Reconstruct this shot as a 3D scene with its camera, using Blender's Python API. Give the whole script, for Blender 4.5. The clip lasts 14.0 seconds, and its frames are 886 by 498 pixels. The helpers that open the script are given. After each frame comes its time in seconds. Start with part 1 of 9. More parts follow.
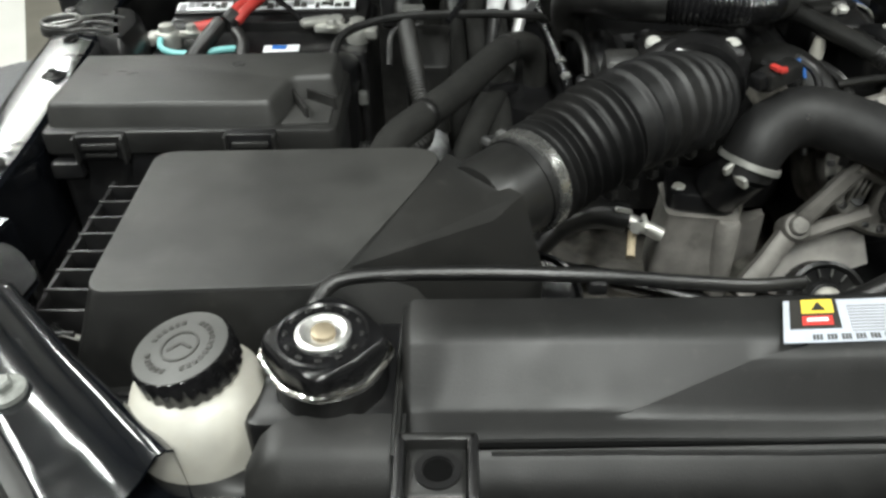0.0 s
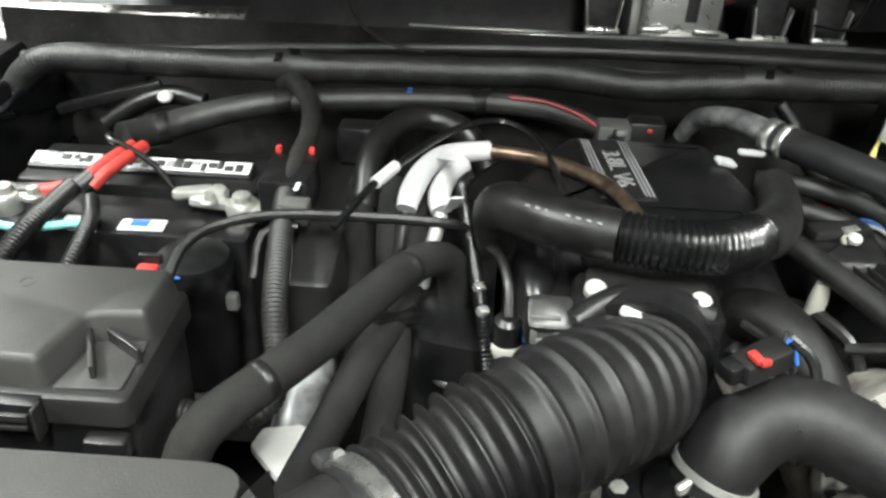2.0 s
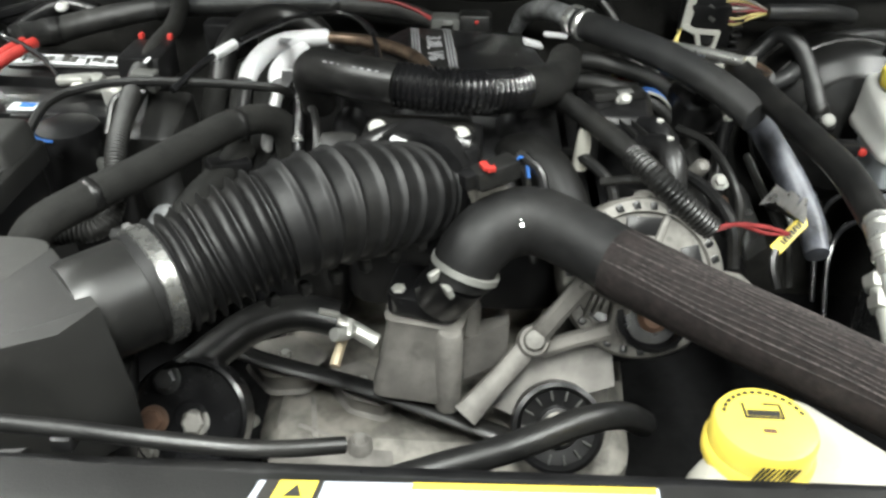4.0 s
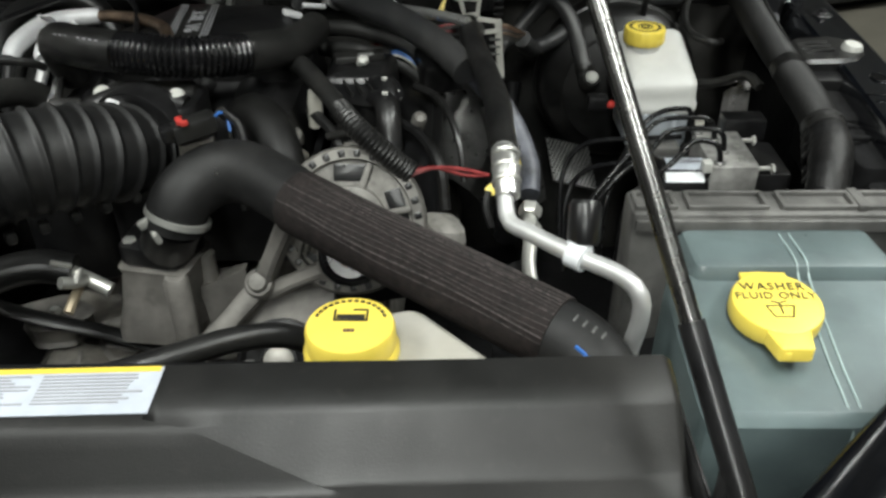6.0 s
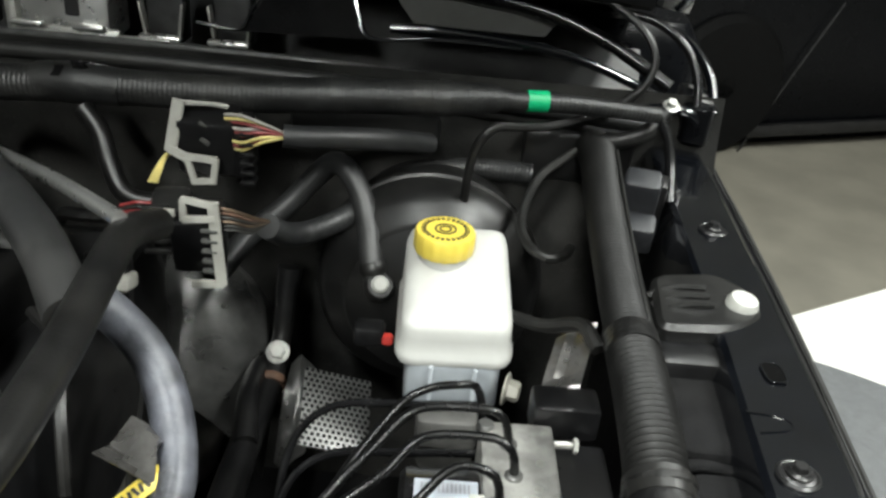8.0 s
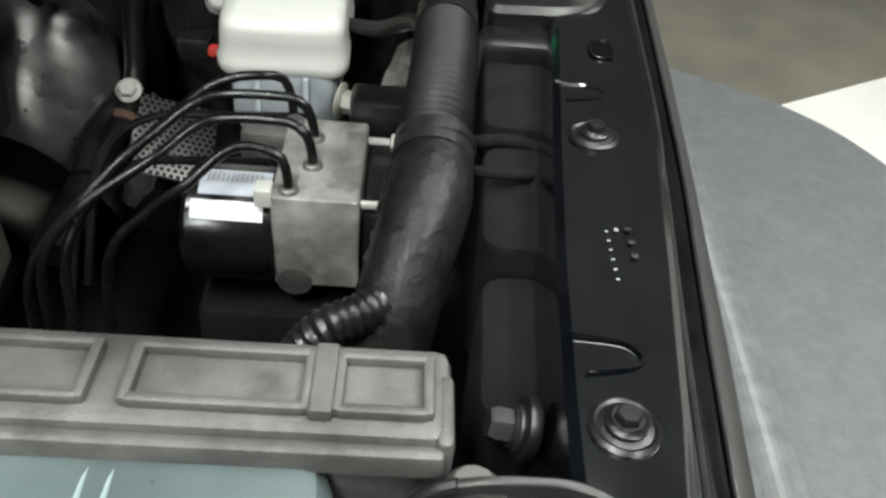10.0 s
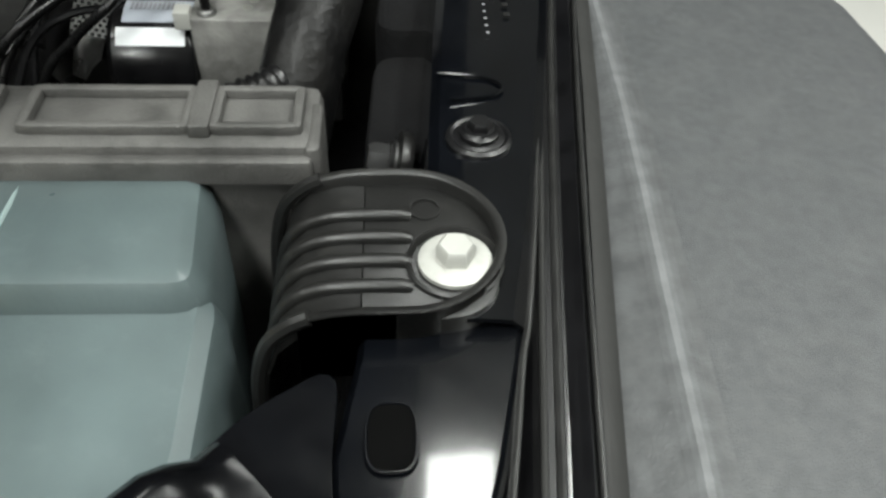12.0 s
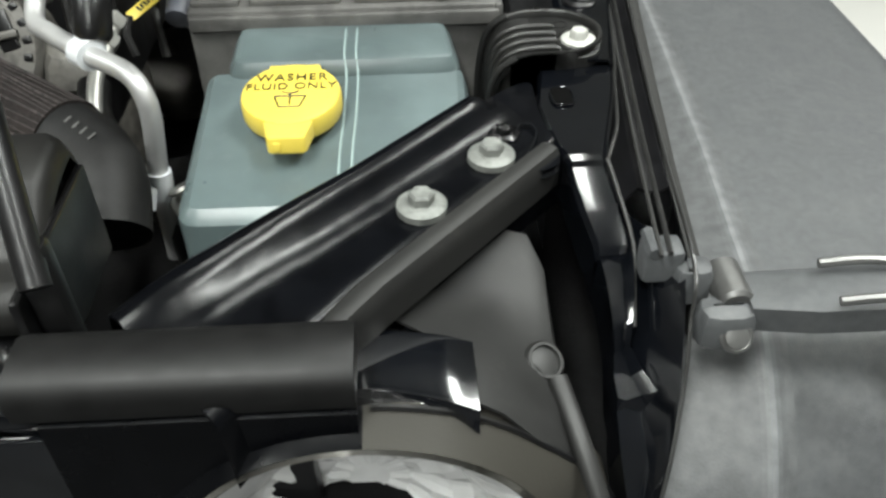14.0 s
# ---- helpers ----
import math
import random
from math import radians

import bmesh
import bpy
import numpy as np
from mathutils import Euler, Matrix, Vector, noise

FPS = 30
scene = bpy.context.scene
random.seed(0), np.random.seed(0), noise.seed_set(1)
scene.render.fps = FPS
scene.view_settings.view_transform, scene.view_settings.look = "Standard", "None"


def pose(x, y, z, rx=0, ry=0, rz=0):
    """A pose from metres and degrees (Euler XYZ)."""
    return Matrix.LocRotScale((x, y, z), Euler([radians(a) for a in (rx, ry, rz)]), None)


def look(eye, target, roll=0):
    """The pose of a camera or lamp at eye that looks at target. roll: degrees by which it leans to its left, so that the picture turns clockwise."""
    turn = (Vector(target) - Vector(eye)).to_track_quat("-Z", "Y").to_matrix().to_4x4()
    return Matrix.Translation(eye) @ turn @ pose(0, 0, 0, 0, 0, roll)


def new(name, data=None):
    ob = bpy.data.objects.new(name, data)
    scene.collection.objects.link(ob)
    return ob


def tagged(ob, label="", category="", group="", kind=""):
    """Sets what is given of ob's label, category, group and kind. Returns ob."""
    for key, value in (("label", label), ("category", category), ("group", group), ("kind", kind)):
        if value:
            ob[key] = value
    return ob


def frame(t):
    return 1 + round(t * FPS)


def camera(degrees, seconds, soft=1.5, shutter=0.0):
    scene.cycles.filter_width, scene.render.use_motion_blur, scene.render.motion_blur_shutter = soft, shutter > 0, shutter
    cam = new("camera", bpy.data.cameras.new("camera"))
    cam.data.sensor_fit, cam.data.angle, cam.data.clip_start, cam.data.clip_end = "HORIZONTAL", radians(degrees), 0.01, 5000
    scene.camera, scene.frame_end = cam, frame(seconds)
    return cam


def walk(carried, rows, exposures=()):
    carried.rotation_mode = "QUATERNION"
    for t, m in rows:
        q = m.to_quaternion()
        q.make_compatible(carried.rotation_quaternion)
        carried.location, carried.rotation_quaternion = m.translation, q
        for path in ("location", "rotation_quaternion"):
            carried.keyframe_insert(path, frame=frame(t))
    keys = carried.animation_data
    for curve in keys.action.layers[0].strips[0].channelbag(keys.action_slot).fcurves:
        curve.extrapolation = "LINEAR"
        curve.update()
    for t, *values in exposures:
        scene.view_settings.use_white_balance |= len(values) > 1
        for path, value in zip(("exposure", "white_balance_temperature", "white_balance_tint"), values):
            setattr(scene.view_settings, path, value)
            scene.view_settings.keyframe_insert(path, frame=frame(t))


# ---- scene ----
cam = camera(56.3, 14.0, soft=2.8)
PATH = [
    (0, (0.014, -0.009, 1.44), (-0.028, 1.595, 0.246), -1.5),
    (0.5, (0.082, 0.041, 1.444), (-0.041, 1.651, 0.265), -1.0),
    (1, (0.092, 0.147, 1.448), (-0.068, 1.77, 0.29), -0.3),
    (1.5, (0.095, 0.23, 1.458), (0.021, 1.901, 0.362), 2.0),
    (2, (0.118, 0.277, 1.453), (0.051, 1.971, 0.392), 2.4),
    (2.5, (0.171, 0.278, 1.448), (0.111, 1.984, 0.406), 2.6),
    (3, (0.236, 0.242, 1.439), (0.178, 1.94, 0.383), 1.8),
    (3.2, (0.259, 0.222, 1.438), (0.192, 1.898, 0.349), 1.4),
    (5.3, (0.402, -0.029, 1.413), (0.398, 1.628, 0.293), 0.1),
    (5.5, (0.443, -0.02, 1.416), (0.454, 1.635, 0.292), -0.3),
    (6, (0.56, 0.031, 1.431), (0.544, 1.687, 0.309), -0.3),
    (6.5, (0.607, 0.092, 1.443), (0.481, 1.771, 0.363), -0.5),
    (7, (0.624, 0.203, 1.466), (0.549, 1.924, 0.449), 1.6),
    (7.5, (0.689, 0.321, 1.443), (0.696, 2.071, 0.476), 3.9),
    (8, (0.789, 0.445, 1.394), (0.844, 2.197, 0.431), 5.7),
    (8.5, (0.86, 0.493, 1.35), (0.914, 2.164, 0.252), 6.0),
    (9, (0.896, 0.482, 1.324), (0.976, 2.074, 0.116), 6.9),
    (9.2, (0.9, 0.473, 1.317), (0.992, 2.05, 0.09), 7.2),
    (11.5, (0.954, 0.385, 1.273), (1.091, 1.811, -0.123), 4.14),
    (12.0, (0.965, 0.362, 1.267), (1.086, 1.766, -0.152), 3.28),
    (12.5, (0.969, 0.308, 1.269), (1.068, 1.701, -0.163), 1.93),
    (13.0, (0.959, 0.237, 1.281), (0.992, 1.642, -0.142), 0.29),
    (13.5, (0.916, 0.133, 1.306), (0.97, 1.571, -0.083), 0.39),
    (14.0, (0.865, 0.029, 1.342), (0.94, 1.533, 0.026), -0.47),
]
EXPOSURES = [(0.0, -0.72), (0.8, -0.36), (1.5, 0.17), (2.6, 0.28), (3.2, 0.42), (4.4, -0.28), (5.3, -0.80), (6.5, -0.90), (7.5, -0.30), (8.0, -0.27), (8.5, -0.42), (9.2, -0.42), (11.3, -1.03), (12.0, -1.13), (12.5, -1.16), (13.2, -1.12), (13.7, -1.02), (14.0, -0.80)]
walk(cam, [(t, look(eye, target, roll)) for t, eye, target, roll in PATH], EXPOSURES)


# ---- light ----
world = bpy.data.worlds.new("world")
scene.world = world
world.use_nodes = True
world.node_tree.nodes["Background"].inputs[0].default_value = (0.85, 0.92, 1.0, 1)
world.node_tree.nodes["Background"].inputs[1].default_value = 0.15
# unseen ceiling strip lights for glare and fill: x, y, length along y, watts
LAMPS = [(-1.6, 0.1, 1.25, 130.0), (0.3, -0.55, 1.25, 145.0), (2.2, 0.1, 1.25, 125.0), (-2.3, 1.6, 1.25, 110.0), (2.9, 1.6, 1.25, 100.0),
         (1.25, 1.20, 1.25, 60.0), (-0.95, 1.60, 1.25, 50.0), (-2.9, 5.1, 1.25, 135.0), (0.3, -3.0, 1.25, 200.0)]
for lx, ly, length, watts in LAMPS:
    data = bpy.data.lights.new("ceiling_lamp", "AREA")
    data.shape, data.size, data.size_y, data.energy = "RECTANGLE", 0.32, length, watts
    data.color = (0.965, 1.0, 0.955)
    new("ceiling_lamp", data).matrix_world = pose(lx, ly, 3.35)


# ---- materials ----
def mat(name, col, rough=0.5, metal=0.0, var=0.25, scale=35.0, bump=0.15, grain=500.0, dust=0.0, dust_col=(0.2, 0.19, 0.17),
        coat=0.0, glow=0.0, sss=0.0, spread=0.12, spec=0.5):
    m = bpy.data.materials.new(name)
    m.use_nodes = True
    nodes, links = m.node_tree.nodes, m.node_tree.links
    b = nodes["Principled BSDF"]
    b.inputs["Roughness"].default_value, b.inputs["Metallic"].default_value = rough, metal
    b.inputs["Coat Weight"].default_value, b.inputs["Coat Roughness"].default_value = coat, 0.06
    b.inputs["Specular IOR Level"].default_value = spec
    if sss:
        b.inputs["Subsurface Weight"].default_value, b.inputs["Subsurface Scale"].default_value = sss, 0.02
        b.inputs["Subsurface Radius"].default_value = (1.0, 1.0, 0.9)
    coord = nodes.new("ShaderNodeTexCoord")

    def cloud(sc, detail):
        n = nodes.new("ShaderNodeTexNoise")
        n.inputs["Scale"].default_value, n.inputs["Detail"].default_value = sc, detail
        links.new(coord.outputs["Object"], n.inputs["Vector"])
        return n.outputs["Fac"]

    def blend(fac, one, two, lo=0.35, hi=0.65, top=1.0):
        r = nodes.new("ShaderNodeMapRange")
        for key, value in (("From Min", lo), ("From Max", hi), ("To Max", top)):
            r.inputs[key].default_value = value
        links.new(fac, r.inputs["Value"])
        x = nodes.new("ShaderNodeMix")
        x.data_type = "RGBA"
        links.new(r.outputs["Result"], x.inputs[0])
        for slot, value in ((6, one), (7, two)):
            if isinstance(value, tuple):
                x.inputs[slot].default_value = (*value, 1)
            else:
                links.new(value, x.inputs[slot])
        return x.outputs[2]

    big = cloud(scale, 5)
    colour = blend(big, tuple(c * (1 - var) for c in col), tuple(min(1, c * (1 + var)) for c in col))
    if dust:
        colour = blend(cloud(scale * 0.35, 8), colour, dust_col, 0.42, 0.75, dust)
    if dust:
        colour = blend(cloud(scale * 9, 3), colour, dust_col, 0.60, 0.78, min(0.4, dust * 0.7))
    if dust and (metal > 0.1 or max(col) < 0.05):
        colour = blend(cloud(scale * 1.3, 10), colour, tuple(c * 0.35 for c in col), 0.52, 0.66, 0.5)
    links.new(colour, b.inputs["Base Color"])
    rr = nodes.new("ShaderNodeMapRange")
    rr.inputs["To Min"].default_value, rr.inputs["To Max"].default_value = max(0.02, rough - spread), min(1, rough + spread)
    links.new(cloud(scale * 2.3, 4), rr.inputs["Value"])
    links.new(rr.outputs["Result"], b.inputs["Roughness"])
    if bump:
        n = nodes.new("ShaderNodeBump")
        n.inputs["Strength"].default_value, n.inputs["Distance"].default_value = bump, 0.001
        links.new(cloud(grain, 3), n.inputs["Height"])
        links.new(n.outputs["Normal"], b.inputs["Normal"])
    if glow:
        b.inputs["Emission Color"].default_value, b.inputs["Emission Strength"].default_value = (*col, 1), glow
    return m


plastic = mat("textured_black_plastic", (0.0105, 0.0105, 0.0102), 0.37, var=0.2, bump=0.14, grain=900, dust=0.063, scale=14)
cover_plastic = mat("satin_black_cover_plastic", (0.0080, 0.0080, 0.0078), 0.42, var=0.2, bump=0.14, grain=900, dust=0.040, scale=14, spec=0.30)
plastic_dark = mat("black_plastic", (0.0055, 0.0055, 0.006), 0.33, var=0.3, dust=0.042)
plastic_gloss = mat("shiny_black_plastic", (0.005, 0.005, 0.0055), 0.24, var=0.3, bump=0.05, dust=0.0175)
rubber = mat("black_rubber", (0.0065, 0.0065, 0.0065), 0.36, dust=0.05, bump=0.2)
hose_grey = mat("smooth_grey_rubber", (0.019, 0.0195, 0.020), 0.42, var=0.2, dust=0.08, bump=0.2, grain=700)
heat_steel = mat("smooth_dull_steel", (0.12, 0.119, 0.116), 0.30, metal=0.75, var=0.4, scale=18, bump=0.9, grain=28, dust=0.3, dust_col=(0.060, 0.057, 0.052))
loom_mat = mat("dull_loom_sleeve", (0.0044, 0.0044, 0.0042), 0.50, dust=0.02, bump=0.25, spec=0.28)
line_black = mat("black_coated_steel_line", (0.004, 0.004, 0.0042), 0.28, var=0.2, bump=0.05, dust=0.02, spec=0.32)
charcoal_rubber = mat("charcoal_hose_rubber", (0.0085, 0.0085, 0.0087), 0.55, dust=0.035, bump=0.2, spec=0.32)
bellows_mat = mat("matte_bellows_rubber", (0.0064, 0.0064, 0.0066), 0.50, dust=0.04, bump=0.25, spec=0.38)
# darker, less reflective copy of the black paint; puts shade into panel colour
car_black = mat("shaded_black_paint", (0.0020, 0.0022, 0.0028), 0.30, var=0.2, bump=0.02, grain=200, spec=0.12)
rubber_soft = mat("dusty_rubber_hose", (0.0088, 0.0088, 0.0083), 0.50, dust=0.07, bump=0.4, grain=700)
plastic_lid = mat("paler_grey_black_plastic", (0.026, 0.026, 0.025), 0.48, var=0.15, bump=0.35, grain=900, dust=0.08, scale=11)
tape_mat = mat("wrinkled_cloth_tape", (0.0050, 0.0050, 0.0052), 0.42, spec=0.24, var=0.4, scale=60, bump=1.0, grain=160, dust=0.06)
sleeve_purple = mat("scuffed_purple_grey_sleeve", (0.060, 0.063, 0.076), 0.42, var=0.85, scale=32, bump=0.6, grain=120, dust=0.75, dust_col=(0.17, 0.175, 0.19))
dome_mat = mat("dusty_brown_steel", (0.17, 0.162, 0.150), 0.65, metal=0.1, var=0.3, scale=25, bump=0.4, dust=0.3, dust_col=(0.10, 0.085, 0.065))
foil_dark = mat("crumpled_heat_shield", (0.32, 0.31, 0.30), 0.30, metal=0.85, var=0.4, scale=30, bump=0.8, grain=60, dust=0.4, dust_col=(0.05, 0.045, 0.04))
flare_tones = [mat("graded_grey_plastic", (v * 0.97, v, v * 1.03), 0.48, var=0.22, scale=90, bump=0.35, grain=700, dust=0.25, dust_col=(v * 1.4, v * 1.42, v * 1.42)) for v in (0.078, 0.088, 0.106, 0.140)]
foam = mat("foam_sleeved_hose", (0.0080, 0.0080, 0.0072), 0.85, spec=0.3, dust=0.04, bump=0.7, grain=600)
braid = mat("woven_nylon_sleeve", (0.0125, 0.0092, 0.0088), 0.8, var=0.35, scale=120, bump=0.9, grain=900, dust=0.03, spec=0.25)
braid_line = mat("pale_woven_thread", (0.031, 0.025, 0.024), 0.8, var=0.95, scale=330, bump=0.6, grain=1200)
paint = mat("black_car_paint", (0.0025, 0.003, 0.0042), 0.15, var=0.2, bump=0.02, grain=200, coat=1.0, dust=0.0105, spread=0.08)
paint_dull = mat("dusty_black_paint", (0.005, 0.005, 0.006), 0.33, var=0.3, bump=0.04, grain=200, coat=0.5, dust=0.021)
flare_mat = mat("grey_grained_plastic", (0.067, 0.070, 0.073), 0.46, var=0.12, scale=150, bump=0.35, grain=1100, dust=0.10, dust_col=(0.2, 0.2, 0.195))
fire_felt = mat("dusty_firewall_felt", (0.013, 0.013, 0.0125), 0.9, spec=0.15, var=0.4, scale=18, bump=0.8, grain=400, dust=0.10)
felt = mat("black_felt", (0.0055, 0.0055, 0.006), 0.9, spec=0.15, bump=0.8, grain=500, dust=0.022)
cast = mat("cast_aluminium", (0.40, 0.385, 0.35), 0.55, metal=0.45, var=0.2, bump=0.5, grain=600, dust=0.2, dust_col=(0.25, 0.23, 0.2))
cast_dark = mat("dirty_cast_aluminium", (0.20, 0.19, 0.17), 0.6, metal=0.4, var=0.35, bump=0.6, grain=500, dust=0.4, dust_col=(0.12, 0.10, 0.08))
module_mat = mat("grey_cast_housing", (0.092, 0.090, 0.086), 0.52, metal=0.3, var=0.4, scale=30, bump=0.5, grain=900, dust=0.5, dust_col=(0.165, 0.162, 0.152))
block_mat = mat("mottled_grey_aluminium", (0.33, 0.325, 0.31), 0.45, metal=0.5, var=0.3, scale=45, bump=0.3, grain=400, dust=0.35, dust_col=(0.14, 0.135, 0.12))
steel_grey = mat("dull_grey_steel", (0.20, 0.20, 0.195), 0.42, metal=0.8, var=0.2, bump=0.1)
alu = mat("bright_aluminium", (0.78, 0.78, 0.76), 0.3, metal=0.9, var=0.08, bump=0.08)
clamp_steel = mat("worn_bright_steel", (0.55, 0.55, 0.53), 0.28, metal=0.95, var=0.15, scale=60, bump=0.1)
cowl_dusty = mat("dusty_cowl_plastic", (0.016, 0.0165, 0.0165), 0.42, var=0.3, scale=25, bump=0.1, dust=0.12)
loom_dusty = mat("dusty_taped_loom", (0.0125, 0.0128, 0.0128), 0.45, var=0.35, scale=40, bump=0.6, grain=180, dust=0.10)
zinc = mat("zinc_plated_steel", (0.5, 0.5, 0.47), 0.38, metal=0.75, var=0.15, bump=0.1)
alu_satin = mat("satin_aluminium_pipe", (0.55, 0.55, 0.545), 0.46, metal=0.55, var=0.08, bump=0.1)
chrome = mat("polished_steel", (0.75, 0.74, 0.70), 0.14, metal=1.0, var=0.06, bump=0.02)
dull_bolt = mat("grey_phosphate_steel", (0.185, 0.192, 0.180), 0.5, metal=0.25, var=0.3, scale=90, bump=0.3, dust=0.3, dust_col=(0.22, 0.22, 0.20))
brace_paint = mat("wavy_black_paint", (0.0025, 0.0028, 0.0036), 0.21, var=0.2, bump=0.5, grain=34, dust=0.02, dust_col=(0.06, 0.05, 0.04), spread=0.10, spec=0.20)
rod_mat = mat("dull_grey_steel_rod", (0.125, 0.124, 0.120), 0.27, metal=1.0, var=0.2, bump=0.02, spread=0.05)
steel_dark = mat("dark_steel", (0.06, 0.06, 0.06), 0.4, metal=0.7, bump=0.1)
white_bolt = mat("white_coated_steel", (0.46, 0.46, 0.43), 0.5, metal=0.2, var=0.1, dust=0.1)
white_plastic = mat("milky_white_plastic", (0.47, 0.47, 0.45), 0.38, var=0.04, bump=0.05, sss=0.15)
cream_plastic = mat("aged_white_plastic", (0.36, 0.35, 0.315), 0.4, var=0.12, scale=20, bump=0.05, sss=0.15, dust=0.25, dust_col=(0.30, 0.25, 0.15))
lower_white = mat("grey_white_plastic", (0.40, 0.43, 0.46), 0.35, var=0.1, sss=0.1)
tank_mat = mat("blue_green_fluid_tank", (0.084, 0.111, 0.113), 0.33, var=0.30, scale=11, bump=0.08, sss=0.2, dust=0.16, dust_col=(0.20, 0.23, 0.24))
tank_seam = mat("pale_tank_seam", (0.28, 0.36, 0.355), 0.4, var=0.05)
label_paper = mat("bluish_white_label", (0.35, 0.375, 0.42), 0.40, var=0.06, scale=60, bump=0.02)
yellow = mat("yellow_plastic", (0.72, 0.56, 0.085), 0.38, var=0.06, bump=0.05)
cap_grey = mat("worn_grey_cap_plastic", (0.050, 0.050, 0.048), 0.5, var=0.15, dust=0.1, bump=0.1)
ink = mat("black_print", (0.015, 0.014, 0.012), 0.5, var=0.1, bump=0)
ink_grey = mat("grey_print", (0.22, 0.22, 0.23), 0.5, var=0.1, bump=0)
paper = mat("white_label", (0.66, 0.68, 0.70), 0.45, var=0.05, bump=0.02)
label_yellow = mat("yellow_label", (0.55, 0.42, 0.05), 0.45, var=0.05, bump=0.02)
red = mat("red_plastic", (0.40, 0.035, 0.028), 0.42, var=0.15, bump=0.05)
blue = mat("blue_plastic", (0.03, 0.13, 0.42), 0.4, var=0.15)
teal = mat("teal_cable", (0.16, 0.42, 0.42), 0.45, var=0.1)
green = mat("green_tape", (0.0, 0.36, 0.14), 0.45, var=0.08)
copper = mat("tarnished_copper_pipe", (0.20, 0.145, 0.105), 0.33, metal=0.85, var=0.4, scale=60)
foil = mat("white_heat_tape", (0.60, 0.60, 0.61), 0.45, metal=0.15, var=0.06, bump=0.5, grain=200)
grey_sleeve = mat("scuffed_grey_sleeve", (0.27, 0.275, 0.28), 0.38, metal=0.45, var=0.5, scale=45, dust=0.3)
grey_conn = mat("grey_plastic", (0.065, 0.066, 0.062), 0.5, var=0.12)
grey_blue = mat("blue_grey_plastic", (0.020, 0.021, 0.024), 0.5, var=0.15, scale=40, dust=0.05)
brass = mat("dull_brass", (0.36, 0.30, 0.21), 0.45, metal=0.6)
rust = mat("rusty_iron", (0.10, 0.055, 0.035), 0.75, metal=0.2, var=0.4, bump=0.6)
wire_red = mat("red_wire", (0.22, 0.030, 0.030), 0.45)
wire_yellow = mat("yellow_wire", (0.60, 0.50, 0.18), 0.45)
lens = mat("clear_lamp_reflector", (0.93, 0.93, 0.92), 0.20, metal=0.12, var=0.1, bump=0.1, grain=60)
shield_mat = mat("dusty_grey_plastic", (0.0145, 0.0145, 0.014), 0.5, var=0.15, scale=12, bump=0.08, grain=700, dust=0.06)
bezel_mat = mat("reflected_floor_brown", (0.036, 0.034, 0.029), 0.55, spec=0.18, var=0.06, scale=8, bump=0.1)
pale_cast = mat("dusty_pale_casting", (0.180, 0.171, 0.158), 0.58, metal=0.2, var=0.25, scale=28, bump=0.5, grain=500, dust=0.25, dust_col=(0.16, 0.145, 0.125))
lever_mat = mat("pale_grey_lever", (0.33, 0.325, 0.295), 0.5, var=0.12, scale=40)
fin_mat = mat("weathered_alternator_casting", (0.175, 0.168, 0.155), 0.62, metal=0.2, var=0.2, scale=60, bump=0.4, dust=0.35, dust_col=(0.13, 0.12, 0.10))
tyre_mat = mat("tyre_rubber", (0.003, 0.003, 0.003), 0.8, spec=0.1, bump=0.3, grain=80)
floor_mat = mat("pale_sealed_floor", (0.80, 0.79, 0.75), 0.45, var=0.04, scale=3, bump=0.1, grain=60)
floor_tan = mat("tan_floor", (0.155, 0.145, 0.118), 0.6, var=0.12, scale=4, bump=0.2, grain=90, dust=0.2, dust_col=(0.2, 0.185, 0.15))
floor_dark = mat("darkened_front_floor", (0.030, 0.030, 0.031), 0.7, var=0.15, scale=4, bump=0.2, grain=90)
wall_dark = mat("dim_reflection_wall", (0.06, 0.06, 0.065), 0.7, var=0.1, scale=2, bump=0.1, grain=40)
wall_mat = mat("painted_wall", (0.40, 0.395, 0.38), 0.7, var=0.05, scale=2, bump=0.1, grain=40)
ceil_mat = mat("grey_ceiling", (0.45, 0.45, 0.44), 0.8, var=0.05, scale=2, bump=0.1, grain=40)
seal_rubber = mat("smooth_black_seal_rubber", (0.0055, 0.0055, 0.0055), 0.50, var=0.12, bump=0.04, grain=700, dust=0.01, spec=0.34)
# pale tone puts the edge highlight into the cowl line's colour
cowl_line = mat("highlit_grey_paint_edge", (0.070, 0.070, 0.068), 0.35, var=0.3, scale=50, bump=0.1, coat=0.4)
gasket_mat = mat("dull_grey_gasket", (0.016, 0.016, 0.015), 0.6, var=0.15, scale=30)
# greyer than the panel paint, for thin edge beads
edge_paint = mat("greyed_paint_edge", (0.018, 0.018, 0.0175), 0.35, var=0.25, scale=60, bump=0.05, coat=0.4)
tab_grey = mat("pale_grey_tab_plastic", (0.10, 0.10, 0.095), 0.5, var=0.1)
# near-black colour painting the shade inside slots and holes
void = mat("hole_shade", (0.002, 0.002, 0.002), 0.9, var=0.1, bump=0, spec=0.05)
glass = mat("dark_glass", (0.01, 0.012, 0.014), 0.06, var=0.1, bump=0, coat=0.5)


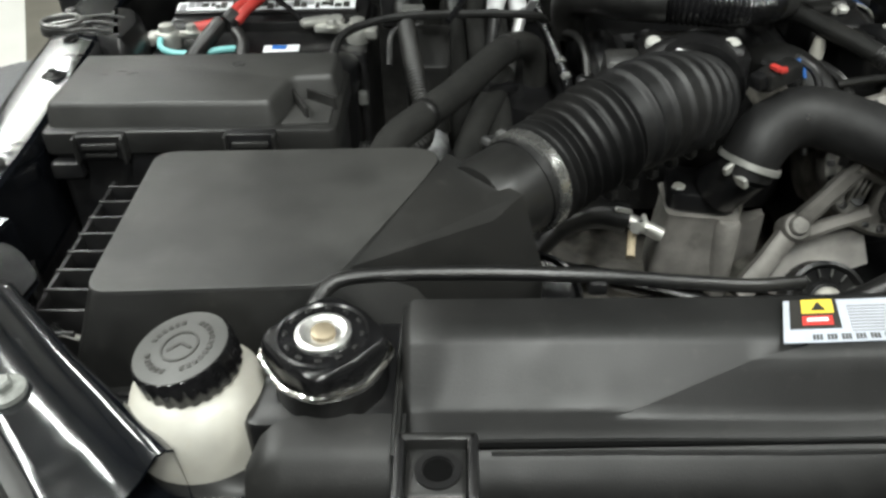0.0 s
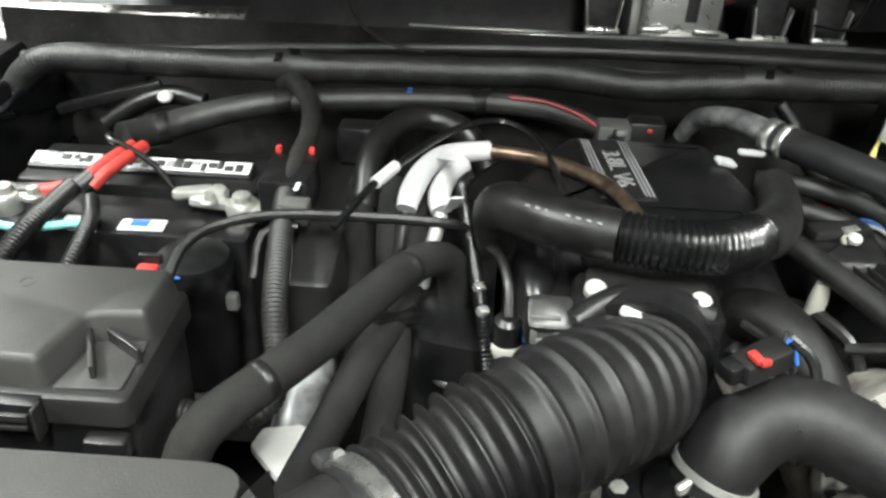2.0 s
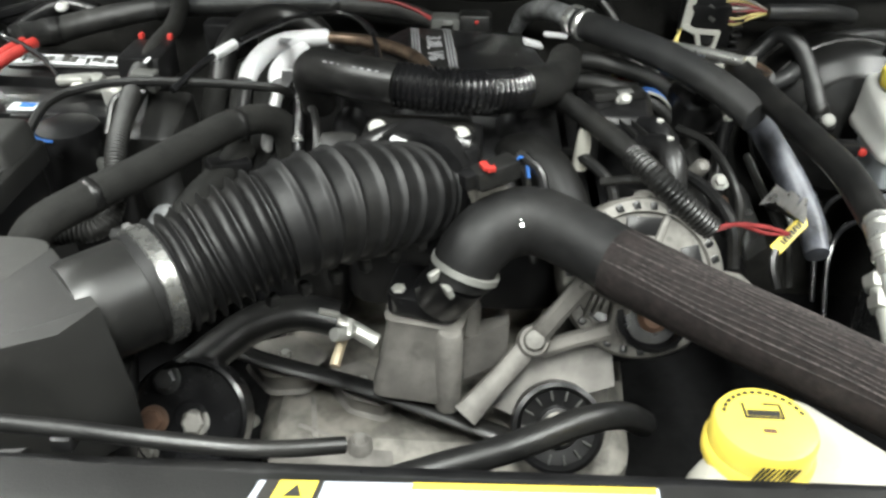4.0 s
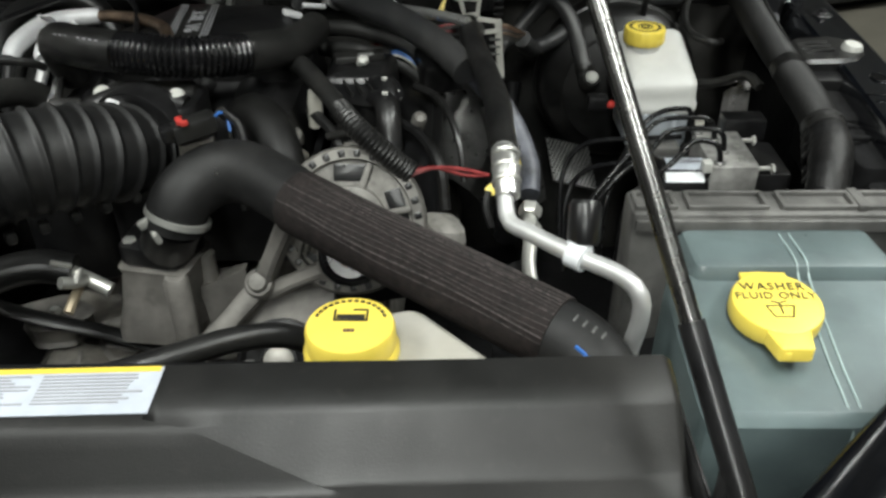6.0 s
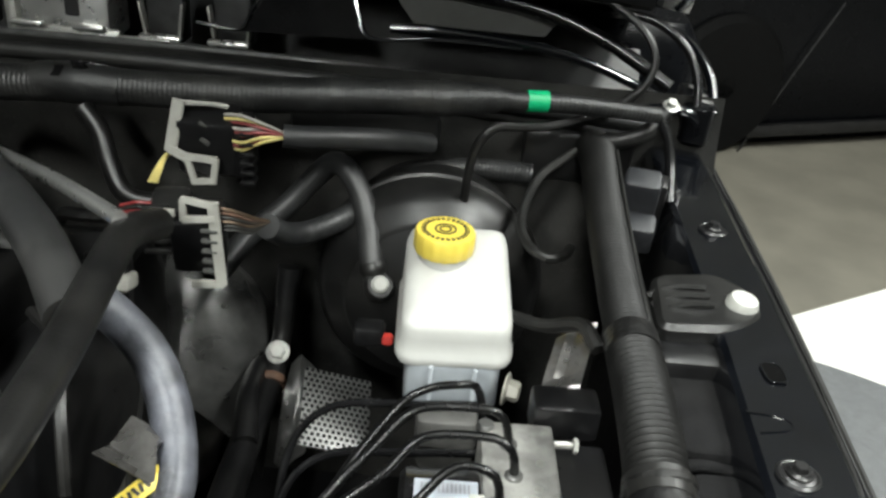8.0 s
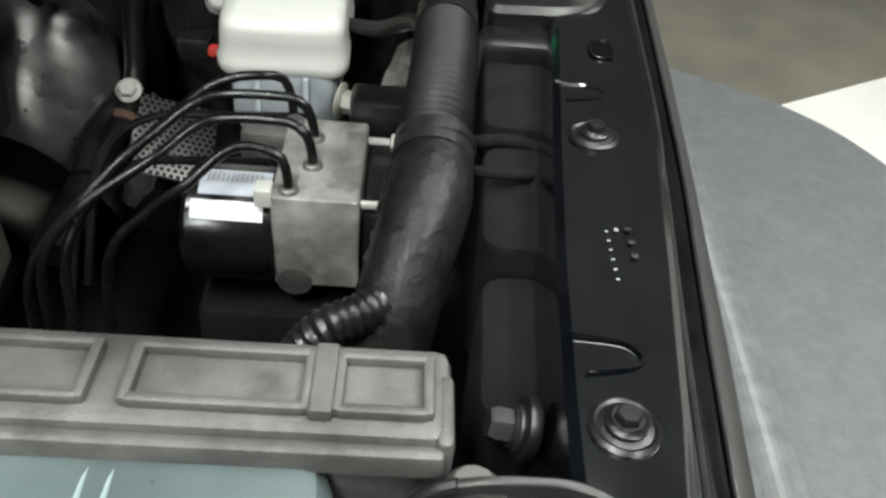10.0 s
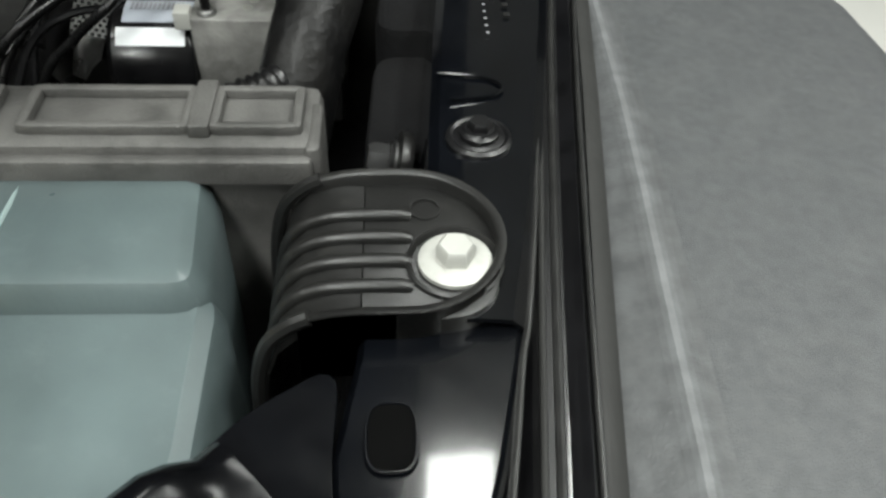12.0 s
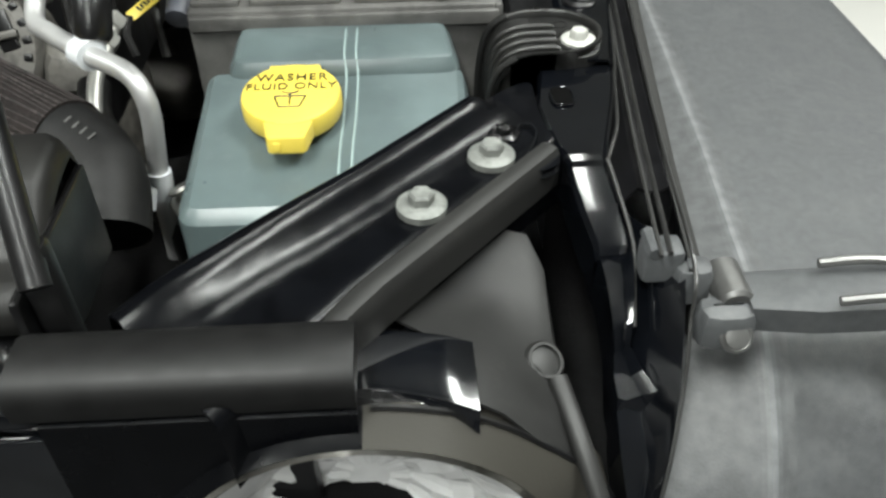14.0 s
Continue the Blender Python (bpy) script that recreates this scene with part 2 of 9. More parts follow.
# ---- shapes ----
def smooth_path(pts, step):
    """Points at even steps along a smooth line through pts, and where each lies between them."""
    p = [Vector(q) for q in pts]
    if len(p) == 2:
        n = max(2, int((p[1] - p[0]).length / step) + 1)
        return [p[0].lerp(p[1], i / n) for i in range(n + 1)], [i / n for i in range(n + 1)]
    p = [p[0] * 2 - p[1], *p, p[-1] * 2 - p[-2]]
    fine, at = [], []
    for i in range(1, len(p) - 2):
        a, b, c, d = p[i - 1:i + 3]
        for k in range(24):
            u = k / 24
            fine.append(0.5 * ((2 * b) + (c - a) * u + (2 * a - 5 * b + 4 * c - d) * u * u + (3 * b - a - 3 * c + d) * u ** 3))
            at.append(i - 1 + u)
    fine.append(p[-2]), at.append(len(pts) - 1)
    run = [0.0]
    for a, b in zip(fine, fine[1:]):
        run.append(run[-1] + (b - a).length)
    n, out, where, j = max(3, int(run[-1] / step)), [], [], 0
    for i in range(n + 1):
        s = run[-1] * i / n
        while j < len(run) - 2 and run[j + 1] < s:
            j += 1
        u = (s - run[j]) / max(1e-9, run[j + 1] - run[j])
        out.append(fine[j].lerp(fine[j + 1], u)), where.append(at[j] + (at[j + 1] - at[j]) * u)
    return out, where


def rounded(pts, r, n=4):
    """A flat outline with its corners rounded."""
    out = []
    r = r if isinstance(r, (list, tuple)) else [r] * len(pts)
    for i, q in enumerate(pts):
        a, b, c = Vector(pts[i - 1]), Vector(q), Vector(pts[(i + 1) % len(pts)])
        u, v = (a - b), (c - b)
        d = min(r[i], u.length * 0.48, v.length * 0.48)
        s, e = b + u.normalized() * d, b + v.normalized() * d
        for k in range(n + 1):
            f = k / n
            out.append(tuple((1 - f) ** 2 * s + 2 * f * (1 - f) * b + f * f * e))
    return out


def oblong(w, d, r, n=4):
    return rounded([(-w / 2, -d / 2), (w / 2, -d / 2), (w / 2, d / 2), (-w / 2, d / 2)], r, n)


def grown(outline, by):
    out, n = [], len(outline)
    for i in range(n):
        a, b, c = Vector(outline[i - 1]), Vector(outline[i]), Vector(outline[(i + 1) % n])
        t = (c - b).normalized() + (b - a).normalized()
        t = t.normalized() if t.length > 1e-9 else Vector((1, 0))
        out.append((b.x + t.y * by, b.y - t.x * by))
    return out


def towards(axis):
    return Vector(axis).normalized().to_track_quat("Z", "Y").to_matrix().to_4x4()


class Shape:
    """Collects the faces of one part, in world metres."""

    def __init__(self):
        self.v, self.f = [], []

    def loft(self, rings, cap=(True, True), m=None):
        base, n = len(self.v), len(rings[0])
        for ring in rings:
            self.v += [(m @ Vector(q) if m else Vector(q)) for q in ring]
        for i in range(len(rings) - 1):
            for k in range(n):
                a, b = base + i * n + k, base + i * n + (k + 1) % n
                self.f.append((a, b, b + n, a + n))
        if cap[0]:
            self.f.append(tuple(base + k for k in reversed(range(n))))
        if cap[1]:
            self.f.append(tuple(base + (len(rings) - 1) * n + k for k in range(n)))
        return self

    def prism(self, outline, levels, m=None):
        """levels: (z, how far the outline grows there), upwards."""
        return self.loft([[(x, y, z) for x, y in grown(outline, g)] for z, g in levels], m=m)

    def slab(self, outline, z0, z1, b=0.002, m=None):
        return self.prism(outline, [(z0, -b), (z0 + b, 0), (z1 - b, 0), (z1 - 0.3 * b, -0.3 * b), (z1, -b)], m)

    def box(self, c, size, r=0.003, m=None, turn=(0, 0, 0)):
        b = min(r, min(size) * 0.4)
        mm = (m or Matrix()) @ pose(*c, *turn)
        return self.slab(oblong(size[0], size[1], b * 1.3, 2), -size[2] / 2, size[2] / 2, b, mm)

    def tube(self, pts, r, seg=14, step=0.008, ribs=None, cap=(True, True), flat=1.0):
        """ribs: (pitch, depth)."""
        if ribs:
            step = ribs[0] / 4
        elif step == 0.008:
            step = max(0.0018, min(0.008, (r if isinstance(r, float) else 0.008) * 2.2))
        line, at = smooth_path(pts, step)
        rad = r if isinstance(r, (list, tuple)) else [r] * len(pts)
        rings, up = [], None
        for i, q in enumerate(line):
            d = (line[min(i + 1, len(line) - 1)] - line[max(i - 1, 0)]).normalized()
            if up is None:
                up = d.orthogonal().normalized()
                if abs(d.z) < 0.8:
                    up = (Vector((0, 0, 1)) - d * d.z).normalized()
            up = (up - d * up.dot(d)).normalized()
            side = d.cross(up)
            k = min(int(at[i]), len(rad) - 2) if len(rad) > 1 else 0
            rr = rad[k] + (rad[min(k + 1, len(rad) - 1)] - rad[k]) * min(1, at[i] - k)
            if ribs:
                rr -= ribs[1] * (0, 0.35, 1, 0.35)[i % 4]
            rings.append([q + (up * math.sin(a) * flat - side * math.cos(a)) * rr for a in (2 * math.pi * j / seg for j in range(seg))])
        return self.loft(rings, cap)

    def lathe(self, profile, c, axis=(0, 0, 1), seg=24, lobes=0, depth=0.0, m=None, cap=True):
        """profile: (radius, height) from one end to the other."""
        mm = Matrix.Translation(c) @ towards(axis) if m is None else m
        rings = []
        for r, h in profile:
            rings.append([((r - (depth if lobes and (j * lobes * 2 // seg) % 2 else 0)) * math.cos(2 * math.pi * j / seg),
                           (r - (depth if lobes and (j * lobes * 2 // seg) % 2 else 0)) * math.sin(2 * math.pi * j / seg), h) for j in range(seg)])
        return self.loft(rings, (cap, cap), mm)

    def bolt(self, c, axis=(0, 0, 1), r=0.006, h=0.006, flange=0.0):
        if flange:
            self.lathe([(flange, 0), (flange, 0.0012), (flange * 0.8, 0.002), (r * 1.15, 0.003)], c, axis, 20)
        mm = Matrix.Translation(c) @ towards(axis)
        return self.loft([[(k * r * math.cos(math.pi * j / 3), k * r * math.sin(math.pi * j / 3), z) for j in range(6)]
                          for z, k in ((0.0008, 1), (h * 0.8, 1), (h, 0.82))], m=mm)

    def sheet(self, grid, thick=0.0):
        """grid: rows of points; thick: metres downwards."""
        base, nr, nc = len(self.v), len(grid), len(grid[0])
        for row in grid:
            self.v += [Vector(q) for q in row]
        for i in range(nr - 1):
            for k in range(nc - 1):
                a = base + i * nc + k
                self.f.append((a, a + 1, a + nc + 1, a + nc))
        if thick:
            low = len(self.v)
            for row in grid:
                self.v += [Vector(q) - Vector((0, 0, thick)) for q in row]
            for i in range(nr - 1):
                for k in range(nc - 1):
                    a = low + i * nc + k
                    self.f.append((a, a + nc, a + nc + 1, a + 1))
            rim = [k for k in range(nc)] + [i * nc + nc - 1 for i in range(1, nr)] + [(nr - 1) * nc + k for k in range(nc - 2, -1, -1)] + [i * nc for i in range(nr - 2, 0, -1)]
            for a, b in zip(rim, rim[1:] + rim[:1]):
                self.f.append((base + b, base + a, low + a, low + b))
        return self


ORIGIN = {}


def thing(name, at, label, category, group="", kind=""):
    ob = new(name)
    ob.empty_display_size = 0.02
    ob.location = at
    ORIGIN[ob] = Vector(at)
    return tagged(ob, label, category, group, kind)


def part(name, shape, material, parent=None, label="", category="", group="", kind="", sharp=38):
    """One mesh object from a shape; under parent, or a thing of its own."""
    own = Vector((0, 0, 0))
    if parent is not None:
        own = ORIGIN[parent]
    elif shape.v:
        xs, ys, zs = zip(*[tuple(q) for q in shape.v])
        own = Vector(((min(xs) + max(xs)) / 2, (min(ys) + max(ys)) / 2, min(zs)))
    me = bpy.data.meshes.new(name)
    me.from_pydata([tuple(q - own) for q in shape.v], [], shape.f)
    me.validate()
    bm = bmesh.new()
    bm.from_mesh(me)
    bmesh.ops.recalc_face_normals(bm, faces=bm.faces)
    for f in bm.faces:
        f.smooth = True
    bm.to_mesh(me)
    bm.free()
    me.set_sharp_from_angle(angle=radians(sharp))
    me.materials.append(material)
    ob = new(name, me)
    if parent is not None:
        ob.parent = parent
        ORIGIN[ob] = own
    else:
        ob.location = own
        ORIGIN[ob] = own
    return tagged(ob, label, category, group, kind)


def writing(name, text, size, m, material, parent, thick=0.0004, spacing=1.0):
    cu = bpy.data.curves.new(name, "FONT")
    cu.body, cu.size, cu.extrude, cu.align_x, cu.align_y, cu.space_character = text, size, thick, "CENTER", "CENTER", spacing
    tmp = new("tmp", cu)
    bpy.context.view_layer.update()
    me = bpy.data.meshes.new_from_object(tmp.evaluated_get(bpy.context.evaluated_depsgraph_get()))
    bpy.data.objects.remove(tmp)
    me.name = name
    me.transform(Matrix.Translation(-ORIGIN[parent]) @ m)
    me.materials.clear()
    me.materials.append(material)
    ob = new(name, me)
    ob.parent = parent
    ORIGIN[ob] = ORIGIN[parent]
    return ob


def flat_text_pose(c, size_dir=(1, 0, 0), normal=(0, 0, 1)):
    """A pose whose x runs along size_dir and whose z is the normal."""
    z = Vector(normal).normalized()
    x = (Vector(size_dir) - z * Vector(size_dir).dot(z)).normalized()
    y = z.cross(x)
    m = Matrix((x, y, z)).transposed().to_4x4()
    m.translation = c
    return m


def hose(name, pts, r, material, label, category="hose", ribs=None, seg=14, group="", step=0.008):
    return part(name, Shape().tube(pts, r, seg, step, ribs), material, None, label, category, group)


# ---- the building ----
part("floor", Shape().box((0.5, 1.0, -0.05), (14, 16, 0.1), 0.001), floor_mat, None, "pale sealed workshop floor", "floor", kind="structure")
# thin slab in a darker tan than the pale floor
part("floor_strip", Shape().slab([(-0.9, 1.12), (4.3, 3.99), (7.2, 8.6), (-3.0, 6.0)], -0.02, 0.004, 0.001), floor_tan, None,
     "tan strip of the workshop floor", "floor", kind="structure")
# unseen strip, coloured dark so the front panels reflect shade
part("floor_strip", Shape().slab([(-6.0, -6.9), (7.0, -6.9), (7.0, 0.30), (-6.0, 0.30)], -0.02, 0.004, 0.001), floor_dark, None, "unseen floor strip darkened to dim front panel reflections", "floor", kind="structure")
for nm, c, s in (("wall_north", (0.5, 9.1, 1.9), (14.4, 0.2, 3.8)), ("wall_south", (0.5, -7.1, 1.9), (14.4, 0.2, 3.8)),
                 ("wall_east", (7.6, 1.0, 1.9), (0.2, 16, 3.8)), ("wall_west", (-6.6, 1.0, 1.9), (0.2, 16, 3.8))):
    # the unseen south wall is dark only to dim reflections in front panels
    dark = nm == "wall_south"
    part(nm, Shape().box(c, s, 0.002), wall_dark if dark else wall_mat, None, "unseen wall kept dark to dim reflections at the front" if dark else "plain pale painted workshop wall", "wall", kind="structure")
part("ceiling", Shape().box((0.5, 1.0, 3.85), (14.4, 16.4, 0.1), 0.002), ceil_mat, None, "plain dull grey workshop ceiling", "ceiling", kind="structure")


# ---- body panels, built for the driver's side and mirrored for the other ----
MID = 0.30


def side(s, pts):
    return [(MID + s * (p[0] - MID), *p[1:]) for p in pts]


def sheet_side(s, shape, grid, thick):
    return shape.sheet([side(s, row) for row in grid], thick)


def inner_rail(s):
    rail = thing("fender_rail", side(s, [(1.02, 0.8, 0.9)])[0], "black painted inner fender rail with bolts along its top", "fender rail", "fender rails")
    ys = [0.525, 0.57, 0.62, 0.70, 0.80, 0.92, 1.05, 1.20, 1.34]
    inner = [0.976, 0.977, 0.979, 0.984, 0.993, 1.005, 1.014, 1.024, 1.03]
    outer = [1.006, 1.015, 1.024, 1.036, 1.050, 1.061, 1.070, 1.080, 1.088]
    grid = []
    for y, a, b in zip(ys, inner, outer):
        z = 1.071 + 0.006 * (y - 0.52)
        grid.append([(a - 0.006, y, z - 0.11), (a - 0.004, y, z - 0.02), (a, y, z - 0.003), (a + 0.004, y, z), ((a + b) / 2, y, z + 0.001), (b - 0.004, y, z),
                     (b, y, z - 0.004), (b + 0.001, y, z - 0.012)])
    part("top_plate", sheet_side(s, Shape(), grid, 0.002), paint, rail, sharp=14)
    # front plate: narrower, stepped down, bending to the front
    grid = []
    for y, a, b, z in ((0.545, 0.952, 1.006, 1.064), (0.527, 0.954, 1.008, 1.066), (0.515, 0.953, 1.006, 1.066), (0.48, 0.947, 0.998, 1.066), (0.455, 0.949, 0.991, 1.066), (0.434, 0.952, 0.985, 1.066),
                       (0.4235, 0.956, 0.982, 1.0655), (0.4195, 0.957, 0.982, 1.0640), (0.4165, 0.957, 0.982, 1.0612), (0.410, 0.958, 0.983, 1.0583), (0.392, 0.961, 0.986, 1.0505), (0.3745, 0.965, 0.988, 1.0432), (0.3705, 0.9655, 0.988, 1.0405), (0.367, 0.966, 0.9875, 1.0365)):
        grid.append([(a, y, z - 0.03), (a + 0.0006, y, z - 0.004), (a + 0.003, y, z), ((a + b) / 2, y, z + 0.0005), (b - 0.004, y, z), (b - 0.001, y, z - 0.003), (b, y, z - 0.03)])
    part("front_plate", sheet_side(s, Shape(), grid, 0.002), paint, rail, sharp=14)
    # lower horn: a wrinkled tapering pressing below the step
    grid = []
    for k, (y, a, b, z) in enumerate(((0.3675, 0.966, 0.9872, 1.0355), (0.361, 0.967, 0.986, 1.0362), (0.352, 0.968, 0.985, 1.0322), (0.341, 0.968, 0.983, 1.0282), (0.330, 0.968, 0.981, 1.0232), (0.3265, 0.968, 0.980, 1.0200), (0.3215, 0.969, 0.979, 1.008),
                                       (0.312, 0.968, 0.985, 0.999), (0.300, 0.968, 0.990, 0.996), (0.297, 0.968, 0.990, 0.988), (0.280, 0.968, 0.992, 0.975), (0.262, 0.969, 0.986, 0.962), (0.245, 0.970, 0.978, 0.945), (0.232, 0.971, 0.974, 0.92))):
        dent = 0.0012 * (1 if k % 2 else -1)
        grid.append([(a, y, z - 0.03), (a + 0.002, y, z), (a + (b - a) * 0.3, y + dent, z + dent), (a + (b - a) * 0.65, y, z - dent), (b - 0.003, y, z + 0.002), (b, y, z + 0.004), (b + 0.002, y, z - 0.03)])
    part("lower_horn", sheet_side(s, Shape(), grid, 0.002), paint, rail, sharp=16)
    # gutter and weatherstrip outside the rail
    line = list(zip([0.990, 1.000, 1.014, 1.029, 1.045, 1.057, 1.069, 1.080, 1.091], [0.34, 0.44, 0.56, 0.68, 0.80, 0.92, 1.05, 1.20, 1.36]))
    part("gutter", sheet_side(s, Shape(), [[(x - 0.035, y, 1.02), (x - 0.006, y, 1.046), (x, y, 1.054), (x + 0.004, y, 1.052), (x + 0.012, y, 1.050), (x + 0.018, y, 1.054), (x + 0.022, y, 1.046), (x + 0.024, y, 1.0)] for x, y in [(0.9965, 0.405)] + line[1:]], 0.002), paint_dull, rail)
    part("weatherstrip", Shape().tube(side(s, [(x + 0.0075, y, 1.0605) for x, y in line]), 0.0016, 8), edge_paint, rail, "pale grey seal lip")
    part("weatherstrip", Shape().tube(side(s, [(x + 0.0030, y, 1.0585) for x, y in line]), 0.0012, 8), gasket_mat, rail, "dull grey seal lip")
    part("plate_edge", Shape().tube(side(s, [(0.981, 0.4205, 1.0635), (0.992, 0.449, 1.0655), (0.998, 0.477, 1.0655), (1.004, 0.512, 1.0655), (1.008, 0.530, 1.0655), (1.0155, 0.577, 1.068), (1.0225, 0.63, 1.0685), (1.034, 0.729, 1.069), (1.050, 0.80, 1.069), (1.061, 0.92, 1.070), (1.070, 1.05, 1.071)]), 0.0013, 8), edge_paint, rail, "grey rolled edge")
    part("plate_edge", Shape().tube(side(s, [(0.981, 0.4205, 1.0635), (0.9845, 0.40, 1.054), (0.988, 0.371, 1.041), (0.985, 0.35, 1.031), (0.9812, 0.3270, 1.021)]), 0.0013, 8), edge_paint, rail)
    part("outer_lip", Shape().tube(side(s, [(0.976, 0.235, 0.955), (0.989, 0.262, 0.985), (1.000, 0.292, 1.012), (1.0055, 0.315, 1.035)] + [(x + 0.0205, y, 1.0545) for x, y in line]), 0.0011, 8), edge_paint, rail)
    part("nose_panel", sheet_side(s, Shape(), [[(0.972, 0.232, 0.93), (0.980, 0.233, 0.945), (0.981, 0.232, 0.90)], [(0.975, 0.262, 0.952), (0.989, 0.260, 0.975), (0.990, 0.258, 0.92)], [(0.980, 0.30, 0.985), (0.999, 0.292, 1.006), (1.002, 0.288, 0.94)],
                                                [(0.983, 0.335, 1.012), (1.004, 0.318, 1.032), (1.007, 0.31, 0.96)], [(0.990, 0.40, 1.040), (1.010, 0.350, 1.050), (1.012, 0.345, 0.97)]], 0.002), paint, rail)
    part("seam_bead", Shape().tube(side(s, [(a + 0.002, y, 1.066 + 0.006 * (y - 0.52)) for a, y in zip(inner, ys)]), 0.0022, 6), paint, rail)
    for c, r in (((1.013, 0.797, 1.074), 0.0050), ((0.998, 0.614, 1.073), 0.0050), ((1.046, 1.10, 1.076), 0.0052)):
        q = side(s, [c])[0]
        part("washer_plate", Shape().lathe([(0.0128, -0.001), (0.0128, 0.0004), (0.0112, 0.0014), (0.0100, 0.0008), (0.007, 0.0018)], q, seg=32), plastic_dark, rail)
        part("bolt_head", Shape().bolt((q[0], q[1], q[2] + 0.002), r=r, h=0.006, flange=0.0078), plastic_dark, rail)
    for c in ((1.031, 0.893, 1.0745), (0.9645, 0.4865, 1.0668)):
        q = side(s, [c])[0]
        # dark slab on the plate stands in for the slot's shade
        part("slot_hole", Shape().slab([(q[0] + x, q[1] + y) for x, y in oblong(0.0138, 0.0220, 0.0066, 8)], q[2] - 0.004, q[2] + 0.0006, 0.0002), void, rail)
        part("hole_rim", Shape().tube([(q[0] + 0.0072 * math.copysign(abs(math.cos(a)) ** 0.6, math.cos(a)), q[1] + 0.0112 * math.copysign(abs(math.sin(a)) ** 0.7, math.sin(a)), q[2] + 0.0008) for a in [k * math.pi / 10 for k in range(21)]], 0.0006, 6), paint, rail)
    for y0 in (0.645, 0.84):
        x0 = 0.984 + (y0 - 0.645) * 0.08
        part("pressed_bead", Shape().tube(side(s, [(x0, y0 + 0.012, 1.0735), (x0 + 0.018, y0 + 0.009, 1.0738), (x0 + 0.026, y0 + 0.003, 1.0738), (x0 + 0.022, y0 - 0.004, 1.0738), (x0 + 0.004, y0 - 0.007, 1.0735)]), 0.0008, 6), paint, rail)
    if s > 0:
        for k in range(6):
            part("stamped_mark", Shape().box((1.0075, 0.688 + k * 0.0062, 1.0743), (0.0016, 0.0012, 0.0005), 0.0002), ink_grey, rail)
        for k in range(3):
            part("stamped_mark", Shape().box((1.0175, 0.704 + k * 0.009, 1.0744), (0.003, 0.003, 0.0004), 0.0001), plastic_dark, rail)
        part("stamped_mark", Shape().box((1.012, 0.7205, 1.0745), (0.002, 0.002, 0.0005), 0.0002), ink_grey, rail)
    # side wall below the rail, down to the wheel house
    grid = [[(a - 0.008, y, 0.975), (a - 0.006, y, 0.9), (a - 0.02, y, 0.75), (a - 0.06, y, 0.55)] for y, a in zip(ys, inner)]
    part("side_wall", sheet_side(s, Shape(), grid, 0.003), paint_dull, rail)
    return rail


def fender(s):
    th = thing("fender", side(s, [(1.1, 0.8, 0.75)])[0], "black painted front fender side under a grey flare", "fender", "fenders")
    line = list(zip([1.009, 1.020, 1.036, 1.052, 1.066, 1.079, 1.091, 1.102, 1.115], [0.34, 0.44, 0.56, 0.68, 0.80, 0.92, 1.05, 1.20, 1.45]))
    part("side_panel", sheet_side(s, Shape(), [[(x, y, 1.050), (x + 0.003, y, 1.044), (x + 0.006, y, 0.95), (x + 0.004, y, 0.80), (x - 0.02, y, 0.62)] for x, y in line], 0.002), paint, th)
    part("flare_gasket", sheet_side(s, Shape(), [[(x + 0.0015, y, 1.0478), (x + 0.004, y, 1.0478), (x + 0.0095, y, 1.0440), (x + 0.0105, y, 1.036), (x + 0.0105, y, 0.99)] for x, y in line], 0.001), gasket_mat, th, "dull grey rubber gasket")
    return th


FLARE_REAR = [(1.00, 1.060), (1.05, 1.047), (1.12, 1.026), (1.165, 1.007), (1.20, 0.989), (1.235, 0.962), (1.262, 0.922), (1.280, 0.875), (1.292, 0.80), (1.299, 0.72), (1.306, 0.60)]


def between_points(v, pts):
    for (p, a), (q, b) in zip(pts, pts[1:]):
        if v <= q:
            return a + (b - a) * max(0, (v - p) / (q - p))
    return pts[-1][1]


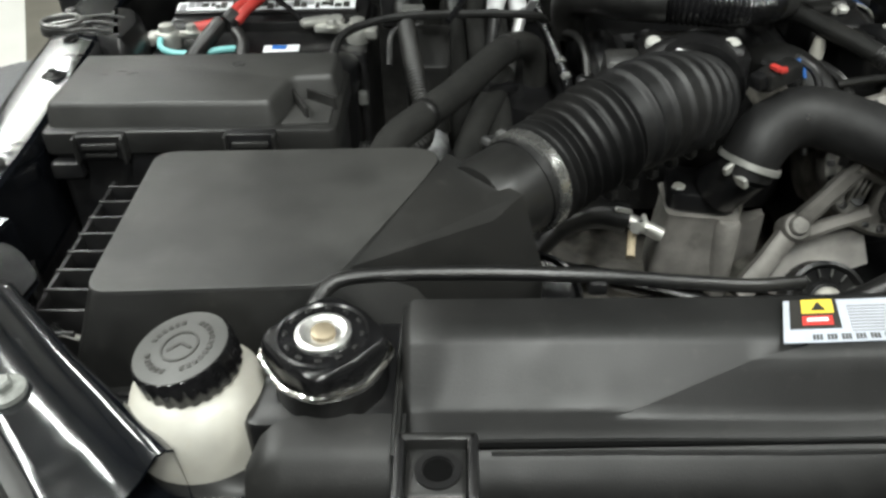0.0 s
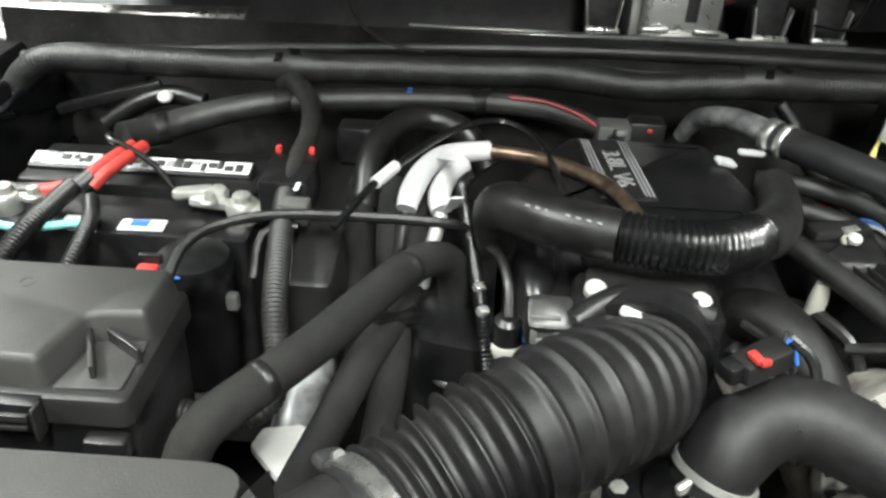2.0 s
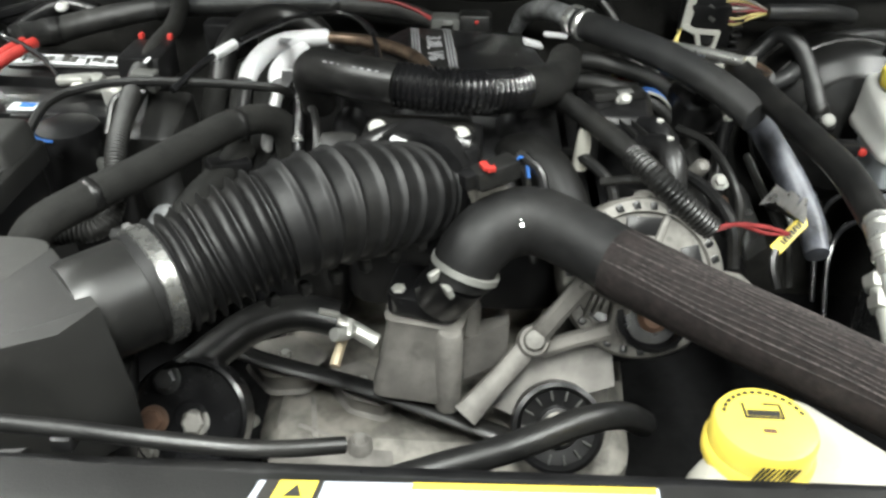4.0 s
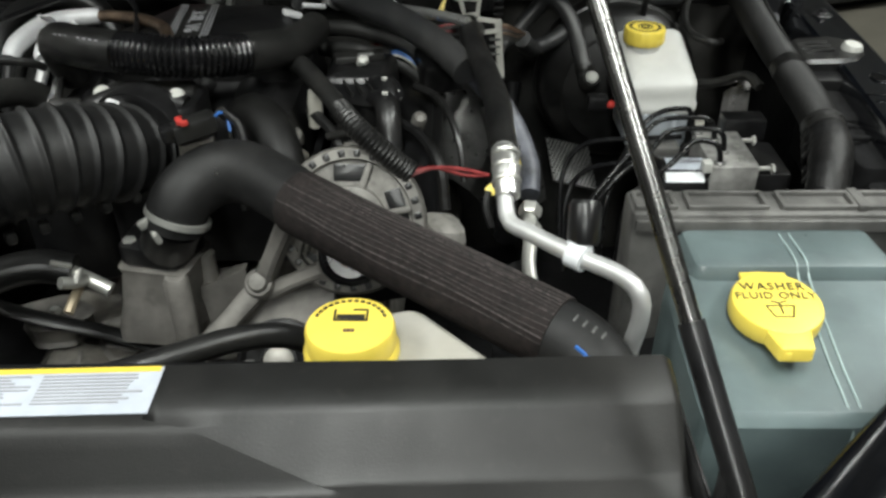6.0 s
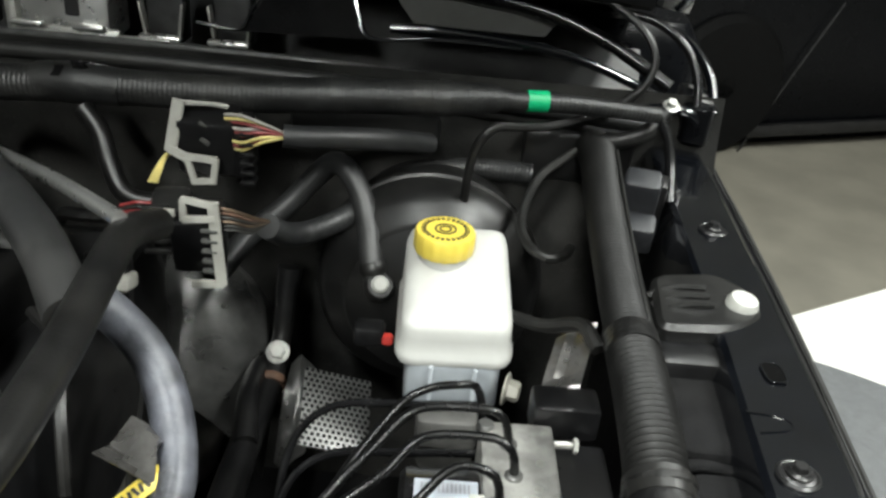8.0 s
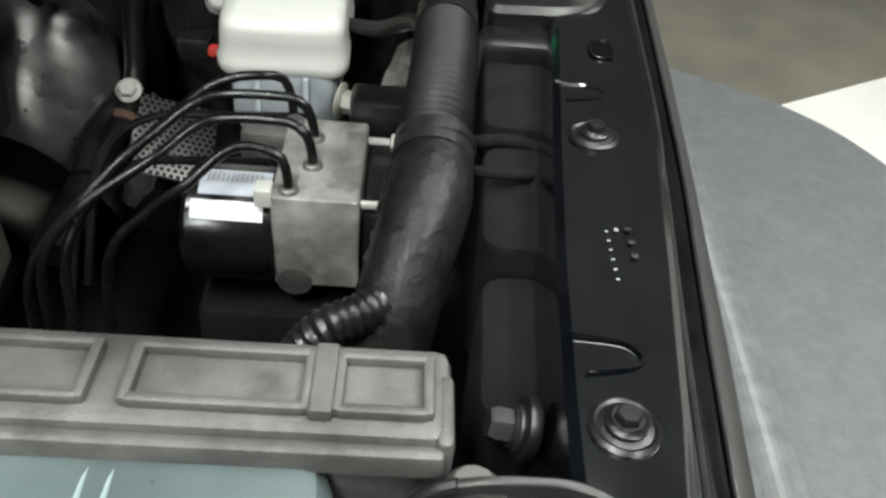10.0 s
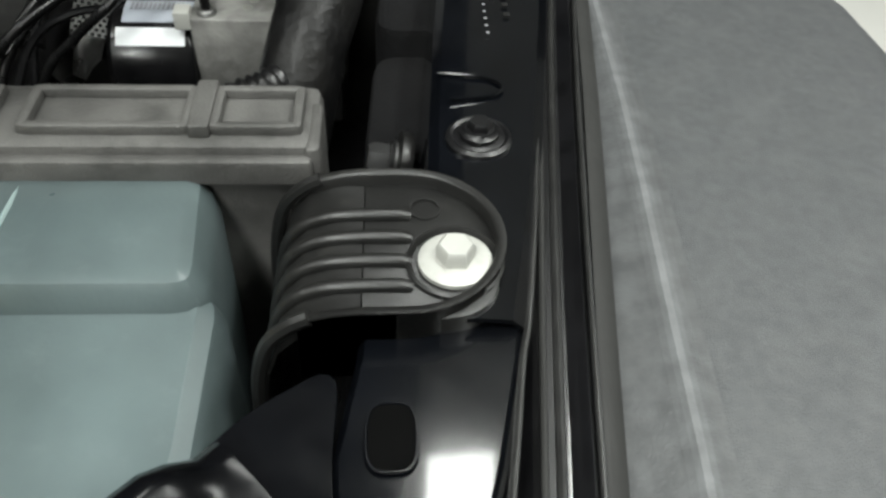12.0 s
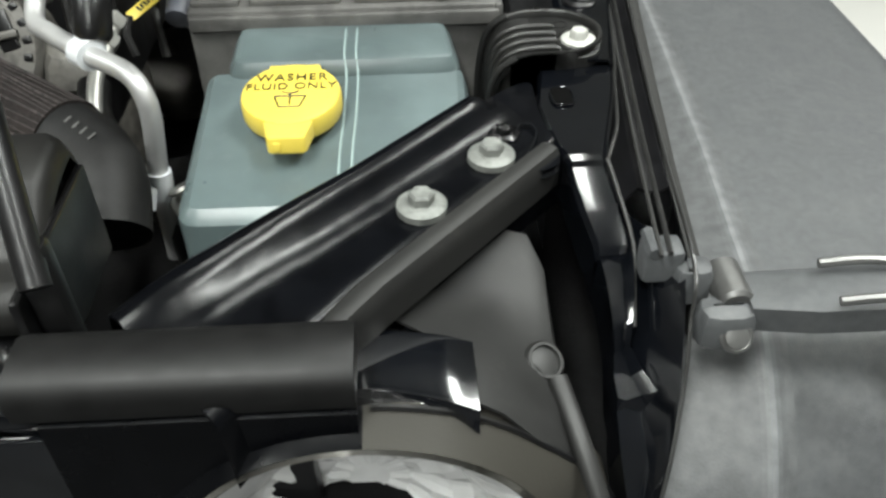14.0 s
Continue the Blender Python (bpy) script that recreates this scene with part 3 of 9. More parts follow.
def flare(s):
    th = thing("fender_flare", side(s, [(1.15, 0.6, 0.8)])[0], "matte grey moulded plastic fender flare", "fender flare", "fender flares")
    crease = [(0.25, 1.052), (0.36, 1.065), (0.42, 1.0705), (0.50, 1.079), (0.573, 1.084), (0.64, 1.089), (0.72, 1.094), (0.86, 1.099), (1.05, 1.104)]
    rows = []
    for i in range(45):
        u = i / 44
        y0 = 1.0 - 0.74 * u
        a = 1.052 - (0.75 - y0) * 0.118
        c = between_points(y0, crease)
        out = 1.306
        row = [(a, 0.972), (a + 0.001, 0.988), (a + 0.3 * (c - a), 0.9925), (a + 0.62 * (c - a), 0.9965), (c - 0.006, 1.0000), (c - 0.002, 1.0012), (c + 0.002, 1.0010), (c + 0.007, 0.9995)]
        for k in range(1, 16):
            w = k / 15
            row.append((c + 0.007 + (out - c - 0.007) * w, 0.9995 - 0.016 * w ** 1.6 - (0.014 if k == 15 else 0.003 if k == 14 else 0)))
        made = []
        for x, z in row:
            rear = between_points(x, FLARE_REAR)
            y = rear + (0.26 - rear) * u
            drop = 0.0 if y > 0.365 else ((0.365 - y) / 0.105) ** 2 * 0.055
            made.append((x, y, z - drop))
        rows.append(made)
    for k in range(1, 9):
        rows.append([(q[0] - 0.001 * k, q[1] - 0.010 * k * (1 - k / 13), q[2] - 0.024 * k) for q in rows[44]])
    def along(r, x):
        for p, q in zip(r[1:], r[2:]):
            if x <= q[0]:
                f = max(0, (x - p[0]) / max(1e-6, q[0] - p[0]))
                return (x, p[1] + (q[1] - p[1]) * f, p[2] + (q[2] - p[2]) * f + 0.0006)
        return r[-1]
    # graded strip colours paint the soft highlight along the scuffed crease
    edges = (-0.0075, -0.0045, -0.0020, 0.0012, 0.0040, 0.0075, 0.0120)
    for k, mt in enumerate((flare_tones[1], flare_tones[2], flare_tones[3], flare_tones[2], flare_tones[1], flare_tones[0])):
        part("worn_crease", sheet_side(s, Shape(), [[along(r, r[5][0] + 0.002 + e) for e in edges[k:k + 2]] for r in rows], 0.0), mt, th, "scuffed crease with its highlight painted in" if k == 2 else "")
    # inner band takes a paler tone than the flare shell
    part("dusty_band", sheet_side(s, Shape(), [[(x, y, z + 0.0004) for x, y, z in r[1:5]] for r in rows], 0.0), flare_tones[0], th, "paler band inside the crease")
    part("flare_shell", sheet_side(s, Shape(), rows, 0.003), flare_mat, th, sharp=60)
    part("outer_skirt", sheet_side(s, Shape(), [[(r[-1][0], r[-1][1], r[-1][2]), (r[-1][0] + 0.004, r[-1][1], r[-1][2] - 0.03), (r[-1][0] - 0.002, r[-1][1], r[-1][2] - 0.07)] for r in rows], 0.003), flare_mat, th)
    return th


def brace(s):
    """The diagonal pressed strut from the rail to the radiator support."""
    th = thing("diagonal_brace", side(s, [(0.85, 0.38, 0.95)])[0], "glossy black pressed steel brace with two flanged bolts", "brace", "diagonal braces")
    u = Vector((-0.70, -0.714, 0)).normalized()
    n = Vector((-u.y, u.x, 0))
    a = Vector((0.9255, 0.4490 - (0.03 if s < 0 else 0), 1.066))
    far = 0.257 if s > 0 else 0.225
    grid = []
    for i in range(37):
        d = -0.020 + (far + 0.008) * i / 36
        q = a + u * d
        w = 0.9 + 0.35 * max(0, (d - 0.10)) / 0.2
        z = q.z - 0.004 * max(0, d - 0.16) / 0.12 - 0.009 * (max(0, d - 0.20) / 0.06) ** 2
        rim = 0.011 * min(1, max(0, (d + 0.013) / 0.012))
        prof = [(-0.034, -0.045), (-0.031, -0.012), (-0.029, -0.003), (-0.025, -0.0012), (-0.018, -0.0014), (-0.010, -0.0016), (0.000, -0.0012), (0.008, 0.000),
                (0.015, 0.0022 + rim * 0.20), (0.0205, 0.003 + rim * 0.60), (0.026, 0.004 + rim), (0.032, 0.004 + rim), (0.036, 0.001 + rim), (0.0385, -0.03)]
        grid.append([tuple(q - n * (o * w) + Vector((0, 0, z - q.z + h))) for o, h in prof])
    part("pressed_strut", sheet_side(s, Shape(), grid, 0.002), brace_paint if s > 0 else paint, th, sharp=70)
    # flat foot on the rail
    foot = rounded([(0.925, 0.497), (0.947, 0.512), (0.9465, 0.48), (0.9505, 0.434), (0.953, 0.418), (0.935, 0.410), (0.905, 0.425), (0.900, 0.468)], 0.008)
    part("foot_plate", Shape().slab(rounded_side(s, foot), 1.058, 1.064, 0.0015), brace_paint, th)
    for c in ((0.8712, 0.3785, 1.068), (0.9130, 0.4225, 1.068)):
        q = side(s, [(c[0], c[1] - (0.03 if s < 0 else 0), c[2])])[0]
        part("bolt_flange", Shape().lathe([(0.0138, -0.003), (0.0138, 0.001), (0.0112, 0.0026), (0.009, 0.003)], q, seg=28), dull_bolt, th)
        part("bolt_head", Shape().bolt((q[0], q[1], q[2] + 0.002), r=0.0072, h=0.007), dull_bolt, th)
    q = side(s, [(0.923, 0.449, 1.064)])[0]
    part("push_clip", Shape().lathe([(0.0105, -0.002), (0.0105, 0.002), (0.008, 0.004), (0.0075, 0.002), (0.005, 0.002), (0.004, 0.006), (0.002, 0.007)], q, seg=18, lobes=6, depth=0.0012), plastic_gloss, th)
    # rubber seal lying along the front edge
    rings = []
    for k in range(13):
        d = -0.004 + 0.225 * k / 12
        f = d / 0.18
        c, h, z = 0.0295 + 0.0050 * f, 0.0072 + 0.0004 * f, 1.0665 - 0.020 * max(0, d - 0.15) / 0.12
        q = a + u * d
        rings.append([tuple(side(s, [(q.x + n.x * (c + o * h), q.y + n.y * (c + o * h), z + e)])[0]) for o, e in ((-1, -0.020), (-1, -0.002), (-0.85, 0.0006), (-0.4, 0.0014), (0.1, 0.0020), (0.6, 0.0010), (0.9, -0.003), (1, -0.010), (1, -0.024))])
    part("edge_seal", Shape().loft(rings), shield_mat, th)
    # dished scallop beside the clip
    part("scallop_lip", Shape().tube(side(s, [(0.930, 0.447, 1.0662), (0.934, 0.455, 1.0668), (0.940, 0.455, 1.0668), (0.9425, 0.447, 1.0668), (0.940, 0.436, 1.0666), (0.934, 0.424, 1.0660)]), 0.0011, 6), paint, th)
    return th


def rounded_side(s, outline):
    o = [(MID + s * (x - MID), y) for x, y in outline]
    return o if s > 0 else list(reversed(o))


def bezel_radius(e):
    return between_points(e if e <= 90 else 180 - e, [(-90, 0.112), (-60, 0.122), (0, 0.131), (9, 0.130), (18, 0.124), (38, 0.112), (61, 0.1075), (75, 0.105), (90, 0.1035)])


def headlamp(s):
    th = thing("headlamp", side(s, [(0.842, 0.26, 0.85)])[0], "round clear headlamp in a black bezel", "headlamp", "headlamps")
    c = Vector(side(s, [(0.836, 0.250, 0.936)])[0])
    ax = (0, -1, 0.03)
    m = Matrix.Translation(c) @ towards(ax)
    part("lamp_bowl", Shape().lathe([(0.100, -0.07), (0.104, -0.030), (0.106, -0.018), (0.0985, -0.006), (0.0965, -0.02)], c, ax, 48, cap=False), plastic_gloss, th)
    def ring(lo, hi):
        rows = []
        for k in range(33):
            e = radians(lo + (hi - lo) * k / 32)
            r = bezel_radius(math.degrees(e))
            rows.append([(0.836 + rr * math.cos(e), y, 0.936 + rr * math.sin(e)) for rr, y in ((0.0975, 0.254), (0.0982, 0.249), (0.0992, 0.2475), (r - 0.0012, 0.2640), (r, 0.2665), (r, 0.290))])
        return sheet_side(s, Shape(), rows, 0.002)
    # two tones paint the floor and shadow reflected in a glossy black bezel
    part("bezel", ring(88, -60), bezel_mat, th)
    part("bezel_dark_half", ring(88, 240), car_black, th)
    edge = []
    for k in range(29):
        e = radians(86 - 110 * k / 28)
        r = bezel_radius(math.degrees(e)) + 0.0006
        edge.append((0.836 + r * math.cos(e), 0.2665, 0.936 + r * math.sin(e)))
    part("bezel_gasket", Shape().tube(side(s, edge), 0.0017, 6), plastic_dark, th)
    part("chrome_ring", Shape().lathe([(0.0972, 0.0), (0.0985, 0.004), (0.0965, 0.0065), (0.0945, 0.003)], c, ax, 64, cap=False), chrome, th)
    part("dark_gasket", Shape().lathe([(0.0948, -0.001), (0.0950, 0.003), (0.0925, 0.002), (0.0920, -0.004)], c, ax, 64, cap=False), plastic_dark, th)
    random.seed(5)
    rings = []
    for k in range(8):
        r = 0.0925 * (1 - k / 8)
        ring_pts = []
        for j in range(72):
            e = 2 * math.pi * j / 72
            tooth = (j % 6) / 5.0
            ring_pts.append((r * math.cos(e), r * math.sin(e), -0.004 - 0.050 * (1 - (r / 0.0905) ** 2) + (0.010 * abs(tooth - 0.5) + 0.004 * random.random()) * min(1, r / 0.03) * (1 if k % 3 else 0.3)))
        rings.append(ring_pts)
    part("reflector", Shape().loft(rings, (False, True), m), lens, th, sharp=8)
    return th


def gap_backing(s):
    # dark sheet added to fill the shaded gap and hide the floor
    return part("wheel_house_liner", sheet_side(s, Shape(), [[(0.60 + 0.46 * k / 6, y, 0.955 - 0.10 * abs(k / 6 - 0.3) - 0.5 * max(0, 0.30 - y)) for k in range(7)] for y in (0.22, 0.26, 0.32, 0.40, 0.50, 0.62)], 0.01), felt, None,
                "dark backing sheet added below the brace", "liner", "wheel house liners")


for s in (1, -1):
    gap_backing(s)
    inner_rail(s), fender(s), flare(s), brace(s), headlamp(s)

# front panel, radiator support, firewall, cowl
front = thing("grille_panel", (0.30, 0.15, 0.6), "glossy black painted grille panel and radiator support", "grille panel")
grid = []
for i in range(31):
    x = -0.10 + 0.80 * i / 30
    low = 0.013 * min(1, max(0, abs(x - MID) - 0.37) / 0.03)
    grid.append([(x, 0.290, 0.98), (x, 0.287, 1.048 - low), (x, 0.282, 1.056 - low), (x, 0.272, 1.058 - low), (x, 0.264, 1.055 - low), (x, 0.262, 1.050 - low), (x, 0.262, 1.0), (x, 0.262, 0.535)])
part("upper_panel", Shape().sheet(grid, 0.003), paint, front)
for s in (1, -1):
    grid = []
    for i in range(53):
        x = 0.700 + 0.193 * i / 52
        dx = abs(x - 0.836)
        zt = 1.0412 - 0.004 * max(0, x - 0.88) / 0.03
        yf = between_points(x, [(0.70, 0.279), (0.833, 0.2775), (0.852, 0.275), (0.870, 0.270), (0.888, 0.264), (0.913, 0.254)])
        yr = between_points(x, [(0.70, 0.322), (0.838, 0.319), (0.875, 0.3135), (0.894, 0.3085), (0.913, 0.302)])
        low = 0.936 + math.sqrt(max(0, 0.107 ** 2 - dx ** 2)) if dx < 0.10 else 0.97
        grid.append([(x, yr, 0.98), (x, yr - 0.001, zt - 0.006), (x, yr - 0.003, zt - 0.0012), (x, yr - 0.008, zt), (x, (yf + yr) / 2, zt + 0.0004), (x, yf + 0.005, zt), (x, yf + 0.001, zt - 0.0010), (x, yf, zt - 0.004), (x, yf - 0.001, min(zt - 0.0045, low)), (x, yf - 0.002, min(zt - 0.013, low))])
    part("lamp_corner", sheet_side(s, Shape(), grid, 0.002), paint, front, sharp=50)
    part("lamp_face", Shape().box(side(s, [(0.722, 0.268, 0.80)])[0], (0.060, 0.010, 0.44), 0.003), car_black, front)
    grid = []
    for i in range(29):
        x = 0.700 + 0.138 * i / 28
        dx = abs(x - 0.836)
        low = 0.936 + math.sqrt(max(0, 0.0995 ** 2 - dx ** 2)) if dx < 0.0995 else 0.60
        grid.append([(x, 0.2600, 1.050), (x, 0.2565, 1.049), (x, 0.2560, (1.049 + low) / 2), (x, 0.2550, low)])
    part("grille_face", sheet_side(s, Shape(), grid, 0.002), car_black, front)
part("face_plate", Shape().box((0.565, 0.2585, 0.83), (0.29, 0.004, 0.42), 0.001), paint, front)
part("front_deck", Shape().box((0.56, 0.285, 1.040), (0.30, 0.040, 0.016), 0.003), plastic_dark, front)
for x, y in ((0.459, 0.296), (0.664, 0.303)):
    part("deck_bolt", Shape().lathe([(0.0155, 0.0), (0.0155, 0.002), (0.012, 0.006), (0.006, 0.008), (0.002, 0.0085)], (x, y, 1.048), (0, -0.2, 1), 24), plastic_gloss, front)
for x in (-0.055, 0.155, 0.30):
    part("panel_bolt", Shape().bolt((x, 0.264, 1.053), (0, -0.3, 1), r=0.0085, h=0.009, flange=0.0145), plastic_gloss, front)
part("support_wall", Shape().box((0.30, 0.30, 0.80), (1.02, 0.03, 0.42), 0.004), paint_dull, front)
for s in (1, -1):
    # painted bowl behind the headlamp and the grey splash shield beside the brace
    part("splash_shield", sheet_side(s, Shape(), [[(0.887, 0.272, 1.0375), (0.905, 0.269, 1.028), (0.922, 0.266, 1.010), (0.937, 0.265, 0.995), (0.950, 0.264, 0.975), (0.958, 0.262, 0.955)],
                                                   [(0.887, 0.300, 1.0380), (0.905, 0.300, 1.031), (0.922, 0.296, 1.016), (0.936, 0.290, 1.004), (0.948, 0.283, 0.988), (0.955, 0.275, 0.965)],
                                                   [(0.845, 0.3335, 1.036), (0.902, 0.334, 1.028), (0.920, 0.330, 1.014), (0.933, 0.322, 1.008), (0.943, 0.310, 0.998), (0.950, 0.290, 0.975)],
                                                   [(0.815, 0.340, 1.034), (0.895, 0.362, 1.024), (0.917, 0.362, 1.018), (0.931, 0.355, 1.014), (0.940, 0.340, 1.006), (0.946, 0.310, 0.985)],
                                                   [(0.800, 0.360, 1.038), (0.890, 0.395, 1.034), (0.917, 0.402, 1.030), (0.933, 0.400, 1.026), (0.941, 0.380, 1.016), (0.944, 0.340, 0.992)]], 0.002), shield_mat, front)
    q = side(s, [(0.932, 0.315, 1.010)])[0]
    part("shield_screw", Shape().lathe([(0.0115, -0.006), (0.0115, 0.001), (0.010, 0.003), (0.0085, 0.003), (0.0080, 0.001), (0.004, 0.002)], q, (0.4 * s, -0.4, 1), 24), shield_mat, front)
    part("shield_rib", Shape().tube(side(s, [(0.938, 0.305, 1.008), (0.943, 0.285, 1.000), (0.948, 0.265, 0.990), (0.955, 0.245, 0.97), (0.958, 0.225, 0.94)]), 0.0055, 10), shield_mat, front)

wall = thing("firewall", (0.30, 1.30, 0.6), "black felt-lined firewall behind the engine", "firewall", kind="structure")
grid = []
for i in range(37):
    x = -0.50 + 1.60 * i / 36
    w = 0.008 * math.sin(i * 1.7) + 0.006 * math.sin(i * 0.61)
    grid.append([(x, 1.300, 1.135), (x, 1.296 + w * 0.3, 1.10), (x, 1.285 + w, 1.05), (x, 1.275 - w, 0.99), (x, 1.27 + w, 0.90), (x, 1.24, 0.6)])
part("felt_lining", Shape().sheet(grid, 0.012), fire_felt, wall)
for a, b, c, d in ((-0.40, 1.04, 0.17, 0.06), (0.72, 1.075, 0.16, 0.035), (0.95, 1.06, 0.12, 0.06)):
    part("pressed_panel", Shape().box((a, 1.285, b), (c, 0.016, d), 0.008), plastic_dark, wall)

cowl = thing("cowl", (0.30, 1.42, 1.05), "black painted cowl with rubber seal channel below the windscreen", "cowl")
def bow(x):
    return -0.03 * ((x - MID) / 0.75) ** 2
for nm, y, z, r, mt in (("seal_channel", 1.305, 1.112, 0.0075, cowl_dusty), ("rubber_seal", 1.298, 1.126, 0.0085, cowl_dusty), ("cowl_edge", 1.322, 1.137, 0.0045, cowl_line)):
    part(nm, Shape().tube([(-0.49 + 1.51 * i / 16, y + 0.5 * bow(-0.49 + 1.51 * i / 16), z + 0.022 * (i / 16) - 0.018 + bow(-0.49 + 1.51 * i / 16)) for i in range(17)], r, 10), mt, cowl)
grid = []
for i in range(35):
    x = -0.56 + 1.62 * i / 34
    z = 1.136 + 0.022 * i / 34 - 0.018 + bow(x)
    grid.append([(x, 1.312, z - 0.022), (x, 1.322, z - 0.002), (x, 1.336, z), (x, 1.350, z - 0.004), (x, 1.352, z - 0.03), (x, 1.50, z - 0.06), (x, 1.56, z + 0.02), (x, 1.75, z + 0.06), (x, 1.80, z + 0.11)])
part("cowl_panel", Shape().sheet(grid, 0.003), cowl_dusty, cowl)
# short zinc strips stand in for highlights along the cowl edge
for x0, x1 in ((-0.30, -0.205), (0.02, 0.30), (0.345, 0.38), (0.44, 0.50)):
    part("bright_edge", Shape().box(((x0 + x1) / 2, 1.338, 1.120 + 0.0126 * ((x0 + x1) / 2 + 0.56) + bow((x0 + x1) / 2)), (x1 - x0, 0.006, 0.003), 0.001), zinc, cowl)
# wavy foil strip added in place of the reflection at the windscreen base
random.seed(14)
rows = []
for i in range(19):
    x = -0.545 + 0.345 * i / 18
    rows.append([(x, 1.340 + 0.004 * random.random(), 1.094 + 0.020 * i / 18), (x, 1.347 + 0.004 * random.random(), 1.103 + 0.016 * i / 18), (x, 1.354, 1.113 + 0.011 * i / 18 + 0.003 * random.random()), (x, 1.372, 1.118 + 0.012 * i / 18)])
part("glossy_trim", Shape().sheet(rows, 0.002), foil_dark, cowl, "shiny strip standing in for a windscreen base reflection", sharp=20)
part("raised_plate", Shape().loft([[(0.575, 1.336, 1.150), (0.716, 1.336, 1.154), (0.690, 1.350, 1.196), (0.606, 1.350, 1.192)], [(0.575, 1.342, 1.150), (0.716, 1.342, 1.154), (0.690, 1.356, 1.196), (0.606, 1.356, 1.192)]]), felt, cowl)
part("plate_rim", Shape().tube([(0.53, 1.334, 1.156), (0.575, 1.334, 1.153), (0.590, 1.342, 1.176), (0.608, 1.349, 1.194), (0.688, 1.349, 1.198), (0.702, 1.342, 1.178), (0.718, 1.334, 1.156), (0.80, 1.334, 1.161), (0.88, 1.33, 1.160)], 0.0022, 6), paint, cowl)
motor = thing("wiper_motor", (0.372, 1.42, 1.10), "silver wiper motor under the cowl edge", "wiper motor")
part("motor_housing", Shape().box((0.374, 1.400, 1.150), (0.104, 0.070, 0.085), 0.012), alu, motor)
part("end_cap", Shape().box((0.313, 1.400, 1.145), (0.014, 0.06, 0.07), 0.004), zinc, motor)
part("housing_step", Shape().box((0.378, 1.366, 1.118), (0.118, 0.012, 0.026), 0.004), zinc, motor)
part("housing_slot", Shape().box((0.385, 1.3645, 1.165), (0.016, 0.004, 0.045), 0.002), steel_dark, motor)
for x in (0.338, 0.405):
    part("motor_foot", Shape().box((x, 1.354, 1.134), (0.036, 0.010, 0.006), 0.002), alu, motor)
for x in (0.27, 0.485, 0.56):
    cl = thing("cowl_clip", (x, 1.40, 1.10), "grey metal clip on the cowl edge", "clip", "cowl clips")
    part("clip_plate", Shape().box((x, 1.385, 1.160), (0.042, 0.03, 0.08), 0.004), steel_dark, cl)
    part("clip_foot", Shape().box((x, 1.350, 1.131), (0.046, 0.012, 0.006), 0.002), alu, cl)
    for dx in (-0.021, 0.021):
        part("clip_side", Shape().box((x + dx, 1.362, 1.150), (0.003, 0.014, 0.036), 0.001, turn=(0, 8 * dx / 0.021, 0)), zinc, cl)
part("cowl_lead", Shape().tube([(0.43, 1.40, 1.16), (0.436, 1.37, 1.175), (0.43, 1.39, 1.19)], 0.003, 8), wire_red, None, "thin red lead at the wiper motor", "wire")
# long wiper linkage arm along the cowl on the driver's side
hose("wiper_linkage", [(0.737, 1.345, 1.166), (0.80, 1.345, 1.167), (0.886, 1.345, 1.161), (0.952, 1.342, 1.149), (1.013, 1.335, 1.129), (1.055, 1.32, 1.115)], 0.0055, paint, "black painted linkage arm along the cowl", "linkage", seg=12)
# pale colour carries the light falling in the cowl cut-out
part("cowl_plate", Shape().loft([[(0.735, y, 1.190), (0.935, y, 1.188), (0.912, y + 0.002, 1.156), (0.760, y + 0.002, 1.158)] for y in (1.405, 1.411)]), tab_grey, None, "pale plate standing in for the lit cowl cut-out", "plate")
hose("wiper_link_sheath", [(0.80, 1.40, 1.20), (0.90, 1.39, 1.19), (0.98, 1.37, 1.165), (1.05, 1.34, 1.13)], 0.008, plastic_gloss, "dull black sheath beside the cowl arm", "linkage", seg=10)
hg = thing("hinge_assembly", (1.06, 1.30, 1.08), "dark steel hood hinge on the cowl corner", "hinge")
part("hinge_leaf", Shape().slab(rounded([(1.055, 1.285), (1.082, 1.275), (1.100, 1.32), (1.094, 1.37), (1.068, 1.375)], 0.008), 1.085, 1.128, 0.004), car_black, hg)
part("hinge_arm", Shape().tube([(1.020, 1.296, 1.118), (1.045, 1.288, 1.122), (1.064, 1.284, 1.118), (1.078, 1.288, 1.10)], 0.006, 10), paint, hg)
part("hinge_strap", Shape().tube([(1.060, 1.41, 1.175), (1.078, 1.375, 1.166), (1.090, 1.335, 1.146), (1.092, 1.30, 1.115)], 0.006, 10), paint, hg)
for k in range(3):
    part("hinge_slot", Shape().box((1.080, 1.300 + 0.024 * k, 1.1295), (0.016, 0.010, 0.004), 0.0015, turn=(0, 8, -12)), steel_grey, hg)
part("hinge_nut", Shape().bolt((1.040, 1.286, 1.126), (0, -0.5, 1), 0.006, 0.007, 0.009), zinc, hg)
part("windscreen", Shape().sheet([[(-0.45 + 1.5 * i / 12, 1.82, 1.27), (-0.43 + 1.46 * i / 12, 2.05, 1.68)] for i in range(13)], 0.006), glass, None, "dark raked windscreen above the cowl", "windscreen")
tub = thing("car_body", (0.3, 2.2, 0.6), "black painted car body behind the cowl", "car body")
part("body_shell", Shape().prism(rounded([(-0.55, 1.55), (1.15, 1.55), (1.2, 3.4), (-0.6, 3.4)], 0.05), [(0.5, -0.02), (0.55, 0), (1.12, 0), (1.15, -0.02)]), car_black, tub)

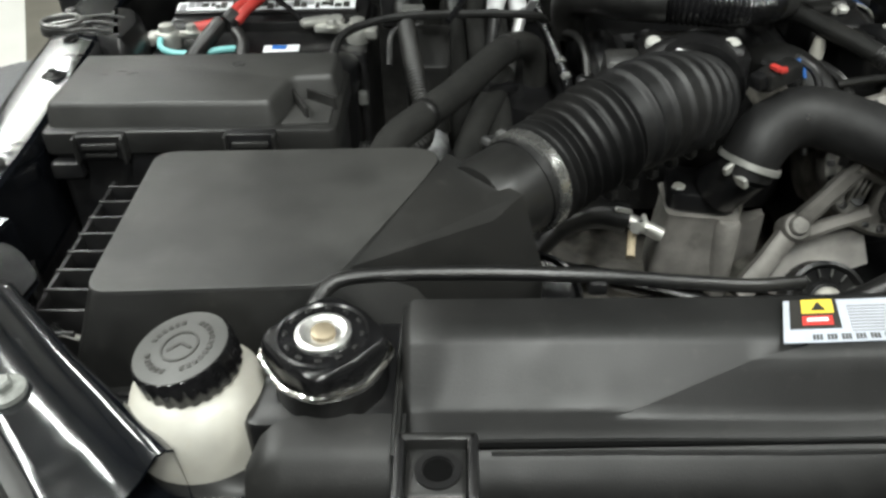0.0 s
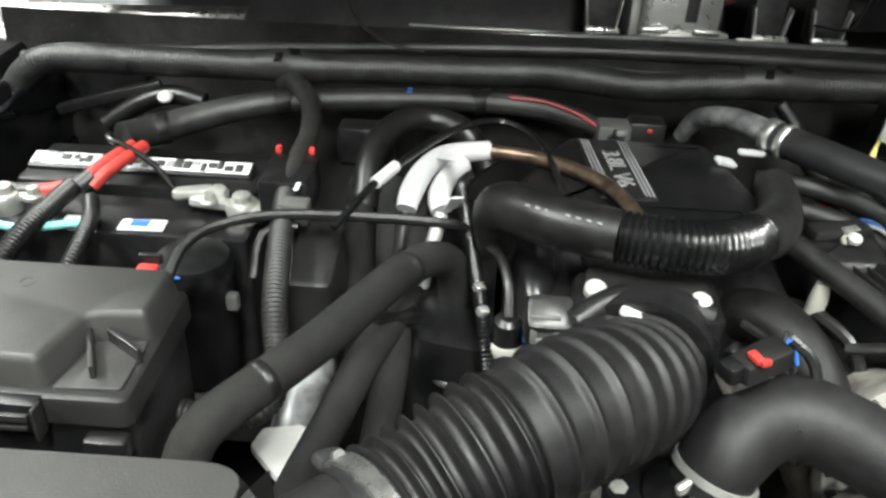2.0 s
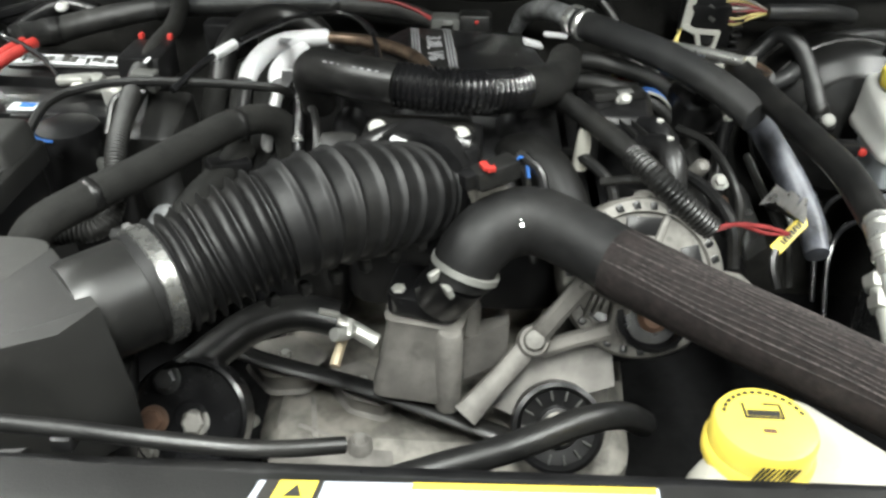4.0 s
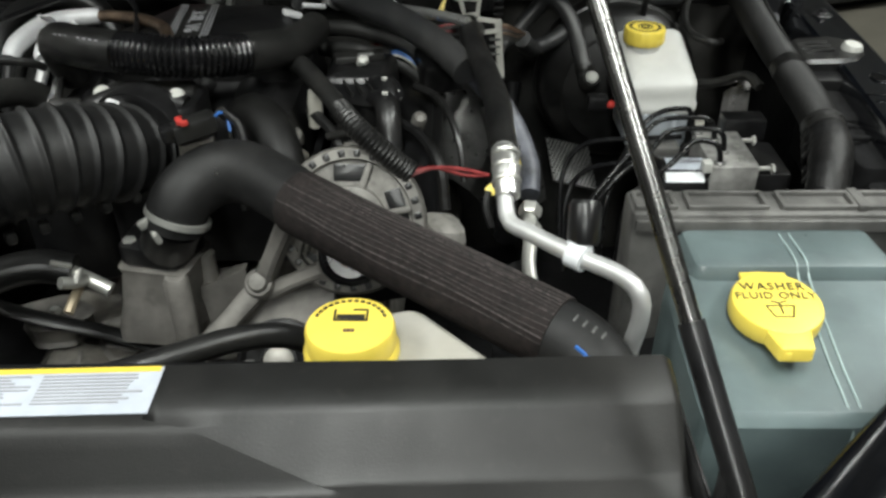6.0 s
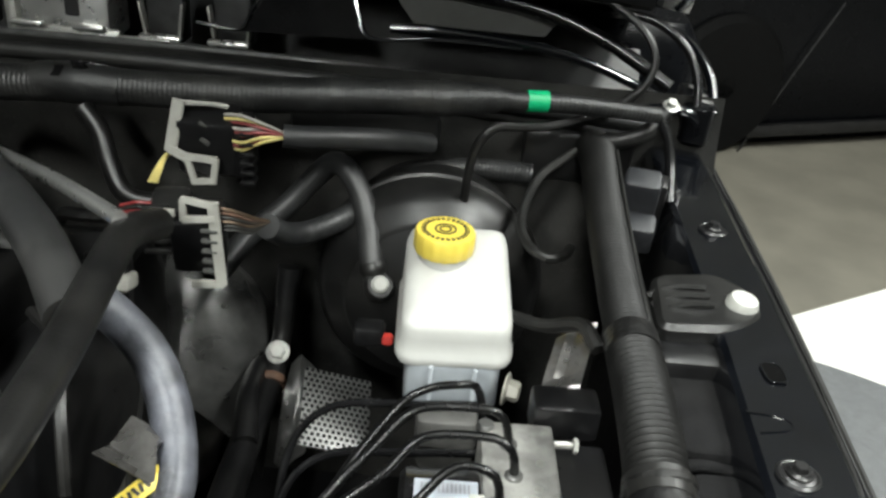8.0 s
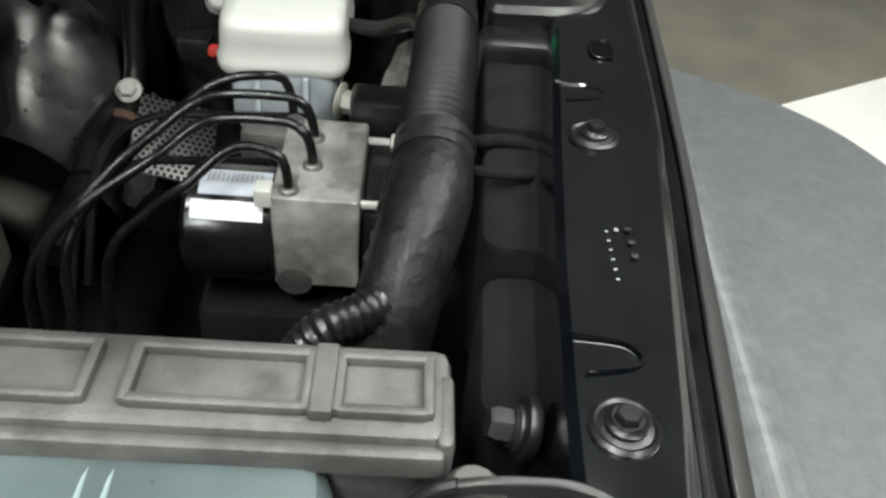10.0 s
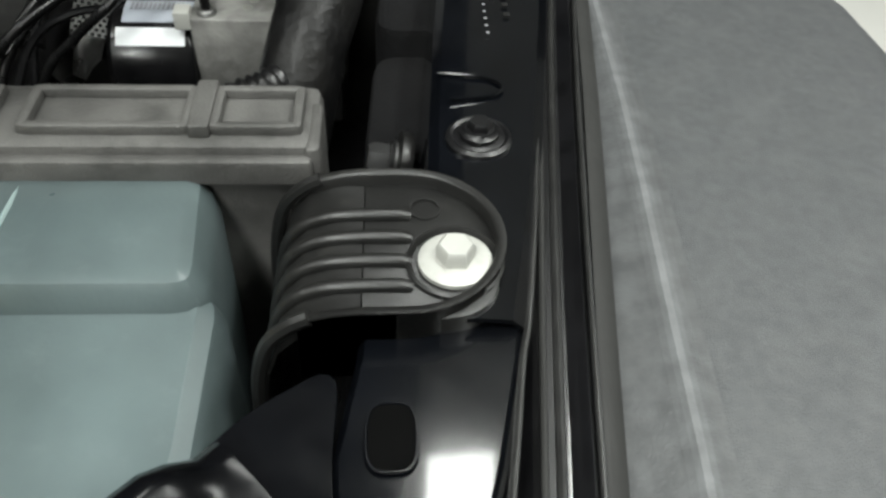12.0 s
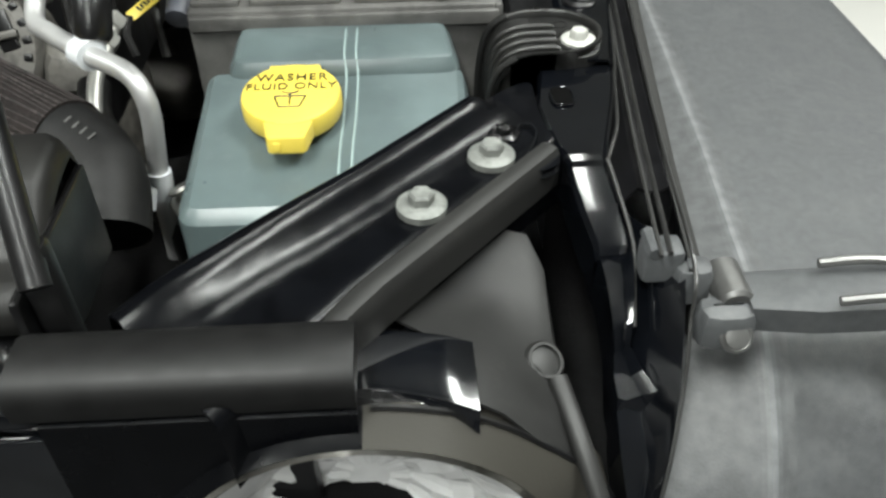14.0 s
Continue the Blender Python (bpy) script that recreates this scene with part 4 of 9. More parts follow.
# ---- the raised hood ----
hood = thing("hood", (0.30, 1.36, 1.19), "black hood propped open over the engine bay", "hood")
rows = []
for i in range(13):
    u = i / 12
    y, z, w = 1.40 - 0.90 * u, 1.205 + 0.775 * u, 0.77 - 0.15 * u
    rows.append([(MID + w * (k / 8 - 1), y + 0.03 * (1 - (k / 8 - 1) ** 2), z + 0.035 * (1 - (k / 8 - 1) ** 2)) for k in range(17)])
part("skin", Shape().sheet(rows, 0.006), paint, hood)
# flat strip added behind the hood to keep light off the cowl
part("rear_lip", Shape().sheet([[(MID + 0.77 * (k / 8 - 1), 1.40 + 0.46 * j / 4, 1.206 + 0.035 * (1 - (k / 8 - 1) ** 2) - 0.012 * j / 4) for k in range(17)] for j in range(5)], 0.006), felt, hood)
for u in (0.06, 0.5, 0.94):
    w = 0.72 - 0.15 * u
    part("stiffener", Shape().tube([(MID - w, 1.40 - 0.90 * u - 0.012, 1.205 + 0.775 * u - 0.018), (MID, 1.41 - 0.90 * u, 1.22 + 0.775 * u), (MID + w, 1.40 - 0.90 * u - 0.012, 1.205 + 0.775 * u - 0.018)], 0.022, 8), felt, hood)


# ---- radiator cover and what sits on it ----
def lerp_table(v, pts):
    for (a, za), (b, zb) in zip(pts, pts[1:]):
        if v <= b:
            return za + (zb - za) * (v - a) / (b - a)
    return pts[-1][1]


SIDE_Z = [(0.270, 1.040), (0.274, 1.058), (0.282, 1.070), (0.290, 1.0765), (0.300, 1.080), (0.316, 1.0830), (0.322, 1.0868), (0.348, 1.1065), (0.357, 1.1095), (0.368, 1.111), (0.380, 1.112), (0.386, 1.102)]
MID_Z = [(0.270, 1.040), (0.274, 1.058), (0.282, 1.070), (0.290, 1.0765), (0.300, 1.0803), (0.310, 1.0822), (0.3135, 1.0848), (0.330, 1.1072), (0.3335, 1.1098), (0.339, 1.1112), (0.380, 1.113), (0.386, 1.102)]


def cover_height(x, y):
    return lerp_table(y, MID_Z)


cover = thing("radiator_cover", (0.33, 0.33, 1.0), "long black textured plastic cover over the radiator", "radiator cover")
ys = [0.270, 0.272, 0.274, 0.278, 0.282, 0.287, 0.290, 0.292, 0.296, 0.300, 0.304, 0.308, 0.310, 0.312, 0.3135, 0.316, 0.318, 0.322, 0.326, 0.330, 0.3318, 0.3335, 0.336, 0.339, 0.342, 0.346, 0.348, 0.352, 0.357, 0.362, 0.368, 0.374, 0.380, 0.383, 0.386]
cols = []
for y in ys:
    u = (0.339 - min(max(y, 0.312), 0.339)) / 0.027
    left, right = 0.205 - 0.105 * u, 0.403 + 0.100 * u
    zs, zm = lerp_table(y, SIDE_Z), lerp_table(y, MID_Z)
    row = [(-0.022, zs - 0.012), (-0.020, zs - 0.004), (-0.015, zs)] + [(-0.015 + (left + 0.015) * k / 8, zs) for k in range(1, 8)]
    row += [(left, zs), (left + 0.003, (zs + zm) / 2), (left + 0.006, zm)] + [(left + 0.006 + (right - left - 0.012) * k / 14 if y > 0.311 or k not in (11, 12) else 0.4205 + 0.001 * k, zm) for k in range(1, 14)]
    row += [(right - 0.006, zm), (right - 0.003, (zs + zm) / 2), (right, zs)] + [(right + (0.683 - right) * k / 8, zs) for k in range(1, 8)] + [(0.683, zs), (0.688, zs - 0.004), (0.690, zs - 0.012)]
    cols.append([(x, y, z) if x < 0.432 or y > 0.296 else (x, 0.296, min(z, 1.081) - (0.296 - y) * 0.55) for x, z in row])
cols = [[(x, 0.270 if x < 0.432 else 0.298, 1.03 if x < 0.432 else 1.058) for x, y, z in cols[0]]] + cols + [[(x, 0.388, 1.04) for x, y, z in cols[0]]]
part("cover_shell", Shape().sheet(cols, 0.003), cover_plastic, cover, sharp=50)
part("end_wall", Shape().box((-0.0225, 0.331, 1.06), (0.005, 0.107, 0.06), 0.002), cover_plastic, cover)
part("end_wall", Shape().box((0.6915, 0.331, 1.06), (0.005, 0.107, 0.06), 0.002), plastic_dark, cover)
grid = []
for i in range(13):
    x = -0.108 + 0.090 * i / 12
    back = between_points(x, [(-0.108, 0.290), (-0.100, 0.304), (-0.085, 0.3125), (-0.018, 0.3165)])
    row = [(x, 0.268, 1.03)]
    for y in (0.270, 0.274, 0.279, 0.284, 0.290, 0.296, 0.302, 0.308, 0.314):
        yy = min(y, back)
        row.append((x, yy, lerp_table(yy, SIDE_Z) - 0.010 * max(0, -0.096 - x) / 0.012))
    grid.append(row + [(x, back + 0.0015, row[-1][2] - 0.004), (x, back + 0.002, 1.03)])
part("left_ledge", Shape().sheet(grid, 0.003), cover_plastic, cover, sharp=50)
part("back_rail", Shape().box((0.33, 0.391, 1.072), (0.70, 0.012, 0.05), 0.004), plastic_dark, cover)
part("tray_lip", Shape().tube([(0.02, 0.2960, 1.0790), (0.418, 0.2985, 1.0795)], 0.0016, 6), cover_plastic, cover)
# groove and latch hole are near-black solids painting their shade
part("tray_groove", Shape().box((0.222, 0.2935, 1.0785), (0.40, 0.004, 0.003), 0.001), void, cover)
part("tray_lip", Shape().tube([(0.03, 0.2895, 1.0770), (0.412, 0.2915, 1.0775)], 0.0014, 6), plastic, cover)
part("tray_end", Shape().box((0.4245, 0.282, 1.066), (0.006, 0.034, 0.026), 0.002), cover_plastic, cover)
part("latch_hole", Shape().slab(rounded([(0.272, 0.245), (0.362, 0.245), (0.352, 0.268), (0.349, 0.2745), (0.288, 0.2725), (0.282, 0.266)], 0.003), 1.052, 1.0735, 0.001), void, cover)
part("hole_shelf", Shape().box((0.317, 0.262, 1.0712), (0.050, 0.008, 0.006), 0.0015, turn=(20, 0, 2)), plastic_gloss, cover)
part("front_roll", Shape().sheet([[(x, 0.3030, 1.0812), (x, 0.2985, 1.0800), (x, 0.2940, 1.0775), (x, 0.2905, 1.0740), (x, 0.2885, 1.0695), (x, 0.2885, 1.0640)] for x in (0.433, 0.47, 0.51, 0.55, 0.59, 0.63, 0.67, 0.687)], 0.003), cover_plastic, cover, sharp=60)
part("pale_tab", Shape().slab(rounded([(0.376, 0.2745), (0.414, 0.2760), (0.410, 0.2860), (0.381, 0.2850)], 0.002), 1.070, 1.0780, 0.001), tab_grey, cover, "pale grey plastic tab")

latch = thing("hood_bumper", (0.0, 0.262, 1.05), "black plastic hood bumper bracket on the radiator cover", "bracket")
for dx in (-0.0195, 0.0195):
    part("bracket_cheek", Shape().box((dx, 0.268, 1.078), (0.006, 0.044, 0.034), 0.002), plastic_dark, latch)
part("bracket_bridge", Shape().box((0.0, 0.2875, 1.086), (0.045, 0.006, 0.018), 0.002), plastic, latch)
part("bracket_floor", Shape().box((0.0, 0.270, 1.077), (0.034, 0.034, 0.020), 0.003), plastic, latch)
part("socket", Shape().lathe([(0.0125, 0.0), (0.0125, 0.0016), (0.0085, 0.0016), (0.0075, -0.004)], (0.001, 0.270, 1.0872), seg=22), plastic_dark, latch)
part("socket_hole", Shape().lathe([(0.0078, 0.0), (0.0078, 0.0006)], (0.001, 0.270, 1.0870), seg=18), void, latch)
part("bracket_lip", Shape().box((0.0, 0.2435, 1.071), (0.038, 0.010, 0.022), 0.002), plastic, latch)
part("lip_step", Shape().box((0.0, 0.2510, 1.0825), (0.038, 0.006, 0.003), 0.001), shield_mat, latch)

sticker = thing("warning_label", (0.30, 0.363, 1.112), "white and yellow warning label on the radiator cover", "label")
def on_cover(x0, x1, y0, y1, up, n=6):
    y0, y1 = 0.342 + (y0 - 0.342) * 0.85, 0.342 + (y1 - 0.342) * 0.85
    return Shape().sheet([[(x0 + (x1 - x0) * i / n, y0 + (y1 - y0) * k / 4, cover_height(0.3, max(y0 + (y1 - y0) * k / 4, 0.3415)) + up) for k in range(5)] for i in range(n + 1)], 0.0006)
part("paper_sheet", on_cover(0.197, 0.399, 0.3420, 0.3830, 0.0012), label_paper, sticker)
part("black_corner", on_cover(0.2010, 0.232, 0.3545, 0.3832, 0.0016), ink, sticker)
part("yellow_triangle_field", on_cover(0.2085, 0.229, 0.3690, 0.3826, 0.0020), label_yellow, sticker)
part("yellow_band", on_cover(0.279, 0.3975, 0.3785, 0.3830, 0.0016), label_yellow, sticker)
part("warning_triangle", Shape().loft([[(0.2145, 0.3670, 1.1124 + z), (0.2235, 0.3670, 1.1124 + z), (0.219, 0.3740, 1.1127 + z)] for z in (0.0022, 0.0027)]), ink, sticker)
part("red_sign", on_cover(0.2085, 0.2275, 0.3575, 0.3665, 0.0019, 2), red, sticker)
part("red_sign_bar", on_cover(0.2115, 0.2245, 0.3610, 0.3640, 0.0023, 2), paper, sticker)
for k in range(9):
    for x0, x1 in ((0.238, 0.276), (0.281, 0.330), (0.334, 0.394)):
        random.seed(k * 7 + int(x0 * 1000))
        part("print_line", on_cover(x0, x1 - random.random() * 0.014, 0.3512 + k * 0.0030, 0.3524 + k * 0.0030, 0.0016, 2), ink_grey, sticker)
for k in range(26):
    if k % 4 != 3:
        part("barcode_bar", on_cover(0.214 + k * 0.0021, 0.2154 + k * 0.0021, 0.3440, 0.3490, 0.0016, 1), cap_grey, sticker)

# the cover and its label are shifted askew to fit the camera's view
SKEW = [(0.0, 0.0), (0.10, 0.0), (0.20, -0.0015), (0.30, 0.0), (0.40, 0.0035), (0.70, 0.0140)]
LABEL_SKEW = [(0.19, -0.0044), (0.40, 0.0036)]
for th, table in ((cover, SKEW), (sticker, LABEL_SKEW)):
    for ob in th.children:
        for v in ob.data.vertices:
            x, y = v.co.x + ORIGIN[th].x, v.co.y + ORIGIN[th].y
            v.co.y += between_points(x, table)
            if th is sticker:
                v.co.x += (y - 0.342) * 0.29 * max(0, 1 - (x - 0.197) / 0.10)

vent = hose("vent_hose", [(-0.078, 0.368, 1.106), (-0.072, 0.388, 1.112), (-0.052, 0.398, 1.116), (0.02, 0.3995, 1.117), (0.10, 0.399, 1.114), (0.15, 0.400, 1.108), (0.20, 0.405, 1.10), (0.24, 0.42, 1.09)], 0.0048, rubber, "thin black vent hose behind the radiator cap", seg=12)

part("spring_clip", Shape().lathe([(0.0052, -0.003), (0.0060, -0.002), (0.0060, 0.002), (0.0052, 0.003)], (-0.075, 0.378, 1.109), (0.3, 0.9, 0.3), 16), steel_dark, vent)
part("hose_guide", Shape().box((0.10, 0.3985, 1.108), (0.012, 0.014, 0.010), 0.002), plastic_dark, vent)
cap = thing("pressure_cap", (-0.064, 0.345, 1.075), "black lobed radiator cap with silver rim and center", "radiator cap")
part("filler_neck", Shape().lathe([(0.034, 1.045), (0.034, 1.095), (0.030, 1.100)], (-0.064, 0.345, 0), seg=28), plastic_dark, cap)
CAPX, CAPY = -0.066, 0.346
rim, skirt, top = [], [], []
for k in range(73):
    a = 2 * math.pi * k / 72 + 0.35
    r = 0.0352 + 0.0026 * math.cos(4 * a) + 0.0008 * math.cos(8 * a)
    rim.append((CAPX + r * math.cos(a), CAPY + r * math.sin(a), 1.0985 + 0.0022 * math.cos(4 * a)))
    skirt.append((CAPX + (r - 0.0010) * math.cos(a), CAPY + (r - 0.0010) * math.sin(a)))
part("silver_rim", Shape().tube(rim, 0.0019, 8), chrome, cap)
part("cap_body", Shape().loft([[(CAPX + (x - CAPX) * f, CAPY + (y - CAPY) * f, z) for x, y in skirt[:-1]] for f, z in ((0.94, 1.094), (0.99, 1.0985), (1.0, 1.104), (0.985, 1.110), (0.95, 1.1135), (0.90, 1.1148))]), plastic_gloss, cap)
part("pressed_ring", Shape().lathe([(0.0285, 0.0), (0.0285, 0.0012), (0.0265, 0.0016), (0.0250, 0.0004)], (CAPX, CAPY, 1.1146), seg=40), plastic_gloss, cap)
part("bright_ring", Shape().lathe([(0.0165, 0), (0.0165, 0.002), (0.014, 0.003), (0.0105, 0.0015), (0.0100, -0.0006)], (CAPX, CAPY, 1.1152), seg=32), alu, cap)
part("center_stud", Shape().lathe([(0.0075, 0), (0.0072, 0.003), (0.005, 0.004)], (CAPX, CAPY, 1.1152), seg=20), brass, cap)
for a in range(0, 360, 30):
    part("raised_mark", Shape().box((CAPX + 0.0225 * math.cos(radians(a)), CAPY + 0.0225 * math.sin(radians(a)), 1.1155), (0.004, 0.0022, 0.0012), 0.0003, turn=(0, 0, a + 90)), plastic, cap)
part("tank_end", Shape().slab(rounded([(-0.115, 0.31), (-0.012, 0.31), (-0.012, 0.40), (-0.10, 0.40)], 0.012), 0.95, 1.078, 0.006), plastic_dark, None, "black plastic radiator end tank under the cap", "radiator tank")

ps = thing("power_steering_reservoir", (-0.147, 0.343, 0.98), "aged white plastic reservoir with ribbed black cap", "reservoir")
part("bottle", Shape().lathe([(0.020, 0.955), (0.032, 0.966), (0.041, 0.985), (0.0445, 1.01), (0.0455, 1.045), (0.044, 1.066), (0.039, 1.080), (0.031, 1.086), (0.026, 1.088), (0.026, 1.096)], (-0.146, 0.342, 0), seg=36), cream_plastic, ps)
tilt = Matrix.Translation((-0.147, 0.345, 1.087)) @ pose(0, 0, 0, 3, -10, 0)
part("cap", Shape().lathe([(0.0300, 0.0), (0.0312, 0.002), (0.0312, 0.018), (0.0298, 0.0205), (0.0285, 0.021)], (0, 0, 0), seg=96, lobes=24, depth=0.0012, m=tilt), plastic_gloss, ps)
part("cap_disc", Shape().lathe([(0.0290, 0.0), (0.0290, 0.0006), (0.0280, 0.0010)], (0, 0, 0), seg=48, m=tilt @ pose(0, 0, 0.0206)), cap_grey, ps, "grey moulded cap face")
part("cap_emblem", Shape().lathe([(0.0120, 0.0), (0.0120, 0.0007), (0.0106, 0.0007), (0.0106, 0.0)], (0, 0, 0), seg=28, m=tilt @ pose(0, 0, 0.0216), cap=False), ink, ps)
for dx, turn in ((-0.004, 35), (0.004, -35)):
    part("emblem_arm", Shape().box((dx, 0, 0.0220), (0.009, 0.0022, 0.0006), 0.0002, m=tilt, turn=(0, 0, turn)), ink, ps)
for k, a in enumerate(range(0, 360, 12)):
    if k % 8 not in (6, 7):
        part("cap_mark", Shape().box((0.0195 * math.cos(radians(a)), 0.0195 * math.sin(radians(a)), 0.0220), (0.0030, 0.0034, 0.0005), 0.0002, m=tilt, turn=(0, 0, a + 90)), ink, ps)
part("mount_ear", Shape().box((-0.192, 0.338, 1.03), (0.030, 0.020, 0.014), 0.004), cream_plastic, ps)
part("mount_ear_bolt", Shape().bolt((-0.200, 0.336, 1.037), r=0.005, h=0.005, flange=0.007), steel_dark, ps)

# ---- air filter box ----
air = thing("air_filter_box", (-0.12, 0.51, 0.85), "large black textured plastic air filter box", "air filter box")
low = [(-0.262, 0.625), (0.028, 0.630), (0.058, 0.535), (-0.035, 0.418), (-0.262, 0.398)]
top = [(-0.246, 0.611), (0.007, 0.613), (-0.026, 0.535), (-0.076, 0.427), (-0.243, 0.421)]
def between(f, z):
    return [(x, y, z) for x, y in rounded([tuple(Vector(a).lerp(Vector(b), f)) for a, b in zip(low, top)], [0.018, 0.040, 0.09, 0.02, 0.018], 6)]
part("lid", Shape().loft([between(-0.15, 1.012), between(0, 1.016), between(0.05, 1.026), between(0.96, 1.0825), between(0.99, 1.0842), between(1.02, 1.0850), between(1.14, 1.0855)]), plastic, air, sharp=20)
# separate top face in a paler material than the lid sides
part("lid_top", Shape().loft([[(x, y, z) for x, y, z in between(1.0, 1.0852)], between(1.0, 1.0860), between(1.02, 1.0864), between(1.2, 1.0866)]), plastic_lid, air, "paler flat top of the filter box lid", sharp=20)
part("base", Shape().prism(list(reversed(rounded([(-0.275, 0.628), (0.03, 0.632), (0.06, 0.535), (-0.03, 0.415), (-0.275, 0.395)], 0.02))), [(0.84, -0.02), (0.98, 0.0), (1.0, 0.004), (1.013, 0.004)]), plastic_dark, air)
part("rim", Shape().tube([(-0.272, 0.630, 1.012), (-0.275, 0.50, 1.012), (-0.272, 0.395, 1.012), (-0.16, 0.392, 1.012), (-0.04, 0.408, 1.012)], 0.006, 8), plastic_dark, air)
for k in range(10):
    y = 0.405 + k * 0.0245
    part("side_rib", Shape().box((-0.285, y, 1.028), (0.042, 0.003, 0.030), 0.001), plastic_dark, air)
part("side_strip", Shape().box((-0.304, 0.515, 1.030), (0.004, 0.245, 0.022), 0.001), plastic_dark, air)
ax = Vector((0.72, 0.69, 0.02)).normalized()
neck0 = Vector((0.029, 0.552, 1.062))
wedge = [(-0.062, 0.450), (0.040, 0.508), (0.062, 0.527), (0.004, 0.588), (0.009, 0.612)]
part("outlet_wedge", Shape().loft([[(x + d * 0.020, y - d * 0.016, z) for (x, y), d, z in zip(wedge, (0.4, 1.0, 0.9, 0.2, 0.2), (z0,) * 5 if z0 < 1.05 else (1.0838, 1.078, 1.090, 1.094, 1.0838))] for z0 in (0.99, 1.03)]
                                + [[(x, y, z) for (x, y), z in zip(wedge, (1.0842, 1.082, 1.0925, 1.0945, 1.0842))]]), plastic, air, sharp=50)
part("outlet_neck", Shape().tube([neck0 - ax * 0.002, neck0 + ax * 0.003, neck0 + ax * 0.030, neck0 + ax * 0.085], [0.0390, 0.0410, 0.0412, 0.0412], 28, 0.008), plastic, air)
for y in (0.43, 0.58):
    part("clip", Shape().tube([(-0.270, y, 1.0), (-0.283, y, 1.02), (-0.276, y, 1.040), (-0.262, y, 1.036)], 0.0025, 6), zinc, air)
hose("cable_strap", [(-0.335, 0.545, 0.99), (-0.33, 0.50, 0.995), (-0.295, 0.455, 0.99), (-0.235, 0.43, 0.985), (-0.20, 0.42, 0.97)], 0.007, plastic_dark, "curved black plastic strap beside the filter box", "strap", seg=8)

# ---- intake hose ----
line, _ = smooth_path([(-0.340, 0.530, 1.018), (-0.329, 0.503, 1.018), (-0.309, 0.471, 1.018), (-0.280, 0.442, 1.018), (-0.244, 0.421, 1.018), (-0.215, 0.413, 1.018)], 0.008)
part("edge_strip", Shape().loft([[(q.x - 0.0012, q.y - 0.0012, 1.002), (q.x - 0.0014, q.y - 0.0014, 1.030), (q.x, q.y, 1.032), (q.x + 0.0014, q.y + 0.0014, 1.030), (q.x + 0.0012, q.y + 0.0012, 1.002)] for q in line]), rubber, None, "curved black rubber strip beside the air filter box", "strip")
intake = thing("intake_hose", (0.17, 0.66, 1.0), "fat corrugated black rubber intake hose with steel clamp", "intake hose")
c0 = neck0 + ax * 0.048
line = [c0, (0.097, 0.615, 1.068), (0.131, 0.638, 1.078), (0.168, 0.663, 1.085), (0.204, 0.692, 1.082), (0.237, 0.728, 1.068), (0.254, 0.766, 1.052)]
pts, at = smooth_path(line, 0.0010)
rad = [0.0425, 0.0420, 0.0445, 0.0470, 0.0475, 0.0455, 0.0430]
rings, up = [], Vector((0, 0, 1))
run = 0.0
for i, q in enumerate(pts):
    d = (pts[min(i + 1, len(pts) - 1)] - pts[max(0, i - 1)]).normalized()
    up = (up - d * up.dot(d)).normalized()
    sd = d.cross(up)
    k = min(int(at[i]), 5)
    r = rad[k] + (rad[k + 1] - rad[k]) * (at[i] - k)
    f = i / (len(pts) - 1)
    pitch = 11.5 if f < 0.40 else 18.0
    if 0.08 < f < 0.985:
        w = (0.5 + 0.5 * math.cos(2 * math.pi * i / pitch)) ** (2.6 if f < 0.40 else 6.0)
        r += (0.0078 * w - 0.0032) if f < 0.40 else (0.0036 * w - 0.0010)
    rings.append([q + (up * math.sin(a) - sd * math.cos(a)) * r for a in (2 * math.pi * j / 36 for j in range(36))])
part("bellows", Shape().loft(rings), bellows_mat, intake)
cl = c0 + ax * 0.010
part("hose_clamp", Shape().lathe([(0.0448, -0.006), (0.0459, -0.0056), (0.0459, 0.0056), (0.0448, 0.006)], cl, ax, 40), clamp_steel, intake)
part("end_clamp_screw", Shape().box((0.243, 0.766, 1.0985), (0.030, 0.010, 0.007), 0.002, turn=(0, 14, -22)), foil, intake)
part("clamp_screw", Shape().box(tuple(cl + Vector((-0.029, 0.030, 0.022))), (0.020, 0.012, 0.010), 0.003, turn=(0, 20, 45)), steel_dark, intake)
part("screw_head", Shape().bolt(tuple(cl + Vector((-0.022, 0.022, 0.031))), (0.3, -0.3, 0.9), 0.005, 0.006), steel_grey, intake)
for k in range(6):
    part("underside_lug", Shape().box((0.15 + 0.022 * k, 0.622 + 0.018 * k, 1.030), (0.010, 0.012, 0.012), 0.003, turn=(0, 0, 40)), rubber, intake)

dip = thing("filler_cap", (0.104, 0.845, 0.955), "black plastic cap with yellow printed marks", "cap")
part("cap_body", Shape().lathe([(0.017, -0.02), (0.0175, 0.0), (0.0165, 0.004), (0.012, 0.006)], (0.104, 0.845, 0.968), (0, -0.5, 0.86), 24), plastic_dark, dip)
dm = Matrix.Translation((0.104, 0.845, 0.968)) @ towards((0, -0.5, 0.86))
for r, lo, hi in ((0.0085, 20, 170), (0.0085, 200, 330), (0.0040, 60, 300)):
    part("yellow_mark", Shape().tube([tuple(dm @ Vector((r * math.cos(radians(a)), r * math.sin(radians(a)), 0.0064))) for a in range(lo, hi + 1, 25)], 0.0009, 6), label_yellow, dip)

